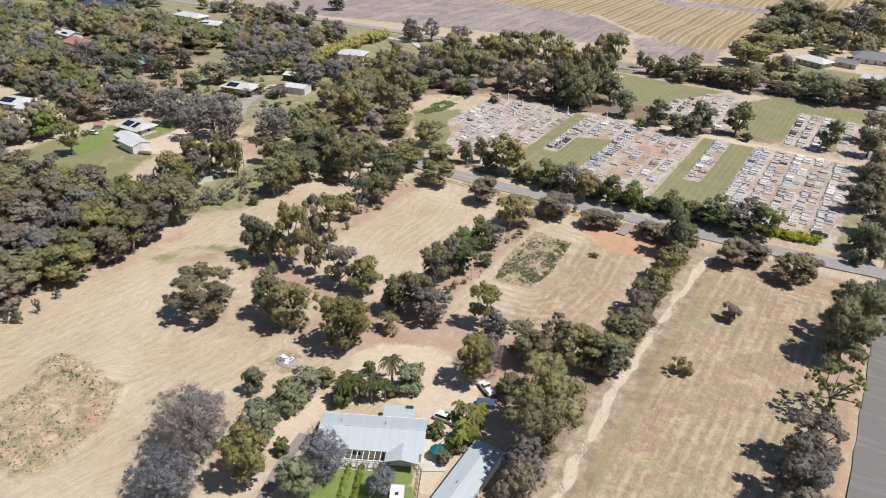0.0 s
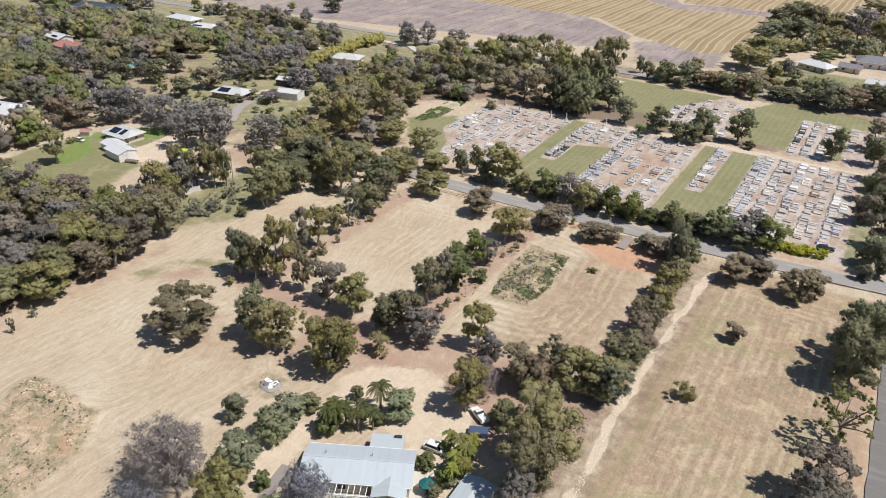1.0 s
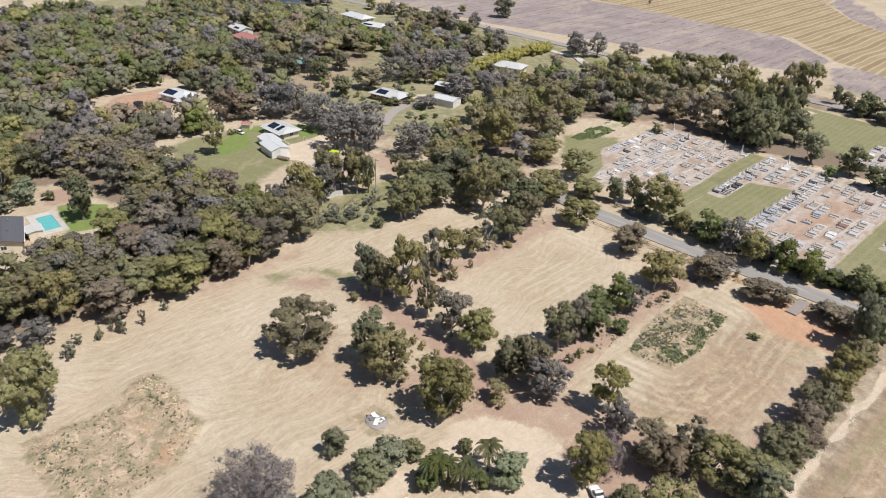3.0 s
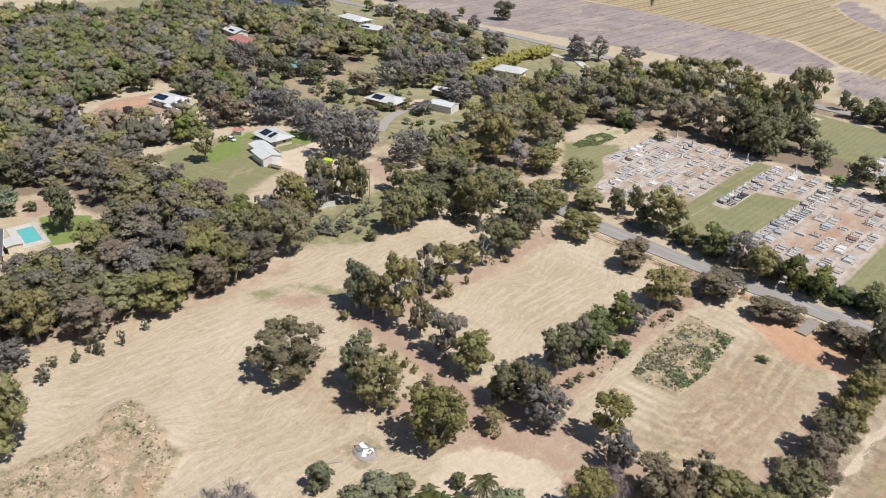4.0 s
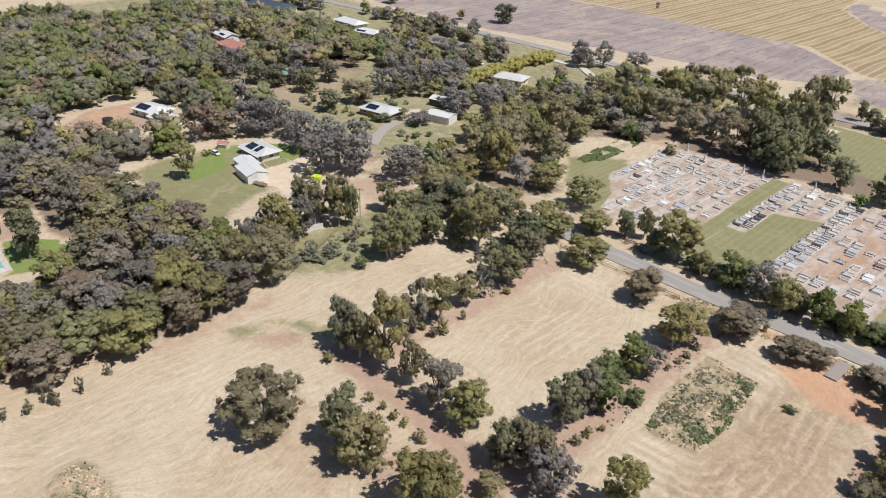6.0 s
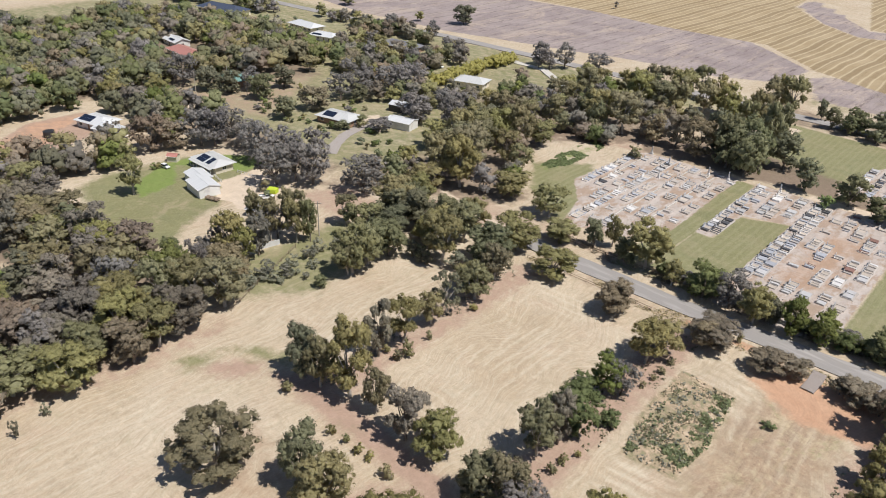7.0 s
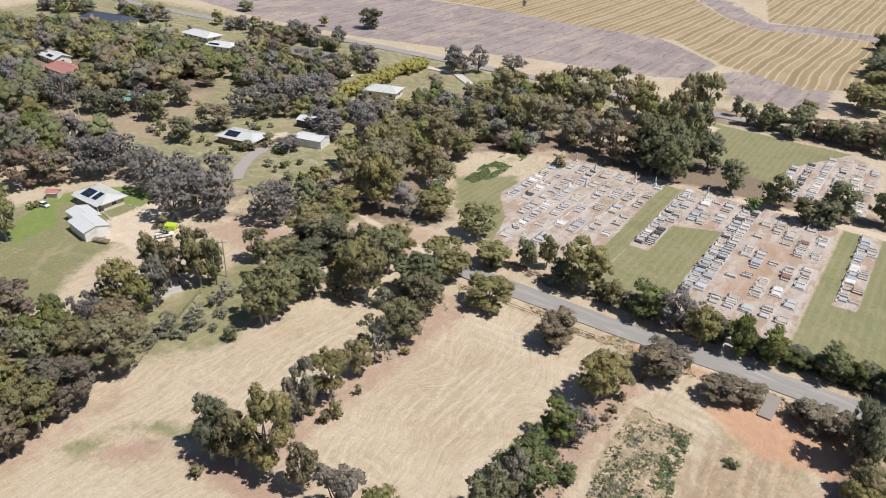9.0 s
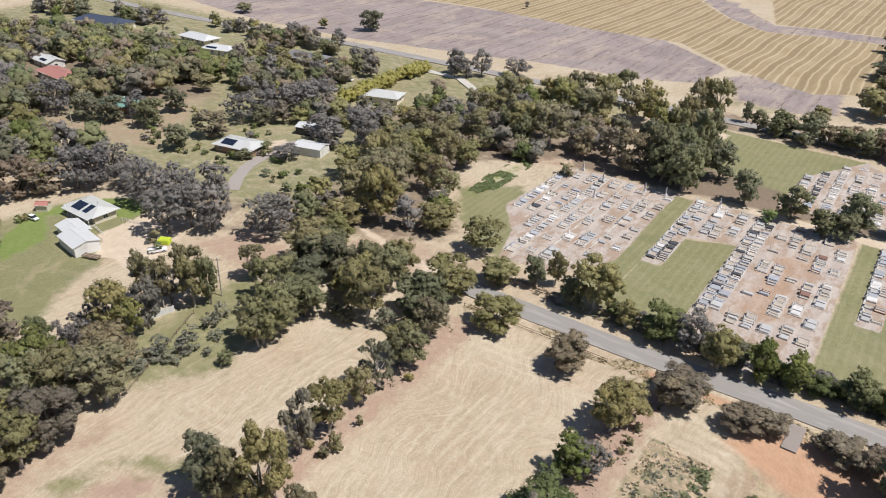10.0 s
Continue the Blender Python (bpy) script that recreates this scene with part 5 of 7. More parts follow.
plant("gum", -175.2, 152.0, 13.0, 7.0)
plant("dark", -173.1, 155.0, 13.5, 4.7)
plant("grey", -182.6, 134.4, 11.1, 7.3)
plant("gum", -175.1, 136.1, 10.3, 6.6)
plant("grey", -177.9, 123.6, 10.0, 6.4)
plant("grey", -183.1, 129.8, 6.9, 6.7)
plant("bright", -187.7, 123.1, 7.6, 5.5)
plant("gum", -161.6, 121.1, 12.7, 12.0)
plant("bright", -176.0, 116.6, 12.9, 12.4)
plant("gum", -171.4, 111.2, 12.7, 10.6)
plant("gum", -168.0, 116.3, 12.7, 10.7)
plant("gum", -233.2, 135.3, 12.8, 8.0)
plant("brown", -262.8, 156.6, 13.3, 14.1)
plant("brown", -260.1, 163.5, 10.6, 12.3)
plant("grey", -256.0, 171.9, 13.6, 14.5)
plant("grey", -256.6, 183.6, 12.0, 12.8)
plant("grey", -252.7, 175.4, 13.6, 12.4)
plant("grey", -243.3, 181.8, 10.7, 12.4)
plant("grey", -229.4, 178.0, 14.1, 13.8)
plant("grey", -221.7, 182.7, 13.1, 15.7)
plant("grey", -208.2, 177.0, 14.3, 11.2)
plant("grey", -202.8, 179.5, 15.1, 12.9)
plant("grey", -210.6, 171.2, 13.4, 14.7)
plant("grey", -222.0, 197.1, 9.7, 10.3)
plant("grey", -187.2, 186.9, 12.3, 14.5)
plant("gum", -173.7, 168.5, 10.0, 6.7)
plant("gum", -163.1, 165.3, 11.2, 11.1)
plant("gum", -152.1, 151.8, 13.5, 13.1)
plant("scrub", -164.5, 157.0, 4.0, 3.7)
plant("gum", -167.6, 182.4, 12.6, 13.6)
plant("gum", -167.0, 191.1, 12.0, 10.5)
plant("sapling", -147.2, 168.7, 5.6, 3.5)
plant("sapling", -144.4, 169.6, 5.5, 4.3)
plant("gum", -151.0, 177.9, 8.2, 9.6)
plant("gum", -146.2, 182.9, 14.4, 12.8)
plant("dark", -159.0, 171.9, 10.5, 9.6)
plant("scrub", -161.8, 141.8, 3.4, 3.6)
plant("scrub", -161.1, 146.5, 2.7, 3.7)
plant("scrub", -162.5, 135.6, 2.7, 4.5)
plant("scrub", -165.2, 131.1, 2.3, 3.6)
plant("scrub", -170.5, 133.0, 2.1, 2.7)
plant("scrub", -165.9, 141.5, 1.7, 2.8)
area("far garden trees", "in the far gardens")
plant("gum", -181.2, 226.3, 17.0, 18.0)
plant("gum", -197.7, 231.3, 11.0, 12.7)
plant("grey", -226.8, 249.2, 10.8, 14.1)
plant("grey", -224.0, 228.3, 5.2, 11.2)
plant("grey", -220.6, 246.1, 10.7, 11.6)
plant("brown", -260.8, 226.8, 9.9, 14.4)
plant("dark", -260.7, 211.4, 9.6, 10.7)
plant("grey", -262.1, 253.8, 11.6, 15.3)
plant("grey", -257.0, 265.8, 12.9, 15.6)
plant("grey", -265.4, 244.1, 11.4, 12.6)
plant("dark", -257.0, 247.7, 8.0, 9.0)
plant("grey", -255.1, 274.3, 13.0, 18.3)
plant("grey", -326.1, 205.6, 14.0, 15.6)
plant("dark", -311.8, 209.3, 10.4, 12.7)
plant("dark", -302.9, 213.3, 10.4, 12.6)
plant("grey", -300.1, 222.7, 10.4, 10.3)
plant("dark", -287.1, 219.4, 11.3, 12.4)
plant("dark", -294.0, 236.1, 10.6, 10.5)
plant("gum", -308.3, 261.3, 7.6, 11.3)
plant("dark", -235.5, 220.1, 3.6, 6.8)
plant("dark", -236.0, 229.1, 3.6, 6.0)
area("farm garden plants", "in the farmhouse garden")
plant("dark", -89.7, 79.0, 6.1, 4.6)
plant("lightshrub", -80.7, 84.0, 6.7, 8.3)
plant("lightshrub", -80.7, 79.0, 7.2, 6.9)
plant("lightshrub", -78.1, 68.8, 10.7, 9.1)
plant("gum", -73.0, 61.0, 12.2, 9.0)
plant("bare", -86.4, 61.7, 12.9, 13.7)
plant("bareblue", -80.3, 50.4, 11.9, 12.5)
plant("bareblue", -63.5, 69.6, 9.2, 8.2)
plant("lightshrub", -64.6, 63.6, 9.1, 6.9)
plant("bright", -73.3, 69.5, 3.5, 3.4)
plant("bareblue", -53.1, 71.9, 5.9, 5.0)
plant("bright", -73.0, 86.0, 5.0, 5.6)
plant("dark", -79.8, 88.8, 4.1, 4.9)
plant("dark", -74.3, 96.9, 2.8, 2.9)
plant("lightshrub", -64.4, 97.0, 6.1, 7.2)
plant("bright", -53.1, 88.9, 2.7, 4.5)
plant("bright", -48.2, 87.0, 3.2, 3.1)
plant("dark", -48.0, 83.8, 2.6, 3.0)
area("wood edge scrub", "at the edge of the wood")
plant("sapling", -154.0, 42.3, 5.5, 6.1)
plant("sapling", -154.0, 46.6, 4.2, 5.0)
plant("grey", -161.6, 45.7, 5.6, 7.7)
plant("sapling", -147.2, 39.0, 5.3, 4.8)
plant("sapling", -149.9, 55.6, 3.5, 4.3)
plant("grey", -158.1, 52.6, 6.4, 7.8)
area("gully scrub", "in the grassy gully")
plant("scrub", -165.1, 129.4, 3.7, 4.7)
plant("scrub", -165.9, 134.0, 3.3, 4.3)
plant("scrub", -166.7, 136.9, 4.2, 4.8)
plant("scrub", -162.7, 139.1, 3.0, 3.9)
plant("scrub", -165.6, 143.8, 3.4, 4.4)
plant("scrub", -166.5, 148.9, 3.5, 4.5)
plant("scrub", -166.8, 152.8, 4.0, 4.7)
plant("scrub", -158.3, 141.7, 2.2, 2.7)
area("pool garden plants", "in the pool garden")
plant("lightshrub", -232.6, 73.3, 8.2, 7.8)
plant("dark", -231.7, 65.9, 5.3, 8.1)
plant("dark", -231.2, 79.2, 2.7, 4.3)
plant("dark", -211.9, 81.8, 14.8, 8.6)
plant("dark", -242.6, 75.7, 5.4, 7.4)
plant("gum", -239.0, 88.0, 6.1, 7.6)


def scatter(outlines, holes, gap, seed, clear=0.55):
    """Jittered places inside outlines, away from holes and from what is planted."""
    rng = random.Random(seed)
    xs = [p[0] for o in outlines for p in o]
    ys = [p[1] for o in outlines for p in o]
    px, py = [], []
    y = min(ys)
    while y < max(ys):
        x = min(xs) + (gap / 2 if int(y / gap) % 2 else 0)
        while x < max(xs):
            px.append(x + rng.uniform(-0.42, 0.42) * gap)
            py.append(y + rng.uniform(-0.42, 0.42) * gap)
            x += gap
        y += gap * 0.9
    px, py = np.array(px), np.array(py)
    keep = np.maximum.reduce([inside(o, px, py) for o in outlines]) > -0.5
    for o, margin in holes:
        keep &= inside(o, px, py) < -margin
    for tx, ty, tw in planted:
        keep &= (px - tx) ** 2 + (py - ty) ** 2 > (clear * tw + 1.5) ** 2
    return list(zip(px[keep], py[keep]))


CLEARINGS = [
    ([(-462, 192), (-500, 186), (-500, 226), (-476, 240), (-458, 226)], 0.0),
    ([(-266, 274), (-270, 352), (-244, 352), (-236, 274)], 0.0),
    ([(-226, 48), (-226, 78), (-214, 92), (-203, 88), (-196, 76), (-190, 66), (-192, 52)], 6.0),
    ([(-243, 78), (-240, 93), (-223, 88), (-224, 76)], 4.5),
    ([(-300, 116), (-318, 136), (-318, 158), (-296, 164), (-280, 162), (-280, 146), (-290, 138), (-284, 124), (-290, 114)], 4.5),
]
CLEARINGS += [
    ([(-304, 116), (-310, 136), (-296, 156), (-276, 142), (-270, 128), (-284, 114)], 2.0),
    ([(-250, 124), (-252, 168), (-228, 188), (-206, 180), (-192, 150), (-192, 124), (-215, 118)], 4.5),
    ([(-392, 222), (-404, 236), (-398, 250), (-350, 240), (-350, 222)], 0.0),
    ([(-326, 216), (-322, 236), (-304, 232), (-304, 216)], 0.0),
    ([(-318, 192), (-316, 204), (-298, 202), (-292, 187)], 0.5),
    ([(-300, 200), (-276, 206), (-298, 266), (-322, 262)], 1.0),
]
CLEARINGS += [
    ([(-258, 192), (-196, 196), (-190, 234), (-220, 262), (-258, 246)], 1.5),
    ([(-480, 276), (-480, 320), (-430, 318), (-430, 290)], 0.0),
    ([(-430, 300), (-430, 342), (-376, 345), (-340, 318), (-335, 298)], 2.0),
    ([(-330, 300), (-330, 342), (-290, 340), (-296, 312)], 2.0),
    ([(-258, 286), (-258, 312), (-228, 312), (-224, 290)], 1.0),
    ([(-274, 340), (-274, 362), (-206, 345), (-200, 314), (-212, 312), (-236, 340)], 2.0),
]
for hx, hy, hl, hw in ((-368.5, 231.4, 22, 9), (-393.5, 240.4, 14, 8), (-314.6, 225, 14, 9), (-450, 305, 32, 14), (-381.5, 316.8, 20, 9), (-354, 308.4, 16, 9),
                       (-240.8, 301.8, 14, 9), (-298, 154.6, 13, 9), (-286.4, 154, 11, 8), (-243, 224.6, 15, 9), (-222.4, 238.6, 11, 7), (-237, 252.6, 9, 6), (-400, 130, 12, 8)):
    # open garden round each far house
    CLEARINGS.append(([(hx - hl / 2 - 1, hy + hw / 2 + 1), (hx + hl / 2 + 1, hy + hw / 2 + 1), (hx + hl / 2 + 13, hy - hw / 2 - 14), (hx - hl / 2 + 9, hy - hw / 2 - 14)], 0.5))
area("far garden shrubs", "in the dry garden behind the wood")
pick = random.Random(15)
for cx, cy, spread, count in ((-262, 214, 9, 7), (-243, 214, 8, 8), (-228, 226, 6, 6), (-252, 238, 8, 6), (-218, 218, 8, 5), (-204, 214, 7, 4), (-300, 222, 8, 6), (-286, 236, 8, 5), (-276, 212, 6, 5),
                               (-268, 300, 8, 5), (-236, 288, 7, 5), (-345, 318, 10, 7), (-390, 300, 12, 7), (-410, 322, 12, 6), (-318, 308, 8, 6), (-244, 148, 5, 3), (-206, 166, 4, 3)):
    for k in range(count):
        kind = pick.choice(("shrub", "lightshrub", "weedbush", "shrub", "bright", "grey"))
        w = pick.uniform(1.8, 4.2)
        plant(kind, round(cx + pick.uniform(-1, 1) * spread, 1), round(cy + pick.uniform(-1, 1) * spread * 0.7, 1), w * pick.uniform(0.6, 1.0), w)
plant("gum", -318, 317, 8, 9)
plant("greygum", -306, 317.5, 7, 8)
plant("grey", -327, 319, 8, 9)
plant("dark", -297, 320, 8, 8)
area("farm garden plants", "in the farmhouse garden")
for x, y, h, w, kind in ((-69.5, 93.2, 2.2, 3.2, "bright"), (-72.6, 92.4, 1.8, 2.6, "shrub"), (-66.4, 93.4, 1.9, 2.8, "bright"), (-47.2, 92.2, 2.0, 2.6, "bright"), (-46.8, 87.4, 1.8, 2.4, "lightshrub"), (-70.4, 89.0, 1.6, 2.4, "shrub"),
                         (-51.6, 94.2, 2.6, 3.0, "lime"), (-48.6, 93.7, 3.2, 3.4, "bright"), (-47.1, 95.9, 3.4, 3.6, "lime"), (-48.4, 90.6, 2.6, 3.0, "lime"), (-45.9, 90.7, 3.0, 3.2, "lime"), (-47.7, 87.5, 2.4, 2.8, "bright"), (-54.0, 89.0, 1.8, 2.6, "bright"), (-53.5, 91.0, 1.6, 2.4, "lime")):
    plant(kind, x, y, h, w)
area("cemetery hedge", "in the hedge before the cemetery")
pick = random.Random(16)
for k in range(19):
    x = -96 + k * 3.7 + pick.uniform(-0.8, 0.8)
    plant(("bright", "dark", "grey", "bright", "dark")[k % 5], round(x, 1), round(209.6 + 0.022 * (x + 96) + pick.uniform(-0.8, 0.8), 1), pick.uniform(3.0, 4.6), pick.uniform(4.4, 6.0))
area("trees of the near wood", "in the wood beside the paddock")
pick = random.Random(5)
for px_, py_ in scatter([WOOD_NEAR], CLEARINGS, 8.0, 3):
    kind = pick.choices(("gum", "brown", "dark", "grey", "greygum"), (0.42, 0.21, 0.10, 0.05, 0.22))[0]
    plant(kind, round(px_, 1), round(py_, 1), pick.uniform(9.2, 13.4), pick.uniform(9.6, 13.8))


def woodland(name, kinds, places, seed, tall, wide, label):
    """A far wood as stuff: crowns and trunks joined, tree by tree uneven."""
    rng = np.random.default_rng(seed)
    root = thing(name, 0, 0, 0, 0, label, "woodland", kind="stuff")
    parts, verts, faces = {k: [] for k in kinds}, [], []
    for x, y in places:
        k = kinds[rng.integers(len(kinds))]
        h, w = rng.uniform(*tall), rng.uniform(*wide)
        count, lobe, each, puff, flat, bare = SHAPE[k]
        lobes, radii = crown_lobes(rng, 6, h, w, 0.05, lobe * 1.4, flat)
        made = crown_mesh(rng, lobes, radii, *puffs_on(rng, lobes, radii, 9, puff * 1.45, flat, bare * 0.5), 0.32, 11, flat, 0.7, 0.80)
        made[0][:] += (x, y, 0)
        parts[k].append(made)
        tube(verts, faces, [(x, y, -0.5), (x, y, h * 0.5)], [0.3, 0.16], 5)
    for k in sorted(set(kinds)):
        done = parts[k]
        if done:
            # lumps of all trees first, then all tufts
            lumps = np.concatenate([m[0][:m[3]] for m in done])
            tufts_ = np.concatenate([m[0][m[3]:] for m in done])
            count = np.cumsum([0] + [m[3] for m in done])
            tris = np.concatenate([m[1] + count[i] for i, m in enumerate(done)])
            shade = rng.random(len(done))
            tone = np.concatenate([np.repeat(shade, [m[3] for m in done]), np.repeat(shade, [len(m[0]) - m[3] for m in done])])
            n = len(tufts_) // 4
            joined = np.concatenate((lumps, tufts_)), tris, np.arange(4 * n).reshape(n, 4) + len(lumps), len(lumps), np.concatenate([m[4] for m in done]), np.concatenate([m[5] for m in done])
            part("crowns", crown_object("crowns", joined, LEAF[k], tone), None, root)
    part("trunks", solid("trunks", verts, faces, BARK), None, root)
    return root


FAR_WOODS = [[(-262, 20), (-262, 118), (-254, 128), (-254, 172), (-252, 190), (-298, 192), (-330, 184), (-330, 210), (-298, 262), (-335, 288), (-420, 280), (-486, 258), (-492, 200), (-505, 20)]]
woodland("woodland", ("gum", "brown", "greygum", "bright", "dark", "grey", "dark", "gum", "bright", "dark"), scatter(FAR_WOODS, CLEARINGS, 8.8, 11), 21, (8, 13), (9, 13.5), "mixed eucalyptus woodland with grey and brown crowns")
GARDEN_WOODS = [[(-340, 280), (-262, 262), (-262, 340), (-330, 356), (-420, 344), (-470, 326), (-520, 300), (-430, 296)], [(-205, 176), (-186, 190), (-150, 212), (-146, 222), (-168, 238), (-172, 268), (-150, 290), (-140, 330), (-205, 345), (-228, 312), (-262, 290), (-262, 250), (-222, 262), (-188, 232), (-196, 194)]]
woodland("woodland", ("gum", "greygum", "dark", "bright", "gum", "brown", "grey"), scatter(GARDEN_WOODS, CLEARINGS, 8.2, 12, 0.5), 22, (6.5, 11), (7, 10.5), "scattered gum trees between the far gardens")
FAR_RIGHT = [[(-95, 384), (-60, 392), (-62, 470), (-85, 560), (-60, 600), (60, 600), (60, 384)]]
woodland("woodland", ("gum", "dark"), scatter(FAR_RIGHT, [([(-60, 398), (-60, 470), (12, 500), (12, 398)], 0.0)], 9.0, 13, 0.6), 23, (7, 12), (8, 12), "far gum trees beyond the straight road")


def golden_hedge(x0, y0, x1, y1, w, h, seed, label, leaf="yellow"):
    """A long clipped hedge of leaf tufts, bulging unevenly."""
    rng = np.random.default_rng(seed)
    length = math.hypot(x1 - x0, y1 - y0)
    n = int(length / (w * 0.16))
    f = rng.uniform(0, 1, n)
    lobes = np.column_stack((f * length - length / 2, rng.uniform(-0.25, 0.25, n) * w, h * rng.uniform(0.30, 0.55, n)))
    radii = np.minimum(w * 0.34, h * 0.5) * rng.uniform(0.8, 1.2, n)
    made = crown_mesh(rng, lobes, radii, *puffs_on(rng, lobes, radii, 12, 0.40, 0.9), min(0.22, w * 0.07), 10, 0.9)
    ob = thing("hedge", (x0 + x1) / 2, (y0 + y1) / 2, None, math.degrees(math.atan2(y1 - y0, x1 - x0)), label, "hedge")
    part("leaves", crown_object("hedge_leaves", made, LEAF[leaf]), None, ob)
    verts, faces = [], []
    tube(verts, faces, [(0, 0, -0.3), (0.1, 0.1, h * 0.6)], [0.09, 0.05], 5)
    stem = solid("hedge_stem", verts, faces, BARK)
    for k in range(int(length / 3)):
        part("stem", stem, None, ob).location = (k * 3 - length / 2 + 1.5, 0, 0)


golden_hedge(-250.6, 280, -257.0, 352, 8.6, 6.4, 1, "long golden-leaved hedge beside the garden drive")
golden_hedge(-19, 213.0, -3, 214.6, 4.0, 2.6, 3, "low golden hedge at the cemetery corner")
golden_hedge(-61.6, 74.2, -57.4, 66.0, 1.1, 0.9, 4, "low yellow-green hedge beside the garden path", "lime")
golden_hedge(-59.6, 75.0, -55.6, 67.0, 1.1, 0.9, 5, "low yellow-green hedge along the garden path", "lime")

# ---- palms ----


def palm_meshes(seed):
    rng = np.random.default_rng(seed)
    verts, faces = [], []
    tube(verts, faces, [(0, 0, -0.4), (0.1, 0, 2.0), (0.05, 0.1, 4.2)], [0.20, 0.15, 0.13], 7)
    quads = []
    for k in range(22):
        a, up = k * 2.4 + rng.uniform(-0.2, 0.2), rng.uniform(0.1, 1.25)
        reach = rng.uniform(1.5, 2.1)
        last = None
        for s in np.linspace(0.05, 1, 9):
            c = np.array([math.cos(a) * reach * s * math.cos(up * 0.6), math.sin(a) * reach * s * math.cos(up * 0.6), 4.2 + reach * (math.sin(up) * s - 0.80 * s * s)])
            if last is not None:
                d = (c - last) / np.linalg.norm(c - last)
                side = np.cross(d, (0, 0, 1.0))
                side /= np.linalg.norm(side) + 1e-9
                w = 0.38 * (1 - 0.6 * s)
                for sign in (-1, 1):
                    tip = (last + c) / 2 + sign * side * w + d * 0.25 - (0, 0, 0.16)
                    quads.append((last, c, tip + d * 0.1, tip - d * 0.07))
            last = c
    return quads_mesh("palm_crown", np.array(quads), LEAF["gold_palm" if seed > 2 else "palm"]), solid("palm_trunk", verts, faces, BARK)


PALMS = [palm_meshes(k) for k in (1, 2, 3)]


def palm(x, y, h, k, gold=False):
    ob = thing("palm_tree", x, y, None, 0, "yellow-green palm in the courtyard bed" if gold else "feathery green palm in the farmhouse garden", "palm tree", "garden palms")
    f = h / 5.2
    ob.matrix_world = pose(x, y, float(ground_z(x, y)), 0, 0, 77 * k) @ Matrix.Diagonal((f, f, f, 1))
    crown, trunk = PALMS[2 if gold else k % 2]
    part("crown", crown, None, ob)
    part("trunk", trunk, None, ob)


for k, (x, y, h) in enumerate(((-68.4, 96.4, 7.6), (-73.1, 86.6, 6.6), (-72.0, 87.6, 7.0), (-71.2, 89.4, 6.2), (-68.5, 89.6, 5.6), (-66.4, 91.2, 5.8), (-74.0, 89.6, 5.6), (-69.8, 92.4, 5.0))):
    palm(x, y, h, k)
for k, (x, y, h) in enumerate(((-51.4, 94.8, 5.0), (-49.2, 94.4, 5.6), (-46.8, 92.6, 6.0), (-47.2, 95.4, 5.8), (-47.0, 88.2, 4.8), (-48.0, 90.6, 5.4), (-46.0, 90.0, 5.0))):
    palm(x, y, h, k, True)

# ---- buildings ----


def roof_bm(L, W, z, rise, over=0.5, hip=0.0, thick=0.14):
    """A gabled or hipped roof with thickness; the ridge runs along x."""
    bm = bmesh.new()
    a, b = L / 2 + over, W / 2 + over
    r = max(0.02, a - hip) if hip else a
    for dz, flip in ((0, False), (-thick, True)):
        v = [bm.verts.new(p) for p in ((-a, -b, z + dz), (a, -b, z + dz), (a, b, z + dz), (-a, b, z + dz), (-r, 0, z + rise + dz), (r, 0, z + rise + dz))]
        sides = [(v[0], v[1], v[5], v[4]), (v[2], v[3], v[4], v[5])]
        if hip:
            sides += [(v[1], v[2], v[5]), (v[3], v[0], v[4])]
        for f in sides:
            bm.faces.new(f[::-1] if flip else f)
        if not flip:
            top = v
    rim = [(0, 1), (1, 2), (2, 3), (3, 0)] if hip else [(0, 1), (1, 5), (5, 2), (2, 3), (3, 4), (4, 0)]
    for i, j in rim:
        bm.faces.new((top[j], top[i], v[i], v[j]))
    return bm


def skillion_bm(L, W, z0, z1, over=0.4, thick=0.12):
    """A single-slope roof: z0 at the -y edge, z1 at the +y edge."""
    bm = bmesh.new()
    a, b = L / 2 + over, W / 2 + over
    top = [bm.verts.new(p) for p in ((-a, -b, z0), (a, -b, z0), (a, b, z1), (-a, b, z1))]
    low = [bm.verts.new((q.co.x, q.co.y, q.co.z - thick)) for q in top]
    bm.faces.new(top), bm.faces.new(low[::-1])
    for i in range(4):
        j = (i + 1) % 4
        bm.faces.new((top[j], top[i], low[i], low[j]))
    return bm


def walls_bm(L, W, h, rise=0.0, thick=0.22):
    """Outer walls as a closed shell with gable tops."""
    bm = bmesh.new()
    box(bm, -L / 2, L / 2, -W / 2, -W / 2 + thick, -0.4, h)
    box(bm, -L / 2, L / 2, W / 2 - thick, W / 2, -0.4, h)
    for s in (-1, 1):
        x0, x1 = sorted((s * L / 2, s * (L / 2 - thick)))
        v = []
        for x in (x0, x1):
            v.append([bm.verts.new(p) for p in ((x, -W / 2 + thick, -0.4), (x, W / 2 - thick, -0.4), (x, W / 2 - thick, h), (x, 0, h + rise * 0.93), (x, -W / 2 + thick, h))])
        bm.faces.new(v[0][::-1]), bm.faces.new(v[1])
        for i in range(5):
            j = (i + 1) % 5
            bm.faces.new((v[0][i], v[0][j], v[1][j], v[1][i]))
    return bm


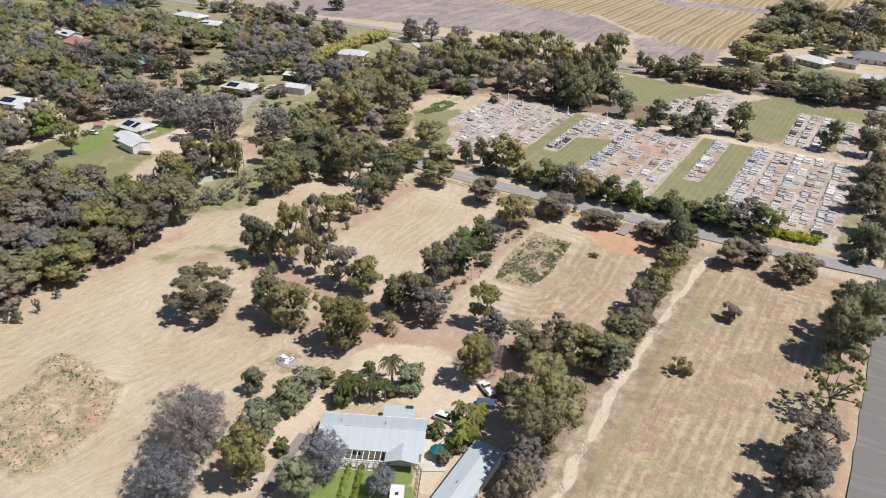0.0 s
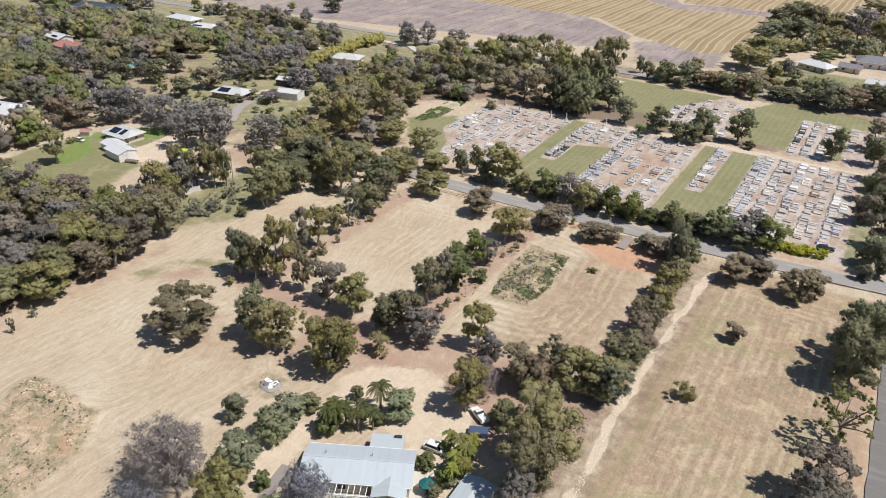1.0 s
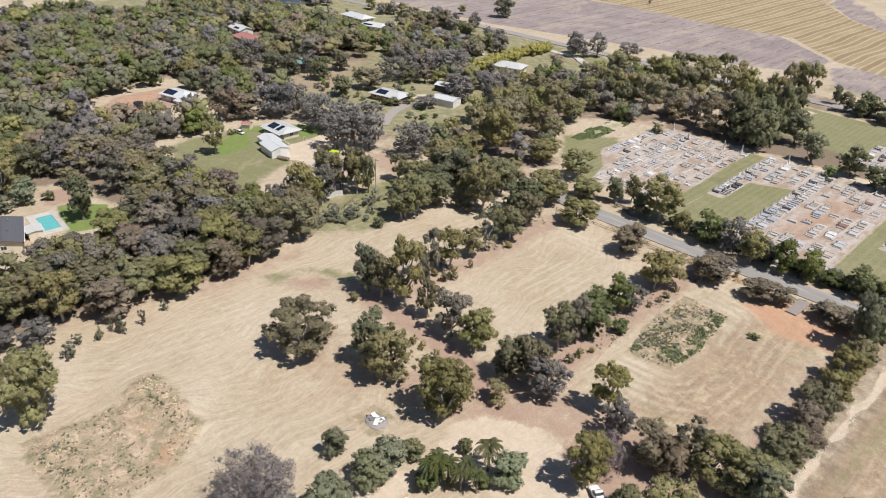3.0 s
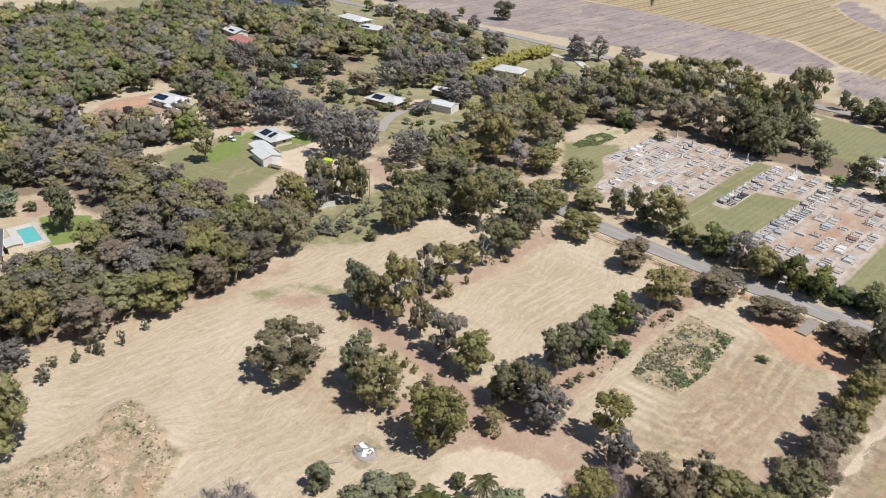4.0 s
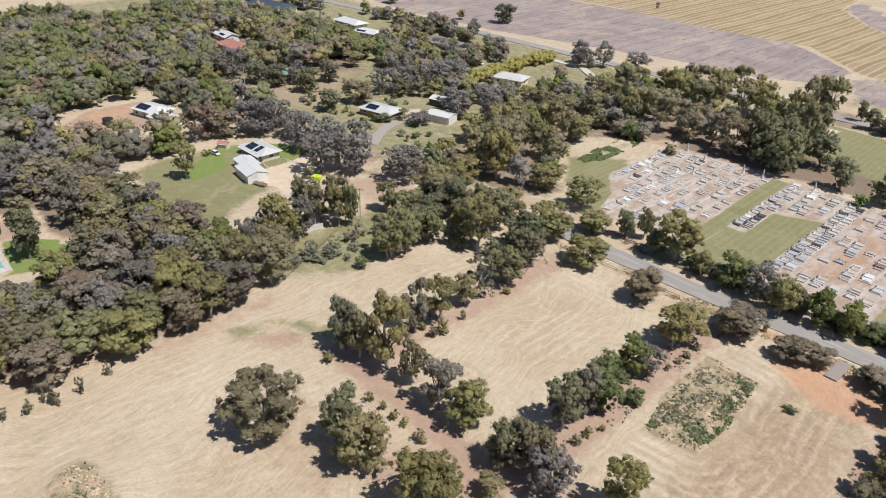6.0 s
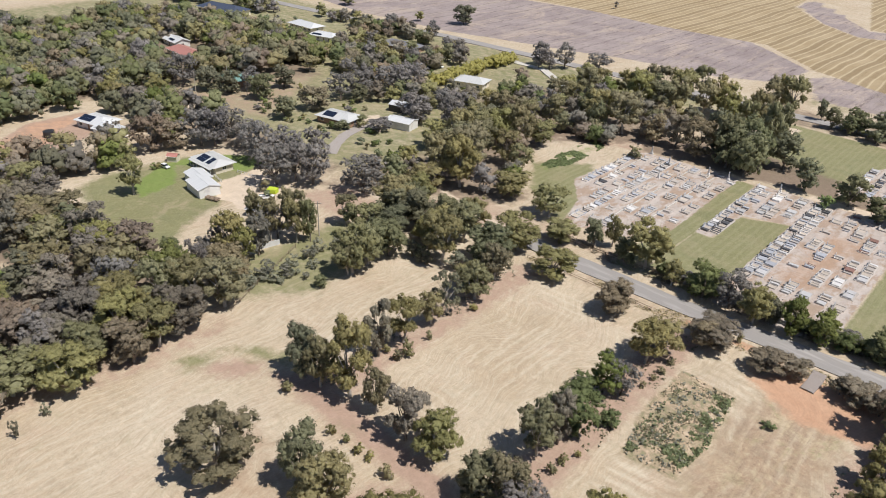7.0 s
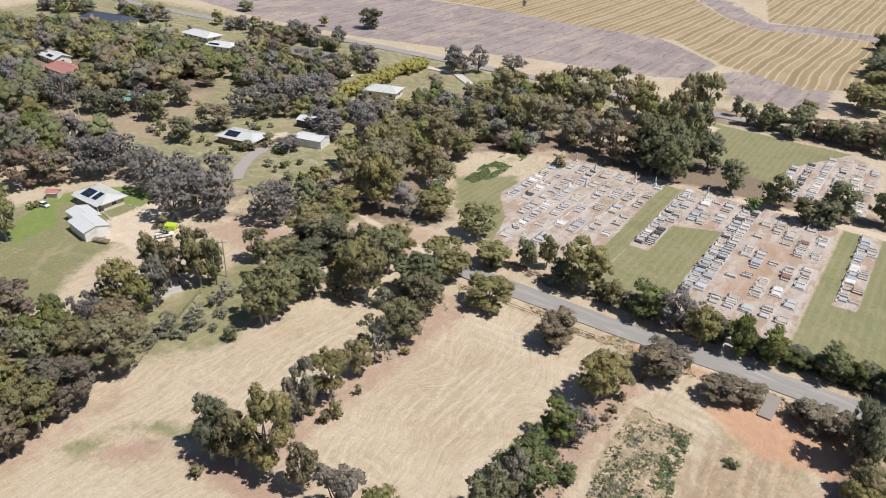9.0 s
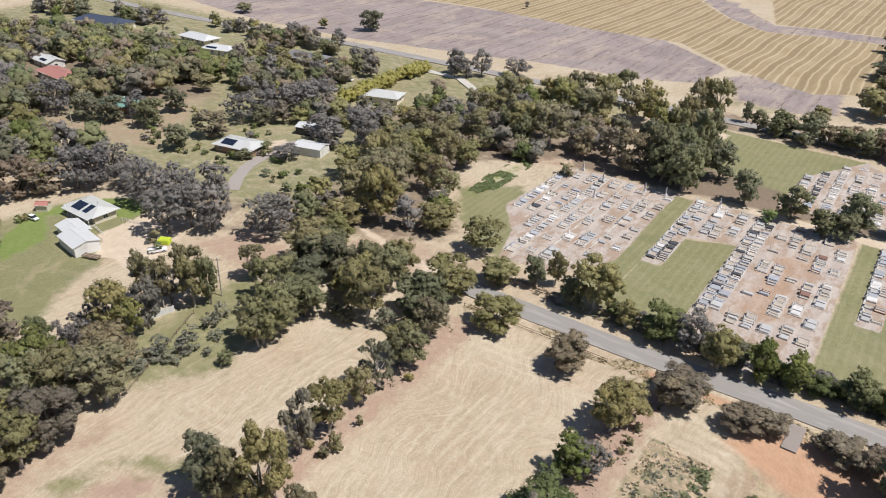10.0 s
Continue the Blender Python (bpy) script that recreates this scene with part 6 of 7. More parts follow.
def window_part(parent, x, y, z, w, h, facing, frame_mat=None):
    """A window on a wall: facing is 'n', 's', 'e' or 'w' in the house's own frame."""
    t = 0.05
    along = facing in "ns"
    d = 1 if facing in "ne" else -1

    def slab(u0, u1, z0, z1, depth0, depth1):
        lo, hi = sorted((d * depth0, d * depth1))
        return (x + u0, x + u1, y + lo, y + hi, z0, z1) if along else (x + lo, x + hi, y + u0, y + u1, z0, z1)
    fr = part("window", boxes(slab(-w / 2, w / 2, z, z + t * 1.6, -0.02, 0.09), slab(-w / 2, w / 2, z + h - t, z + h, -0.02, 0.06),
                              slab(-w / 2, -w / 2 + t, z + t * 1.6, z + h - t, -0.02, 0.06), slab(w / 2 - t, w / 2, z + t * 1.6, z + h - t, -0.02, 0.06),
                              slab(-t / 2, t / 2, z + t * 1.6, z + h - t, -0.02, 0.05)), frame_mat or TRIM_WHITE, parent)
    part("pane", boxes(slab(-w / 2 + t, w / 2 - t, z + t, z + h - t, 0.005, 0.02)), GLASS, fr)
    return fr


def door_part(parent, x, y, w, facing, material):
    along = facing in "ns"
    d = 0.07 if facing in "ne" else -0.07
    lo, hi = sorted((0, d))
    s = (x - w / 2, x + w / 2, y + lo, y + hi, 0, 2.1) if along else (x + lo, x + hi, y - w / 2, y + w / 2, 0, 2.1)
    ob = part("door", boxes(s, bevel=0.012), material, parent)
    k = (x + w * 0.34, x + w * 0.42, y + min(d * 1.6, 0), y + max(d * 1.6, 0), 1.0, 1.06) if along else (x + min(d * 1.6, 0), x + max(d * 1.6, 0), y + w * 0.34, y + w * 0.42, 1.0, 1.06)
    part("handle", boxes(k), STEEL, ob)


def pane_rows(parent, L, W, z, rise, spots, over=0.5, hip=0.0):
    """Solar panels on a slope: spots are (side, x centre, columns, rows, up) with side -1 for the -y slope."""
    slope = math.atan2(rise, W / 2 + over)
    for side, cx, cols, rows_, up in spots:
        for c in range(cols):
            for r in range(rows_):
                bm = bmesh.new()
                box(bm, -0.50, 0.50, -0.80, 0.80, 0.06, 0.11)
                ob = part("solar_panel", bm, SOLAR, parent, "dark blue solar panel")
                y = side * (W / 2 + over - (up + r * 1.68 + 0.8) * math.cos(slope))
                h = z + (up + r * 1.68 + 0.8) * math.sin(slope)
                ob.matrix_local = pose(cx + (c - (cols - 1) / 2) * 1.05, y, h, math.degrees(slope) * (1 if side < 0 else -1))


def house(name, x, y, turn, L, W, eave, rise, roof, wall, label, hip=0.0, over=0.55, windows=True, solar=(), vents=2, category="house", group=""):
    """A plain building: walls, roof with ridge cap and gutter, windows, door, vents, solar panels."""
    ob = thing(name, x, y, None, turn, label, category, group)
    part("wall", walls_bm(L, W, eave, 0 if hip else rise * (W / 2) / (W / 2 + over)), wall, ob)
    rf = part("roof", roof_bm(L, W, eave + 0.02, rise, over, hip), roof, ob)
    r = max(0.3, L / 2 + over - hip) if hip else L / 2 + over
    part("ridge_cap", boxes((-r, r, -0.16, 0.16, eave + rise - 0.05, eave + rise + 0.06), bevel=0.03), roof, rf)
    a, b = L / 2 + over, W / 2 + over
    for s in (-1, 1):
        lo, hi = sorted((s * b, s * (b + 0.12)))
        part("gutter", boxes((-a, a, lo, hi, eave - 0.14, eave + 0.0), bevel=0.02), TRIM_WHITE, ob)
    if windows:
        n = max(2, int(L / 4))
        for k in range(n):
            u = -L / 2 + (k + 0.5) * L / n
            for s, face in ((-1, "s"), (1, "n")):
                if k == n // 2 and s < 0:
                    door_part(ob, u, -W / 2, 0.9, "s", TIMBER)
                else:
                    window_part(ob, u, s * W / 2, 0.9, 1.5, 1.2, face)
        window_part(ob, L / 2, 0, 0.9, 1.4, 1.2, "e")
    for k in range(vents):
        bm = drum(bmesh.new(), Matrix.Translation((L * (0.12 + 0.2 * k) * (-1) ** k, W * 0.16, eave + rise * 0.55)), 0.07, 0.07, 0.8, 8)
        part("vent_pipe", drum(bm, Matrix.Translation((L * (0.12 + 0.2 * k) * (-1) ** k, W * 0.16, eave + rise * 0.55 + 0.8)), 0.14, 0.05, 0.12, 8), STEEL, rf)
    pane_rows(ob, L, W, eave + 0.02, rise, solar, over, hip)
    return ob


def posts_and_deck(ob, x0, x1, y0, y1, h, n, deck_mat, post_mat, roof_mat=None, z_in=None, label=""):
    """A verandah: deck, posts, beam and a lean-to roof falling to y0."""
    part("deck", boxes((x0, x1, y0, y1, -0.3, 0.14), bevel=0.02), deck_mat, ob)
    for k in range(n):
        u = x0 + 0.1 + (x1 - x0 - 0.2) * k / (n - 1)
        part("post", boxes((u - 0.06, u + 0.06, y0 + 0.06, y0 + 0.18, 0.14, h), bevel=0.01), post_mat, ob)
    part("beam", boxes((x0, x1, y0 + 0.04, y0 + 0.20, h, h + 0.16)), post_mat, ob)
    if roof_mat:
        bm = bmesh.new()
        top = [bm.verts.new(p) for p in ((x0 - 0.2, y0 - 0.3, h + 0.18), (x1 + 0.2, y0 - 0.3, h + 0.18), (x1 + 0.2, y1, z_in), (x0 - 0.2, y1, z_in))]
        low = [bm.verts.new(q.co - Vector((0, 0, 0.08))) for q in top]
        bm.faces.new(top), bm.faces.new(low[::-1])
        for i in range(4):
            bm.faces.new((top[(i + 1) % 4], top[i], low[i], low[(i + 1) % 4]))
        part("verandah_roof", bm, roof_mat, ob)


# farmhouse: long main roof, back wing, gabled front wing, verandah
farm = house("farmhouse", -61.3, 80.6, 27.8, 18.4, 7.8, 2.9, 1.35, ROOF_ZINC, WALL_CREAM, "cream farmhouse with pale blue-grey steel roof", over=0.5, vents=2)
part("back_wing_wall", boxes((1.6, 6.6, 3.6, 7.4, -0.4, 2.55)), WALL_CREAM, farm)
bm = skillion_bm(5.4, 4.6, 3.0, 2.62, 0.3)
bmesh.ops.translate(bm, verts=bm.verts, vec=(4.1, 5.6, 0))
part("back_wing_roof", bm, ROOF_ZINC_ACROSS, farm, "pale steel lean-to roof")
part("front_wing_wall", boxes((3.6, 8.4, -4.9, -3.5, -0.4, 2.7)), WALL_CREAM, farm)
bm = roof_bm(6.2, 5.2, 2.75, 0.75, 0.35)
bmesh.ops.rotate(bm, verts=bm.verts, matrix=Matrix.Rotation(radians(90), 3, "Z"))
bmesh.ops.translate(bm, verts=bm.verts, vec=(6.0, -3.4, 0.02))
part("front_wing_roof", bm, ROOF_ZINC_ACROSS, farm, "gabled pale steel roof")
posts_and_deck(farm, -5.2, 3.4, -6.6, -3.92, 2.3, 6, CONCRETE, TRIM_WHITE)
for k in range(9):
    u = -5.0 + k * 1.03
    part("rafter", boxes((u - 0.05, u + 0.05, -6.7, -3.95, 2.46, 2.60)), TRIM_WHITE, farm)
part("roof_heater", boxes((5.2, 6.6, 7.2, 7.8, 2.75, 3.0), bevel=0.03), DARK_METAL, farm, "dark roof-mounted water heater")

shed = thing("machinery_shed", -41.6, 80.6, None, 92.0, "long pale steel shed with low roof", "shed")
part("wall", walls_bm(17.0, 5.2, 2.7, 0.0), WALL_WHITE, shed)
part("roof", roof_bm(17.0, 5.2, 2.74, 0.55, 0.3), ROOF_ZINC_ACROSS, shed)
for k in range(3):
    part("roller_door", boxes((-6.6 + k * 4.8, -3.4 + k * 4.8, 2.6, 2.66, 0, 2.3), bevel=0.02), STEEL, shed)
part("vent_pipe", drum(bmesh.new(), Matrix.Translation((-2, 0.6, 3.1)), 0.1, 0.1, 0.6, 8), STEEL, shed)

solar_house = house("house", -236.2, 164.6, 0, 12.6, 6.6, 2.6, 1.2, ROOF_PALE, WALL_CREAM, "cream bungalow with pale hipped roof and solar panels", hip=3.6, over=0.9,
                    solar=((-1, -2.0, 4, 2, 0.4), (-1, 2.2, 2, 2, 0.6)))
posts_and_deck(solar_house, -6.4, 6.4, -5.2, -3.35, 2.1, 7, CONCRETE, TRIM_WHITE, ROOF_PALE, 2.72)
house("shed", -228.4, 154.4, -8, 8.4, 5.6, 2.5, 0.8, ROOF_WHITE, WALL_WHITE, "small white steel shed with pale roof", windows=False, vents=0, category="shed", over=0.25)
house("shed", -221.0, 151.6, -8, 9.6, 6.6, 2.9, 1.0, ROOF_WHITE, WALL_WHITE, "white steel garage beside a gravel yard", windows=False, vents=0, category="shed", over=0.25)
house("shed", -196.0, 154.0, 20, 5.5, 4.0, 2.3, 0.6, ROOF_GREY, STEEL, "grey steel garden shed under gum trees", windows=False, vents=0, category="shed", over=0.25)
house("house", -243.0, 224.6, 12, 15.0, 9.0, 2.7, 1.5, ROOF_PALE, WALL_BRICK, "brown house with pale roof and solar panels", hip=4.2, over=0.8, solar=((-1, -2.5, 5, 2, 1.2),))
house("shed", -222.4, 238.6, 14, 10.5, 6.4, 3.0, 0.9, ROOF_WHITE, WALL_WHITE, "white steel barn with low roof", windows=False, vents=0, category="shed", over=0.25)
house("shed", -237.0, 252.6, 14, 8.4, 6.0, 3.0, 0.9, ROOF_WHITE, DARK_METAL, "dark open-fronted shed with white roof", windows=False, vents=0, category="shed", over=0.25)
house("house", -298.0, 154.6, 14, 13.0, 8.4, 2.8, 1.6, ROOF_WHITE, WALL_WHITE, "white house with steel roof and solar panels", hip=3.8, over=0.8, solar=((-1, -2.2, 6, 2, 1.0),))
house("house", -286.4, 154.0, 14, 10.5, 7.0, 2.7, 1.3, ROOF_WHITE, WALL_WHITE, "white wing with pale steel roof", hip=0, over=0.6)
house("house", -212.2, 61.4, -17, 14.6, 8.4, 2.8, 1.2, ROOF_SLATE, WALL_CREAM, "dark grey roofed house beside a swimming pool", over=0.8)
house("shed", -210.0, 68.3, -6, 4.4, 3.6, 2.5, 0.25, ROOF_PALE, WALL_CREAM, "flat pale roofed patio cover beside the pool", windows=False, vents=0, category="patio cover", over=0.3)
house("shed", -197.6, 67.4, -10, 4.2, 3.8, 2.3, 0.5, ROOF_PALE, WALL_CREAM, "small pale pool pavilion", windows=False, vents=0, category="shed", over=0.3)
house("house", -368.5, 231.4, -3, 22.0, 9.0, 2.8, 1.9, ROOF_RED, WALL_CREAM, "long house with weathered red roof", hip=4.2, over=0.8)
house("house", -393.5, 240.4, -4, 14.0, 8.0, 2.8, 1.6, ROOF_WHITE, WALL_WHITE, "white roofed house among trees", over=0.6, solar=((-1, 1.0, 5, 1, 1.0),))
house("house", -314.6, 225.0, 10, 14.0, 9.0, 2.8, 1.7, ROOF_GREEN, WALL_BRICK, "house with faded green steel roof", hip=4.0, over=0.7)
house("house", -450.0, 305.0, 10, 32.0, 14.0, 3.2, 2.6, ROOF_BLUE, WALL_CREAM, "large house with slate blue roof", hip=6.0, over=0.9)
house("house", -466.5, 281.5, 10, 12.0, 8.0, 2.8, 1.6, ROOF_BLUE, WALL_CREAM, "small building with slate blue roof", over=0.6)
house("house", -381.5, 316.8, 0, 20.0, 9.0, 2.8, 1.8, ROOF_WHITE, WALL_CREAM, "white roofed homestead in an open paddock", hip=4.2, over=1.1)
house("house", -354.0, 308.4, 14, 16.0, 9.0, 2.8, 1.6, ROOF_WHITE, WALL_WHITE, "pale roofed house with solar panels", hip=4.0, over=0.8, solar=((-1, -3.0, 6, 1, 1.0),))
house("house", -311.0, 325.5, 8, 22.0, 11.0, 2.8, 2.0, ROOF_GREY, WALL_BRICK, "grey roofed house behind a hedge", hip=5.0, over=0.8)
house("house", -240.8, 301.8, 18, 14.0, 9.0, 3.0, 1.8, ROOF_PALE, WALL_CREAM, "cream house with pale roof beside a golden hedge", hip=4.2, over=0.8)
house("shed", -206.0, 331.0, 20, 6.5, 5.0, 2.8, 1.0, ROOF_WHITE, WALL_WHITE, "small white cottage under the gums", vents=0, over=0.3)
house("house", -35.0, 445.0, -26, 16.0, 8.5, 3.0, 2.0, ROOF_WHITE, WALL_CREAM, "white roofed homestead behind the far road", hip=5.0, over=1.2)
house("house", -19.0, 453.0, -10, 11.0, 8.0, 2.8, 1.4, ROOF_GREY, WALL_CREAM, "grey roofed annex beside the homestead", over=0.6)
house("house", -7.0, 474.0, 6, 22.0, 14.0, 3.2, 2.6, ROOF_GREY, WALL_WHITE, "large grey roofed house with white walls", hip=5.5, over=0.8)
house("house", 0.0, 423.0, -8, 18.0, 9.0, 2.8, 1.6, ROOF_PALE, WALL_CREAM, "pale roofed outbuilding near the far road", over=0.6)
house("house", -400.0, 130.0, 20, 12.0, 8.0, 2.8, 1.5, ROOF_WHITE, WALL_CREAM, "white roof half hidden in the wood", hip=3.8, over=0.7)

house("shed", -178.6, 140.6, 50, 2.6, 2.2, 2.0, 0.3, ROOF_WHITE, WALL_WHITE, "small white steel shed by the garden fence", windows=False, vents=0, category="shed", over=0.15)
# swimming pool and its paving
paving = thing("pool_paving", -216.0, 73.6, None, -4.0, "pale stone paving round a swimming pool", "paving", kind="structure")
for x0, x1, y0, y1 in ((-7.4, 7.4, -4.2, -2.1), (-7.4, 7.4, 2.1, 3.6), (-7.4, -5.0, -2.1, 2.1), (5.0, 7.4, -2.1, 2.1)):
    part("slab", boxes((x0, x1, y0, y1, -0.3, 0.32), bevel=0.03), CONCRETE, paving)
pool = thing("swimming_pool", -216.0, 73.6, None, -4.0, "turquoise rectangular swimming pool", "swimming pool")
part("shell", boxes((-5, 5, -2.1, 2.1, -0.3, 0.08)), TRIM_WHITE, pool)
part("water", boxes((-4.9, 4.9, -2.0, 2.0, 0.085, 0.22)), WATER, pool)

# ---- cemetery ----
GRAVE_MESHES = {}


def grave_mesh(piece, shape, stone):
    key = (piece, shape, stone)
    if key in GRAVE_MESHES:
        return GRAVE_MESHES[key]
    w = 1.05 if shape in (0, 1, 3, 4) else 2.2
    if piece == "kerb":
        bm = boxes((-1.1, 1.1, -w / 2, -w / 2 + 0.15, -0.3, 0.30), (-1.1, 1.1, w / 2 - 0.15, w / 2, -0.3, 0.30),
                   (-1.1, -0.95, -w / 2 + 0.15, w / 2 - 0.15, -0.3, 0.30), (0.95, 1.1, -w / 2 + 0.15, w / 2 - 0.15, -0.3, 0.30), bevel=0.02)
    elif piece == "fill":
        bm = boxes((-0.95, 0.95, -w / 2 + 0.15, w / 2 - 0.15, -0.2, 0.20))
    elif piece == "slab":
        bm = boxes((-1.02, 1.02, -w / 2 + 0.06, w / 2 - 0.06, 0.30, 0.44), bevel=0.03)
        box(bm, -1.1, 1.1, -w / 2, w / 2, -0.3, 0.30)
    elif piece == "headstone":
        h = (0.95, 0.75, 1.0, 1.15, 0.9)[shape]
        bm = boxes((-1.32, -1.10, -w * 0.40, w * 0.40, -0.3, 0.32), bevel=0.02)
        box(bm, -1.27, -1.13, -w * 0.33, w * 0.33, 0.32, h, bevel=0.05)
    else:
        bm = boxes((-0.55, 0.55, -0.55, 0.55, -0.3, 0.35), (-0.4, 0.4, -0.4, 0.4, 0.35, 0.75), bevel=0.03)
        bmesh.ops.create_cone(bm, cap_ends=True, segments=4, radius1=0.36, radius2=0.16, depth=2.2, matrix=Matrix.Translation((0, 0, 1.85)) @ Matrix.Rotation(radians(45), 4, "Z"))
        bmesh.ops.create_cone(bm, cap_ends=True, segments=4, radius1=0.16, radius2=0.01, depth=0.25, matrix=Matrix.Translation((0, 0, 3.07)) @ Matrix.Rotation(radians(45), 4, "Z"))
    GRAVE_MESHES[key] = finish(bm, piece, GRAVEL if piece == "fill" else STONES[stone])
    return GRAVE_MESHES[key]


STONE_WORDS = ("pale granite", "grey granite", "white marble", "red granite", "black granite", "old concrete")


def grave(x, y, shape, stone, kerbed, turn, group, size=1.0):
    words = "double" if shape == 2 else "single"
    ob = thing("grave", x, y, None, turn, f"{STONE_WORDS[stone]} {words} grave {'with gravel fill' if kerbed else 'with flat slab'} and headstone", "grave", group)
    ob.scale = (size, size, 1.15 * size)
    if kerbed:
        part("kerb", grave_mesh("kerb", shape, stone), None, ob)
        part("gravel", grave_mesh("fill", shape, 0), None, ob)
    else:
        part("slab", grave_mesh("slab", shape, stone), None, ob)
    if shape != 4:
        part("headstone", grave_mesh("headstone", shape, stone if stone != 5 else 0), None, ob)


PLOTS = []   # shared concrete surrounds: x, first y, last y


def grave_row(x, y0, y1, fill, pool_of_stones, double, rng):
    """Runs of neighbouring graves, many on one shared surround, with bare earth between."""
    y = y0 + rng.uniform(0, 2)
    while y < y1:
        start, count = y, rng.choice((1, 2, 2, 3, 4, 5, 7)) if fill < 1.1 else rng.choice((4, 6, 9, 12))
        stone, like = rng.choice(pool_of_stones), rng.random()
        for k in range(count):
            shape = 2 if rng.random() < double else rng.choice((0, 1, 3, 3, 4))
            step = 2.2 if shape == 2 else 1.05
            yield x + rng.uniform(-0.15, 0.15), y + step / 2, shape, stone if rng.random() < 0.5 else rng.choice(pool_of_stones), rng.random() < 0.55, rng.uniform(-2, 2), rng.choice((0.85, 0.9, 1.0, 1.0, 1.1))
            y += step + rng.choice((0.15, 0.25, 0.4))
            if y > y1:
                break
        if like < 0.45:
            PLOTS.append((x, start - 0.2, y))
        y += rng.uniform(0.8, 1.8) if fill > 1.1 else rng.uniform(1.6, 7.0 + 18.0 * max(0.0, 1.08 - fill))


OLD, GREY, RED = (5, 5, 0, 2, 1, 5, 0), (0, 1, 1, 2, 0, 1, 0, 2, 4), (3, 5, 0, 5, 2, 1, 0, 5)
rng_g = random.Random(8)
spots = []
for x, y0, y1, fill, stones, double in (
        (-80.6, 224, 286, 1.20, GREY, 0.5), (-77.9, 226, 284, 1.20, GREY, 0.2), (-73.2, 222, 286, 0.74, RED, 0.2), (-69.6, 222, 286, 0.71, RED, 0.2), (-65.6, 222, 286, 0.74, OLD, 0.3),
        (-61.4, 222, 286, 0.94, RED, 0.4), (-57.4, 222, 286, 1.04, OLD, 0.4), (-47.4, 243, 287, 1.20, GREY, 0.8), (-45.0, 243, 286, 0.56, RED, 0.2)) + (
        (-99.6, 241, 287, 1.20, GREY, 0.4), (-97.0, 241, 286, 0.94, GREY, 0.2), (-92.4, 264, 286, 1.20, GREY, 0.3), (-89.6, 262, 286, 0.94, OLD, 0.3), (-85.6, 268, 286, 1.00, OLD, 0.3),
        (-108.9, 238, 286, 1.04, OLD, 0.3), (-113.4, 230, 286, 1.00, OLD, 0.3), (-117.6, 222, 286, 0.94, OLD, 0.2), (-122.2, 222, 284, 1.04, OLD, 0.2), (-126.6, 222, 284, 0.97, OLD, 0.3),
        (-131.2, 219, 284, 1.20, GREY, 0.3), (-134.8, 236, 284, 1.04, OLD, 0.3), (-139.4, 246, 284, 1.04, GREY, 0.3), (-144.0, 246, 282, 1.15, GREY, 0.4)):
    spots += list(grave_row(x, y0, y1, fill, stones, double, rng_g))
rest = spots[300:]
for x, y, shape, stone, kerbed, turn, size in spots[:300]:
    grave(x, y, shape, stone, kerbed, turn, "graves in rows", size)
for x, y0, y1, fill, stones, double in (
        (-32.6, 234, 288, 1.20, GREY, 0.4), (-29.8, 222, 288, 1.15, GREY, 0.3), (-25.2, 218, 288, 1.15, OLD, 0.3), (-22.4, 218, 287, 1.00, GREY, 0.3), (-18.4, 217, 288, 1.15, GREY, 0.4),
        (-15.6, 217, 288, 1.00, OLD, 0.3), (-11.6, 222, 288, 1.00, RED, 0.3), (-8.8, 226, 288, 0.94, OLD, 0.3), (-4.8, 222, 288, 1.15, GREY, 0.5), (-2.2, 222, 286, 0.71, RED, 0.2)) + (
        (-76.5, 303, 330, 1.20, GREY, 0.4), (-72, 303, 338, 1.15, GREY, 0.4), (-67, 303, 350, 1.15, OLD, 0.3), (-62, 303, 356, 1.00, GREY, 0.3), (-57, 303, 350, 1.00, GREY, 0.3), (-52.5, 303, 345, 0.85, OLD, 0.3),
        (-25.0, 298, 344, 1.20, GREY, 0.6), (-20.5, 298, 345, 1.20, GREY, 0.6), (-15.5, 298, 344, 1.15, GREY, 0.4), (-6, 300, 342, 0.71, OLD, 0.3), (-1, 300, 342, 0.71, GREY, 0.3)):
    rest += list(grave_row(x, y0, y1, fill, stones, double, rng_g))
for x, y0, y1 in PLOTS:
    plot = thing("grave_surround", x, (y0 + y1) / 2, None, 0, "low pale concrete surround shared by neighbouring graves", "grave surround", "grave surrounds")
    part("slab", boxes((-1.65, 1.45, (y0 - y1) / 2, (y1 - y0) / 2, -0.3, 0.17), bevel=0.03), PLOT, plot)
far_graves = thing("graves", 0, 0, 0, 0, "rows of stone graves in the far cemetery blocks", "graves", kind="stuff")
by_stone = {}
for x, y, shape, stone, kerbed, turn, size in rest:
    pieces = (("kerb", stone), ("fill", 0)) if kerbed else (("slab", stone),)
    for piece, st in pieces + ((("headstone", stone if stone != 5 else 0),) if shape != 4 else ()):
        me = grave_mesh(piece, shape, st)
        co = np.empty(len(me.vertices) * 3)
        me.vertices.foreach_get("co", co)
        key = "fill" if piece == "fill" else st
        vs, fs = by_stone.setdefault(key, ([], []))
        base = len(vs)
        vs.extend((co.reshape(-1, 3) * size + (x, y, float(ground_z(x, y)))).tolist())
        fs.extend([[base + i for i in p.vertices] for p in me.polygons])
for key, (vs, fs) in by_stone.items():
    part("gravel_beds" if key == "fill" else "stones", solid("stones", vs, fs, GRAVEL if key == "fill" else STONES[key], smooth=False), None, far_graves)
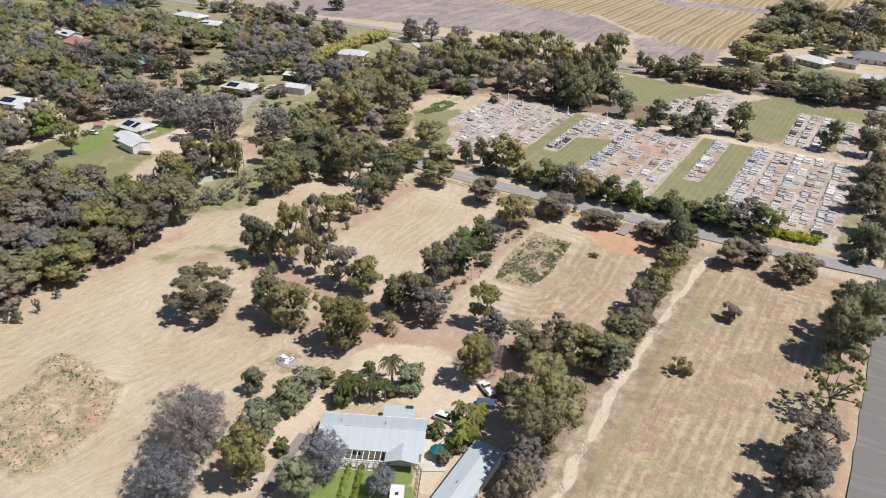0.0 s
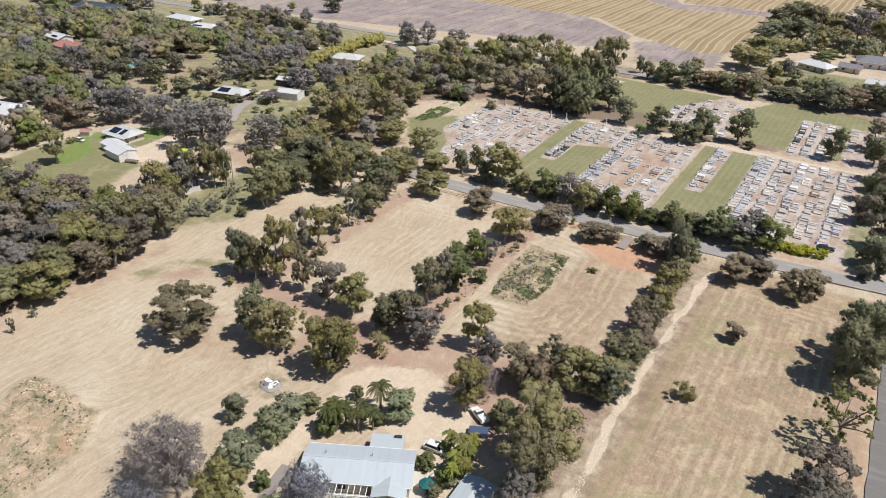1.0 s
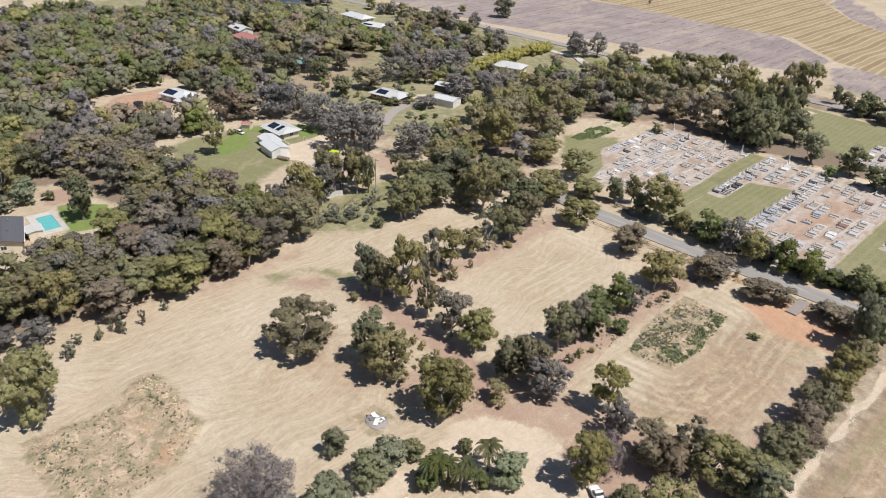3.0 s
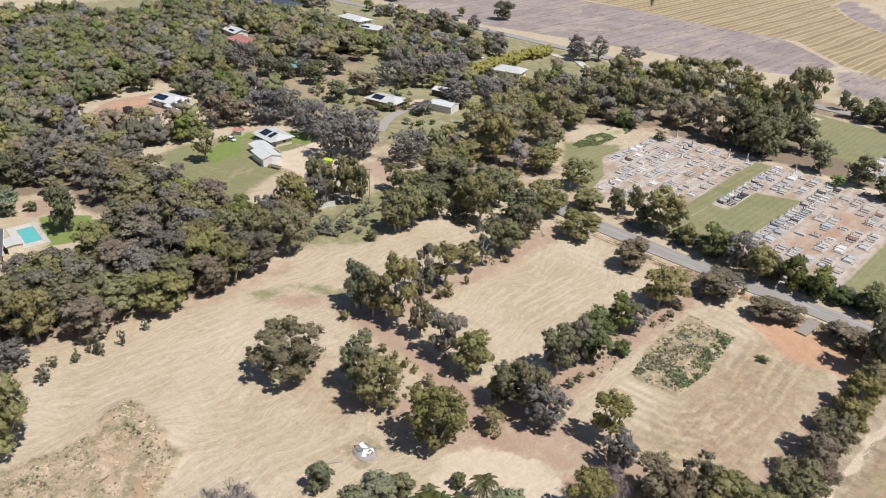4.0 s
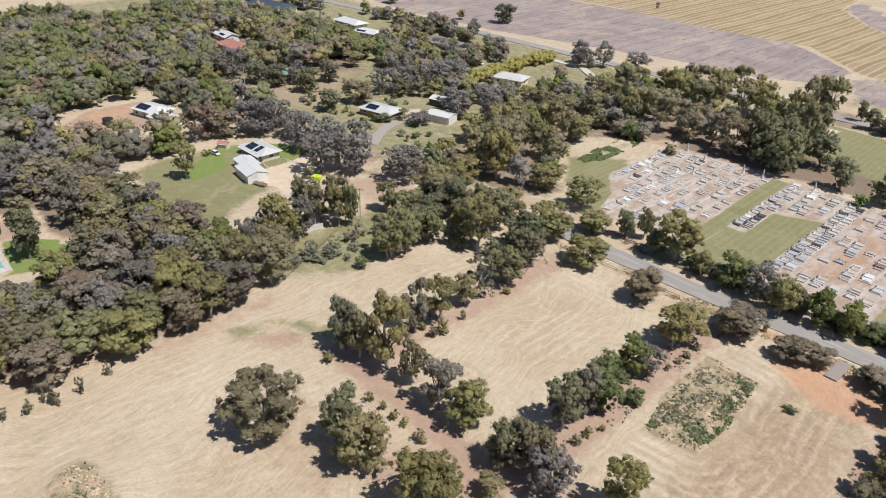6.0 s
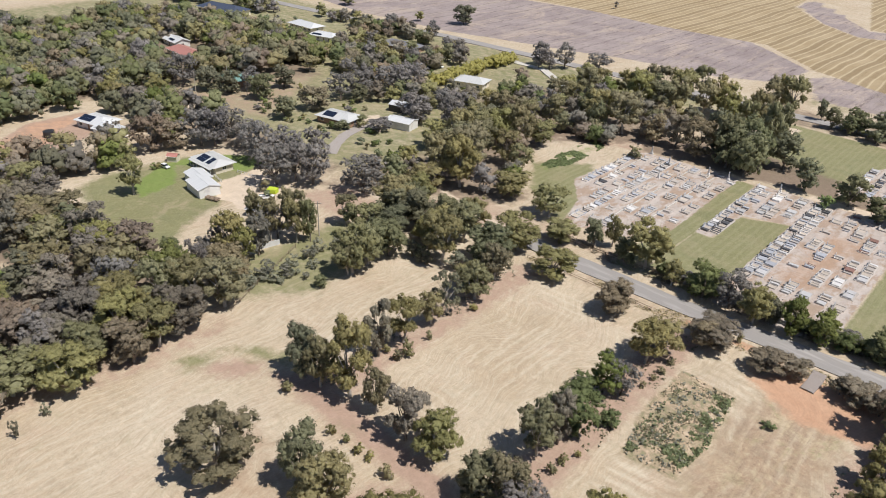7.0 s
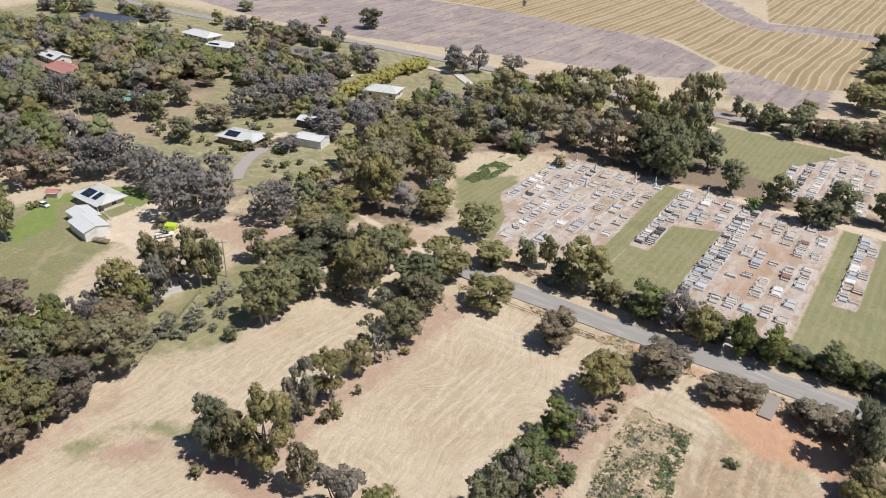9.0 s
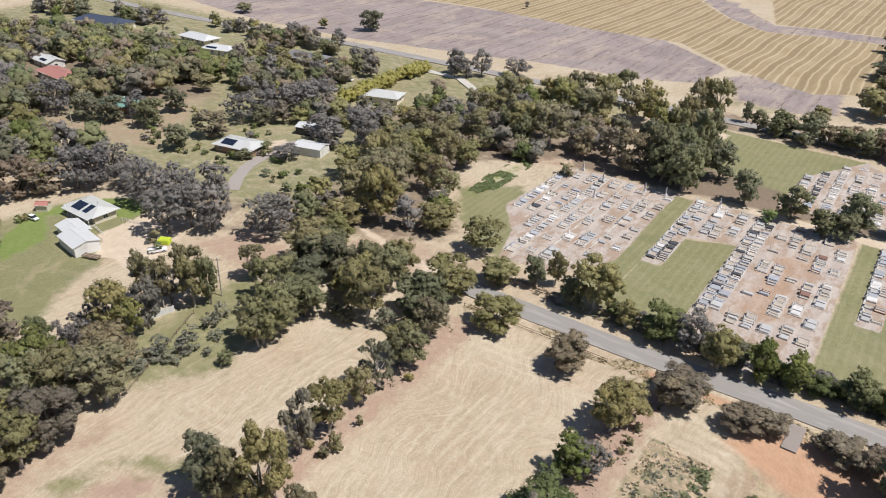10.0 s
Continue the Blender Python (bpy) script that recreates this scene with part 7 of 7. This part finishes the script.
for x, y in ((-117.2, 283.0), (-131.0, 281.0), (-140.6, 286.4), (-94.0, 286.2), (-110.6, 284.0), (-128.2, 268.0)):
    ob = thing("monument", x, y, None, 0, "pale stone obelisk monument on a stepped base", "monument", "cemetery monuments")
    part("obelisk", grave_mesh("obelisk", 0, 2), None, ob)

# ---- vehicles ----


def loft(profile, half, z_in=0.0):
    """A body from a side profile (x, z), extruded to both sides and bevelled."""
    bm = bmesh.new()
    left = [bm.verts.new((x, -half, z)) for x, z in profile]
    right = [bm.verts.new((x, half, z)) for x, z in profile]
    bm.faces.new(left), bm.faces.new(right[::-1])
    n = len(profile)
    for i in range(n):
        j = (i + 1) % n
        bm.faces.new((left[j], left[i], right[i], right[j]))
    bmesh.ops.bevel(bm, geom=list(bm.edges), offset=0.05, segments=2, affect="EDGES")
    return bm


def wheel(parent, x, y, r):
    turned = Matrix.Translation((x, y, r)) @ Matrix.Rotation(radians(90), 4, "X") @ Matrix.Translation((0, 0, -0.1))
    ob = part("wheel", drum(bmesh.new(), turned, r, r, 0.2, 14), RUBBER, parent)
    part("rim", drum(bmesh.new(), Matrix.Translation((x, y, r)) @ Matrix.Rotation(radians(90), 4, "X") @ Matrix.Translation((0, 0, -0.115)), r * 0.6, r * 0.6, 0.23, 10), STEEL, ob)


def vehicle(name, x, y, turn, paint, label, tray=False):
    ob = thing(name, x, y, None, turn, label, "car")
    part("body", loft(((-2.3, 0.4), (2.3, 0.4), (2.35, 0.75), (1.2, 1.0), (-2.3, 1.0)), 0.88), paint, ob)
    cab = ((-0.3, 0.98), (1.15, 0.98), (0.55, 1.62), (-0.25, 1.62)) if tray else ((-2.1, 0.98), (1.15, 0.98), (0.5, 1.6), (-1.7, 1.62))
    part("cabin", loft(cab, 0.78), GLASS, ob)
    x0 = -0.2 if tray else -1.65
    part("cabin_roof", boxes((x0, 0.45, -0.74, 0.74, 1.60, 1.68), bevel=0.03), paint, ob)
    if tray:
        for s in (-1, 1):
            part("tray_side", boxes((-2.3, -0.4, s * 0.85 - 0.04, s * 0.85 + 0.04, 1.0, 1.35)), STEEL, ob)
    for wx in (-1.4, 1.45):
        for wy in (-0.82, 0.82):
            wheel(ob, wx, wy, 0.34)
    for s in (-0.6, 0.6):
        part("headlight", boxes((2.28, 2.36, s - 0.14, s + 0.14, 0.62, 0.76), bevel=0.01), TRIM_WHITE, ob)
    return ob


vehicle("car", -3.6, 220.6, 20, PAINT_DARK, "dark blue car parked by the graves")
vehicle("utility_truck", -203.8, 162.6, 60, PAINT_WHITE, "white utility truck parked on gravel yard", True)
vehicle("car", -53.6, 93.4, 5, PAINT_WHITE, "white car parked beside the farmhouse")
# truck model stands in for a small pale trailer here
vehicle("utility_truck", -51.4, 105.6, 150, PAINT_WHITE, "white utility truck standing in for a trailer under the trees", True)
vehicle("car", -272.5, 314.0, 10, PAINT_WHITE, "white car parked on the far drive")
vehicle("car", -275.5, 307.5, 15, PAINT_DARK, "dark car parked on the far drive")

caravan = thing("caravan", -49.4, 71.2, None, 120, "white caravan with roof hatches beside the lawn", "caravan")
part("body", loft(((-2.6, 0.45), (2.6, 0.45), (2.75, 1.2), (2.4, 2.5), (-2.5, 2.5), (-2.7, 1.4)), 1.15), PAINT_WHITE, caravan)
for u in (-1.2, 0.4):
    part("hatch", boxes((u - 0.3, u + 0.3, -0.3, 0.3, 2.5, 2.58), bevel=0.02), DARK_METAL, caravan)
window_part(caravan, 0.2, 1.15, 1.3, 1.4, 0.7, "n")
for wy in (-1.0, 1.0):
    wheel(caravan, -0.2, wy, 0.34)

load = thing("covered_load", -206.4, 166.6, None, 30, "lime-yellow tarpaulin over a stacked load", "tarpaulin")
bm = boxes((-1.6, 1.6, -1.1, 1.1, 0, 1.5), bevel=0.2)
bmesh.ops.subdivide_edges(bm, edges=bm.edges, cuts=1)
for v in bm.verts:
    v.co += Vector((random.uniform(-0.08, 0.08), random.uniform(-0.08, 0.08), random.uniform(-0.12, 0.12) if v.co.z > 0.3 else 0))
part("cover", bm, PAINT_LIME, load)
sheet = thing("tarpaulin_shelter", -277.4, 130.0, None, 20, "pale blue tarpaulins over a yard stack", "tarpaulin")
bm = bmesh.new()
bmesh.ops.create_grid(bm, x_segments=10, y_segments=6, size=1.0)
for v in bm.verts:
    v.co = Vector((v.co.x * 4.5, v.co.y * 2.2, 1.6 - 0.5 * v.co.y ** 2 + random.uniform(-0.25, 0.25)))
bmesh.ops.solidify(bm, geom=bm.faces[:], thickness=0.05)
part("cover", bm, BLUE_TARP, sheet)
for s in (-1, 1):
    for u in (-4, 4):
        part("post", boxes((u - 0.06, u + 0.06, s * 1.8 - 0.06, s * 1.8 + 0.06, -0.2, 1.1)), TIMBER, sheet)
tank = thing("water_tank", -299.0, 137.2, None, 0, "dark green round water tank on bare earth", "water tank")
part("shell", drum(bmesh.new(), Matrix.Translation((0, 0, -0.2)), 1.9, 1.9, 2.4, 24), DARK_METAL, tank)
part("lid", drum(bmesh.new(), Matrix.Translation((0, 0, 2.2)), 1.95, 0.3, 0.45, 24), DARK_METAL, tank)

# trailer with timber by the white garage
trailer = thing("trailer", -213.6, 150.2, None, 20, "loaded timber trailer beside the garage", "trailer")
part("bed", boxes((-2.2, 2.2, -0.9, 0.9, 0.5, 0.65), bevel=0.02), TIMBER, trailer)
for k in range(5):
    part("plank", boxes((-2.4, 2.1, -0.8 + k * 0.34, -0.52 + k * 0.34, 0.65, 0.85 + 0.08 * (k % 2)), bevel=0.01), TIMBER, trailer)
for wy in (-0.95, 0.95):
    wheel(trailer, 0.2, wy, 0.32)
# small cottage clutter west of the solar house
house("playhouse", -249.6, 157.6, 35, 3.4, 2.6, 2.0, 0.7, ROOF_RED, WALL_CREAM, "little garden hut with faded red roof", windows=False, vents=0, category="hut", over=0.2)
buggy = vehicle("garden_buggy", -245.6, 152.4, 10, PAINT_WHITE, "small white garden buggy on the lawn")
buggy.scale = (0.7, 0.8, 0.9)

# farm yard: shade umbrella, fences, junk heap, log
umb = thing("sun_umbrella", -49.6, 84.0, None, 0, "teal shade umbrella over the courtyard", "umbrella")
part("pole", drum(bmesh.new(), Matrix.Translation((0, 0, -0.2)), 0.04, 0.04, 2.9, 8), STEEL, umb)
part("canopy", drum(bmesh.new(), Matrix.Translation((0, 0, 2.2)), 1.35, 0.05, 0.6, 8), TEAL_CLOTH, umb)
part("canopy_rim", drum(bmesh.new(), Matrix.Translation((0, 0, 2.12)), 1.35, 1.35, 0.08, 8), TEAL_CLOTH, umb)


def fence(x0, y0, x1, y1, h, label, gap=2.4, material=None, rails=2, group="fences"):
    """Posts and rails between two places."""
    length = math.hypot(x1 - x0, y1 - y0)
    n = max(1, round(length / gap))
    ob = thing("fence", x0, y0, None, math.degrees(math.atan2(y1 - y0, x1 - x0)), label, "fence", group)
    post = finish(boxes((-0.06, 0.06, -0.06, 0.06, -0.5, h), bevel=0.01), "post", material or TIMBER)
    for k in range(n + 1):
        part("post", post, None, ob).location = (k * length / n, 0, 0)
    for r in range(rails):
        z = h * (0.45 + 0.5 * r / max(1, rails - 1))
        part("rail", boxes((0, length, -0.10, -0.06, z - 0.05, z + 0.05)), material or TIMBER, ob)


garden_wall = thing("garden_wall", -51.0, 87.4, None, 82, "low pale rendered wall round a garden bed", "wall")
part("wall", boxes((-3.2, 3.2, -0.14, 0.14, -0.3, 0.75), bevel=0.02), WALL_CREAM, garden_wall)
part("coping", boxes((-3.25, 3.25, -0.18, 0.18, 0.754, 0.82), bevel=0.015), CONCRETE, garden_wall)
cover = thing("covered_stack", -49.2, 101.4, None, 25, "dark blue tarpaulin over a stack under the trees", "tarpaulin")
bm = boxes((-1.8, 1.8, -1.1, 1.1, 0, 1.2), bevel=0.18)
for v in bm.verts:
    v.co += Vector((random.uniform(-0.12, 0.12), random.uniform(-0.12, 0.12), random.uniform(-0.15, 0.15) if v.co.z > 0.3 else 0))
part("cover", bm, surface("blue tarpaulin", (0.06, 0.09, 0.16), 0.2, 1.0, 0.5), cover)
crate = thing("timber_stack", -47.6, 104.0, None, -20, "stack of grey weathered boards under the trees", "timber stack")
for k in range(5):
    part("board", boxes((-1.5, 1.5 - 0.1 * (k % 3), -0.9 + k * 0.36, -0.58 + k * 0.36, 0, 0.35 + 0.09 * (k % 2)), bevel=0.01), TIMBER, crate)
fence(-49.8, 79.2, -46.6, 73.0, 1.5, "dark timber fence beside the shed", 1.2, TIMBER, 3)
fence(-51.6, 80.4, -49.8, 79.2, 1.5, "dark timber fence at the courtyard", 1.2, TIMBER, 3)
fence(-62.0, 74.6, -52.4, 79.6, 1.0, "low white fence before the verandah", 1.6, TRIM_WHITE, 2)
yard_fence = thing("fence", -178.6, 142.2, None, 78, "white corrugated steel garden fence under the gums", "fence", "fences")
for k in range(6):
    part("panel", boxes((k * 1.0, k * 1.0 + 0.98, -0.03, 0.03, -0.1, 1.7 - 0.06 * (k % 3)), bevel=0.008), ROOF_WHITE, yard_fence)
    part("post", boxes((k * 1.0 - 0.04, k * 1.0 + 0.04, 0.03, 0.11, -0.3, 1.75)), TIMBER, yard_fence)
fence(-173, 150, -159, 121, 1.2, "post and wire paddock fence", 4.0, TIMBER, 2)
fence(-228, 160.0, -222.6, 159.0, 1.1, "low white timber garden fence", 1.5, TRIM_WHITE, 2)
fence(-226.6, 167.4, -219, 169, 1.1, "low white timber garden fence", 1.5, TRIM_WHITE, 2)
fence(-126, 190.8, -90, 191.6, 1.1, "post and wire roadside fence", 4.5, TIMBER, 2)
fence(-126, 206.6, -84, 208.0, 1.1, "post and wire cemetery fence", 4.5, TIMBER, 2)

junk = thing("ash_heap", -91.2, 90.0, None, 15, "grey ash heap with pale sheet metal scraps", "heap")
bm = bmesh.new()
bmesh.ops.create_icosphere(bm, subdivisions=3, radius=1.0)
for v in bm.verts:
    f = 1 + 0.22 * noise.noise(v.co * 3.0)
    v.co = Vector((v.co.x * 2.5 * f, v.co.y * 2.0 * f, v.co.z * 0.7 * f - 0.12))
part("ash", bm, surface("ash", (0.33, 0.30, 0.28), 0.4, 2.0, 0.95), junk, "grey ash", True)
for k in range(6):
    bm = boxes((-0.8, 0.8, -0.45, 0.45, 0, 0.04))
    part("scrap_sheet", bm, TRIM_WHITE if k < 4 else STEEL, junk).matrix_local = pose(random.uniform(-1, 1), random.uniform(-0.8, 0.8), 0.62, random.uniform(-14, 14), random.uniform(-14, 14), 55 * k)
for x, y, a in ((-92.9, 84.6, 60), (-90.4, 80.9, 20)):
    ob = thing("log", x, y, None, a, "pale weathered log lying in dry grass", "log")
    verts, faces = [], []
    tube(verts, faces, [(-1.5, 0, 0.16), (-0.4, 0.1, 0.2), (1.4, -0.05, 0.15)], [0.17, 0.22, 0.13], 8)
    tube(verts, faces, [(-0.3, 0.1, 0.2), (0.3, 0.7, 0.35)], [0.1, 0.05], 6)
    part("wood", solid("log", verts, faces, PALE_BARK), None, ob)


def power_pole(x, y, h, turn):
    ob = thing("power_pole", x, y, None, turn, "timber power pole with a crossarm", "power pole", "power poles")
    part("pole", drum(bmesh.new(), Matrix.Translation((0, 0, -0.8)), 0.17, 0.11, h + 0.8, 10), PALE_BARK, ob)
    arm = part("crossarm", boxes((-1.1, 1.1, -0.06, 0.06, h - 0.7, h - 0.55), bevel=0.01), TIMBER, ob)
    for u in (-0.95, 0.0, 0.95):
        part("insulator", drum(bmesh.new(), Matrix.Translation((u, 0, h - 0.55)), 0.06, 0.04, 0.2, 8), TRIM_WHITE, arm)


for x, y, h, a in ((-174.0, 158.8, 10.5, 40), (-348.6, 199.7, 10.5, 20), (-309.5, 201.7, 10.5, 20), (-307.0, 216.0, 10.5, 60), (-293.0, 216.0, 10.5, 60)):
    power_pole(x, y, h, a)

# dead pale tree on the wood's edge
dead = thing("dead_tree", -165.5, 70.0, None, 0, "bleached dead tree leaning at the wood's edge", "tree")
rng_d = random.Random(4)
verts, faces = [], []
tube(verts, faces, [(0, 0, -0.4), (-0.3, 0.1, 2.2), (-0.9, 0.2, 4.6)], [0.42, 0.3, 0.16], 8)
for k in range(9):
    a, b = rng_d.uniform(0, 6.28), rng_d.uniform(1.6, 4.2)
    z = rng_d.uniform(1.0, 4.0)
    tube(verts, faces, [(-0.2 * z, 0.05 * z, z), (-0.2 * z + math.cos(a) * b * 0.5, math.sin(a) * b * 0.5, z + 1.2), (-0.2 * z + math.cos(a) * b, math.sin(a) * b, z + 2.6)], [0.13, 0.08, 0.03], 5)
dead.scale = (0.72, 0.72, 0.8)
part("trunk", solid("dead_trunk", verts, faces, PALE_BARK), None, dead)

# ---- weeds, stalks and stones as stuff ----


def tufts(name, outline, count, material, size, tall, seed, label, patchy=0.0, hole=7.0):
    """Small upright tufts over an outline, in patches."""
    rng = np.random.default_rng(seed)
    xs, ys = [p[0] for p in outline], [p[1] for p in outline]
    x, y = rng.uniform(min(xs), max(xs), count * 3), rng.uniform(min(ys), max(ys), count * 3)
    keep = (inside(outline, x, y) > 0.3) & (smooth_noise(x, y, hole, seed) + 0.5 * smooth_noise(x, y, hole / 3, seed + 1) > patchy)
    x, y = x[keep][:count], y[keep][:count]
    n = len(x)
    s = size * rng.uniform(0.5, 1.5, n)
    z = ground_z(x, y)
    c = np.column_stack((x, y, z + tall * s * 0.4))
    quads = []
    for k in range(3):
        nrm = rng.normal(size=(n, 3)) + (0, 0, 0.6)
        nrm[:, 2] = np.abs(nrm[:, 2]) + 0.3
        nrm /= np.linalg.norm(nrm, axis=1)[:, None]
        a = np.cross(nrm, rng.normal(size=(n, 3)))
        a /= np.linalg.norm(a, axis=1)[:, None]
        b = np.cross(nrm, a)
        p = c + rng.normal(0, 0.45, (n, 3)) * s[:, None] * (1, 1, 0.5 * tall)
        quads.append(np.stack((p - a * s[:, None] * 0.7, p - b * s[:, None] * 0.5, p + a * s[:, None] * 0.7, p + b * s[:, None] * 0.5), axis=1))
    root = thing(name, 0, 0, 0, 0, label, "plants", kind="stuff")
    rounded = rng.normal(0, 0.45, (3 * n, 3)) + (0, 0, 1)
    rounded /= np.linalg.norm(rounded, axis=1)[:, None]
    part("tufts", quads_mesh("tufts", np.concatenate(quads), material, None, rounded), None, root)


tufts("weeds", [(-69, 176), (-62, 175), (-60, 158), (-61, 146), (-71, 145.4), (-72, 150), (-67, 160)], 1500, LEAF["weed"], 0.34, 0.8, 31, "green weeds over the rough garden bed", 0.16, 4.2)
tufts("weeds", [(-73, 150), (-67, 149), (-65, 168), (-72, 172)], 330, LEAF["weed"], 0.30, 0.7, 45, "green weeds among the dry stalks", 0.0, 3.0)
tufts("weeds", WEED_BED, 380, LEAF["scrub"], 0.34, 0.7, 33, "grey-green weeds over the rough garden bed", 0.15, 2.2)
tufts("dry_stalks", WEED_BED, 700, LEAF["straw"], 0.24, 0.8, 32, "dry stalks over the rough garden bed", 0.0, 4.0)
tufts("weeds", HEAP, 300, LEAF["scrub"], 0.24, 0.6, 42, "grey-green weeds over the earth heaps", 0.05, 4.0)
tufts("weeds", [(-130, 62), (-122, 63), (-116, 64), (-115, 61), (-122, 60)], 90, LEAF["weed"], 0.26, 0.6, 43, "green weeds on the tipped earth", -0.1, 3.0)
tufts("weeds", [(-125, 40), (-112, 40), (-114, 47), (-124, 46)], 110, LEAF["scrub"], 0.26, 0.5, 44, "low green weeds between the earth heaps", -0.05, 4.0)
tufts("dry_stalks", HEAP, 420, LEAF["straw"], 0.20, 0.7, 34, "dry stalks on the earth heaps", -0.2, 5.0)
tufts("reeds", [(-161.5, 242), (-165, 267), (-161, 286), (-156, 279), (-155, 261), (-155.5, 243)], 2600, LEAF["weed"], 0.32, 0.6, 35, "green reeds in a damp hollow", -0.02, 5.0)
tufts("weeds", [(-86, 118), (-74, 118), (-75, 188), (-84, 188)], 420, LEAF["sapling"], 0.28, 0.8, 36, "low weeds along the tree row", 0.1, 6.0)
tufts("weeds", [(-127, 118), (-117, 118), (-117, 186), (-127, 186)], 350, LEAF["sapling"], 0.28, 0.8, 37, "low weeds along the tree row", 0.1, 6.0)
tufts("dry_stalks", [(-126, 189), (-30, 192), (-30, 197), (-126, 195)], 1500, LEAF["straw"], 0.26, 0.9, 39, "dry grass on the road verge", 0.0, 5.0)
tufts("dry_stalks", [(-126, 204), (-30, 206), (-30, 212), (-126, 210)], 1500, LEAF["straw"], 0.26, 0.9, 40, "dry grass on the cemetery verge", 0.0, 5.0)
tufts("weeds", rect(-40, -32, 70, 194), 450, LEAF["sapling"], 0.28, 0.8, 41, "low weeds beside the dirt track", 0.1, 6.0)


def clods(outline, count, material, seed, label, name="earth_clods", sizes=(0.12, 0.5), patchy=-0.1):
    """Broken earth lumps over an outline, joined."""
    rng = np.random.default_rng(seed)
    xs, ys = [p[0] for p in outline], [p[1] for p in outline]
    x, y = rng.uniform(min(xs), max(xs), count * 4), rng.uniform(min(ys), max(ys), count * 4)
    keep = (inside(outline, x, y) > 0.2) & (smooth_noise(x, y, 6, seed) > patchy)
    ball_v, tris = BALL
    vs, fs = [], []
    for k, (cx, cy) in enumerate(list(zip(x[keep], y[keep]))[:count]):
        r = rng.uniform(*sizes) * (1.6 if k % 11 == 0 else 1)
        vs.append(ball_v * rng.uniform(0.7, 1.3, ball_v.shape) * (r, r, r * 0.65) + (cx, cy, float(ground_z(cx, cy)) + r * 0.15))
        fs.append(tris + k * len(ball_v))
    root = thing(name, 0, 0, 0, 0, label, "earth", kind="stuff")
    part("lumps", solid("lumps", np.concatenate(vs), np.concatenate(fs), material, False), None, root)


CLOD = surface("dry clay", (0.52, 0.40, 0.28), 0.25, 2.0, 0.95, bump=0.4)
clods(HEAP, 260, CLOD, 51, "broken clay lumps on the earth heaps", sizes=(0.06, 0.22))
clods([(-132, 61), (-132, 65), (-112.5, 65), (-107, 58), (-110, 57), (-115, 62), (-128, 62)], 110, CLOD, 53, "pale clay lumps on the tipped earth", sizes=(0.10, 0.32), patchy=0.1)
clods(WEED_BED, 90, CLOD, 52, "broken clay lumps in the rough bed", sizes=(0.06, 0.24))
# concrete beams that carry the headstones, row by row
for x, y0, y1 in ((-81.9, 226, 285), (-100.9, 241, 286), (-132.4, 220, 254), (-145.2, 247, 281), (-48.7, 243, 286), (-140.6, 248, 282), (-114.6, 236, 284), (-123.4, 226, 282)):
    beam = thing("headstone_beam", x, y0, None, 0, "long pale concrete beam behind the graves", "concrete beam", "cemetery beams")
    k = 0
    while y0 + k * 3 < y1 - 3:
        part("beam_block", boxes((-0.2, 0.2, k * 3, k * 3 + 2.94, -0.4, 0.24 + 0.03 * (k % 2)), bevel=0.015), CONCRETE, beam)
        k += 1
STONE = surface("pale track stone", (0.62, 0.56, 0.48), 0.2, 2.0, 0.95, bump=0.4)
TRACK = [(-28.6 - math.sin(y / 17.0), y) for y in range(80, 190, 4)]
clods([(x - 0.75, y) for x, y in TRACK] + [(x + 0.75, y) for x, y in TRACK[::-1]], 900, STONE, 53, "pale stones and rubble along the dirt track", "track_stones", (0.05, 0.15), -0.5)
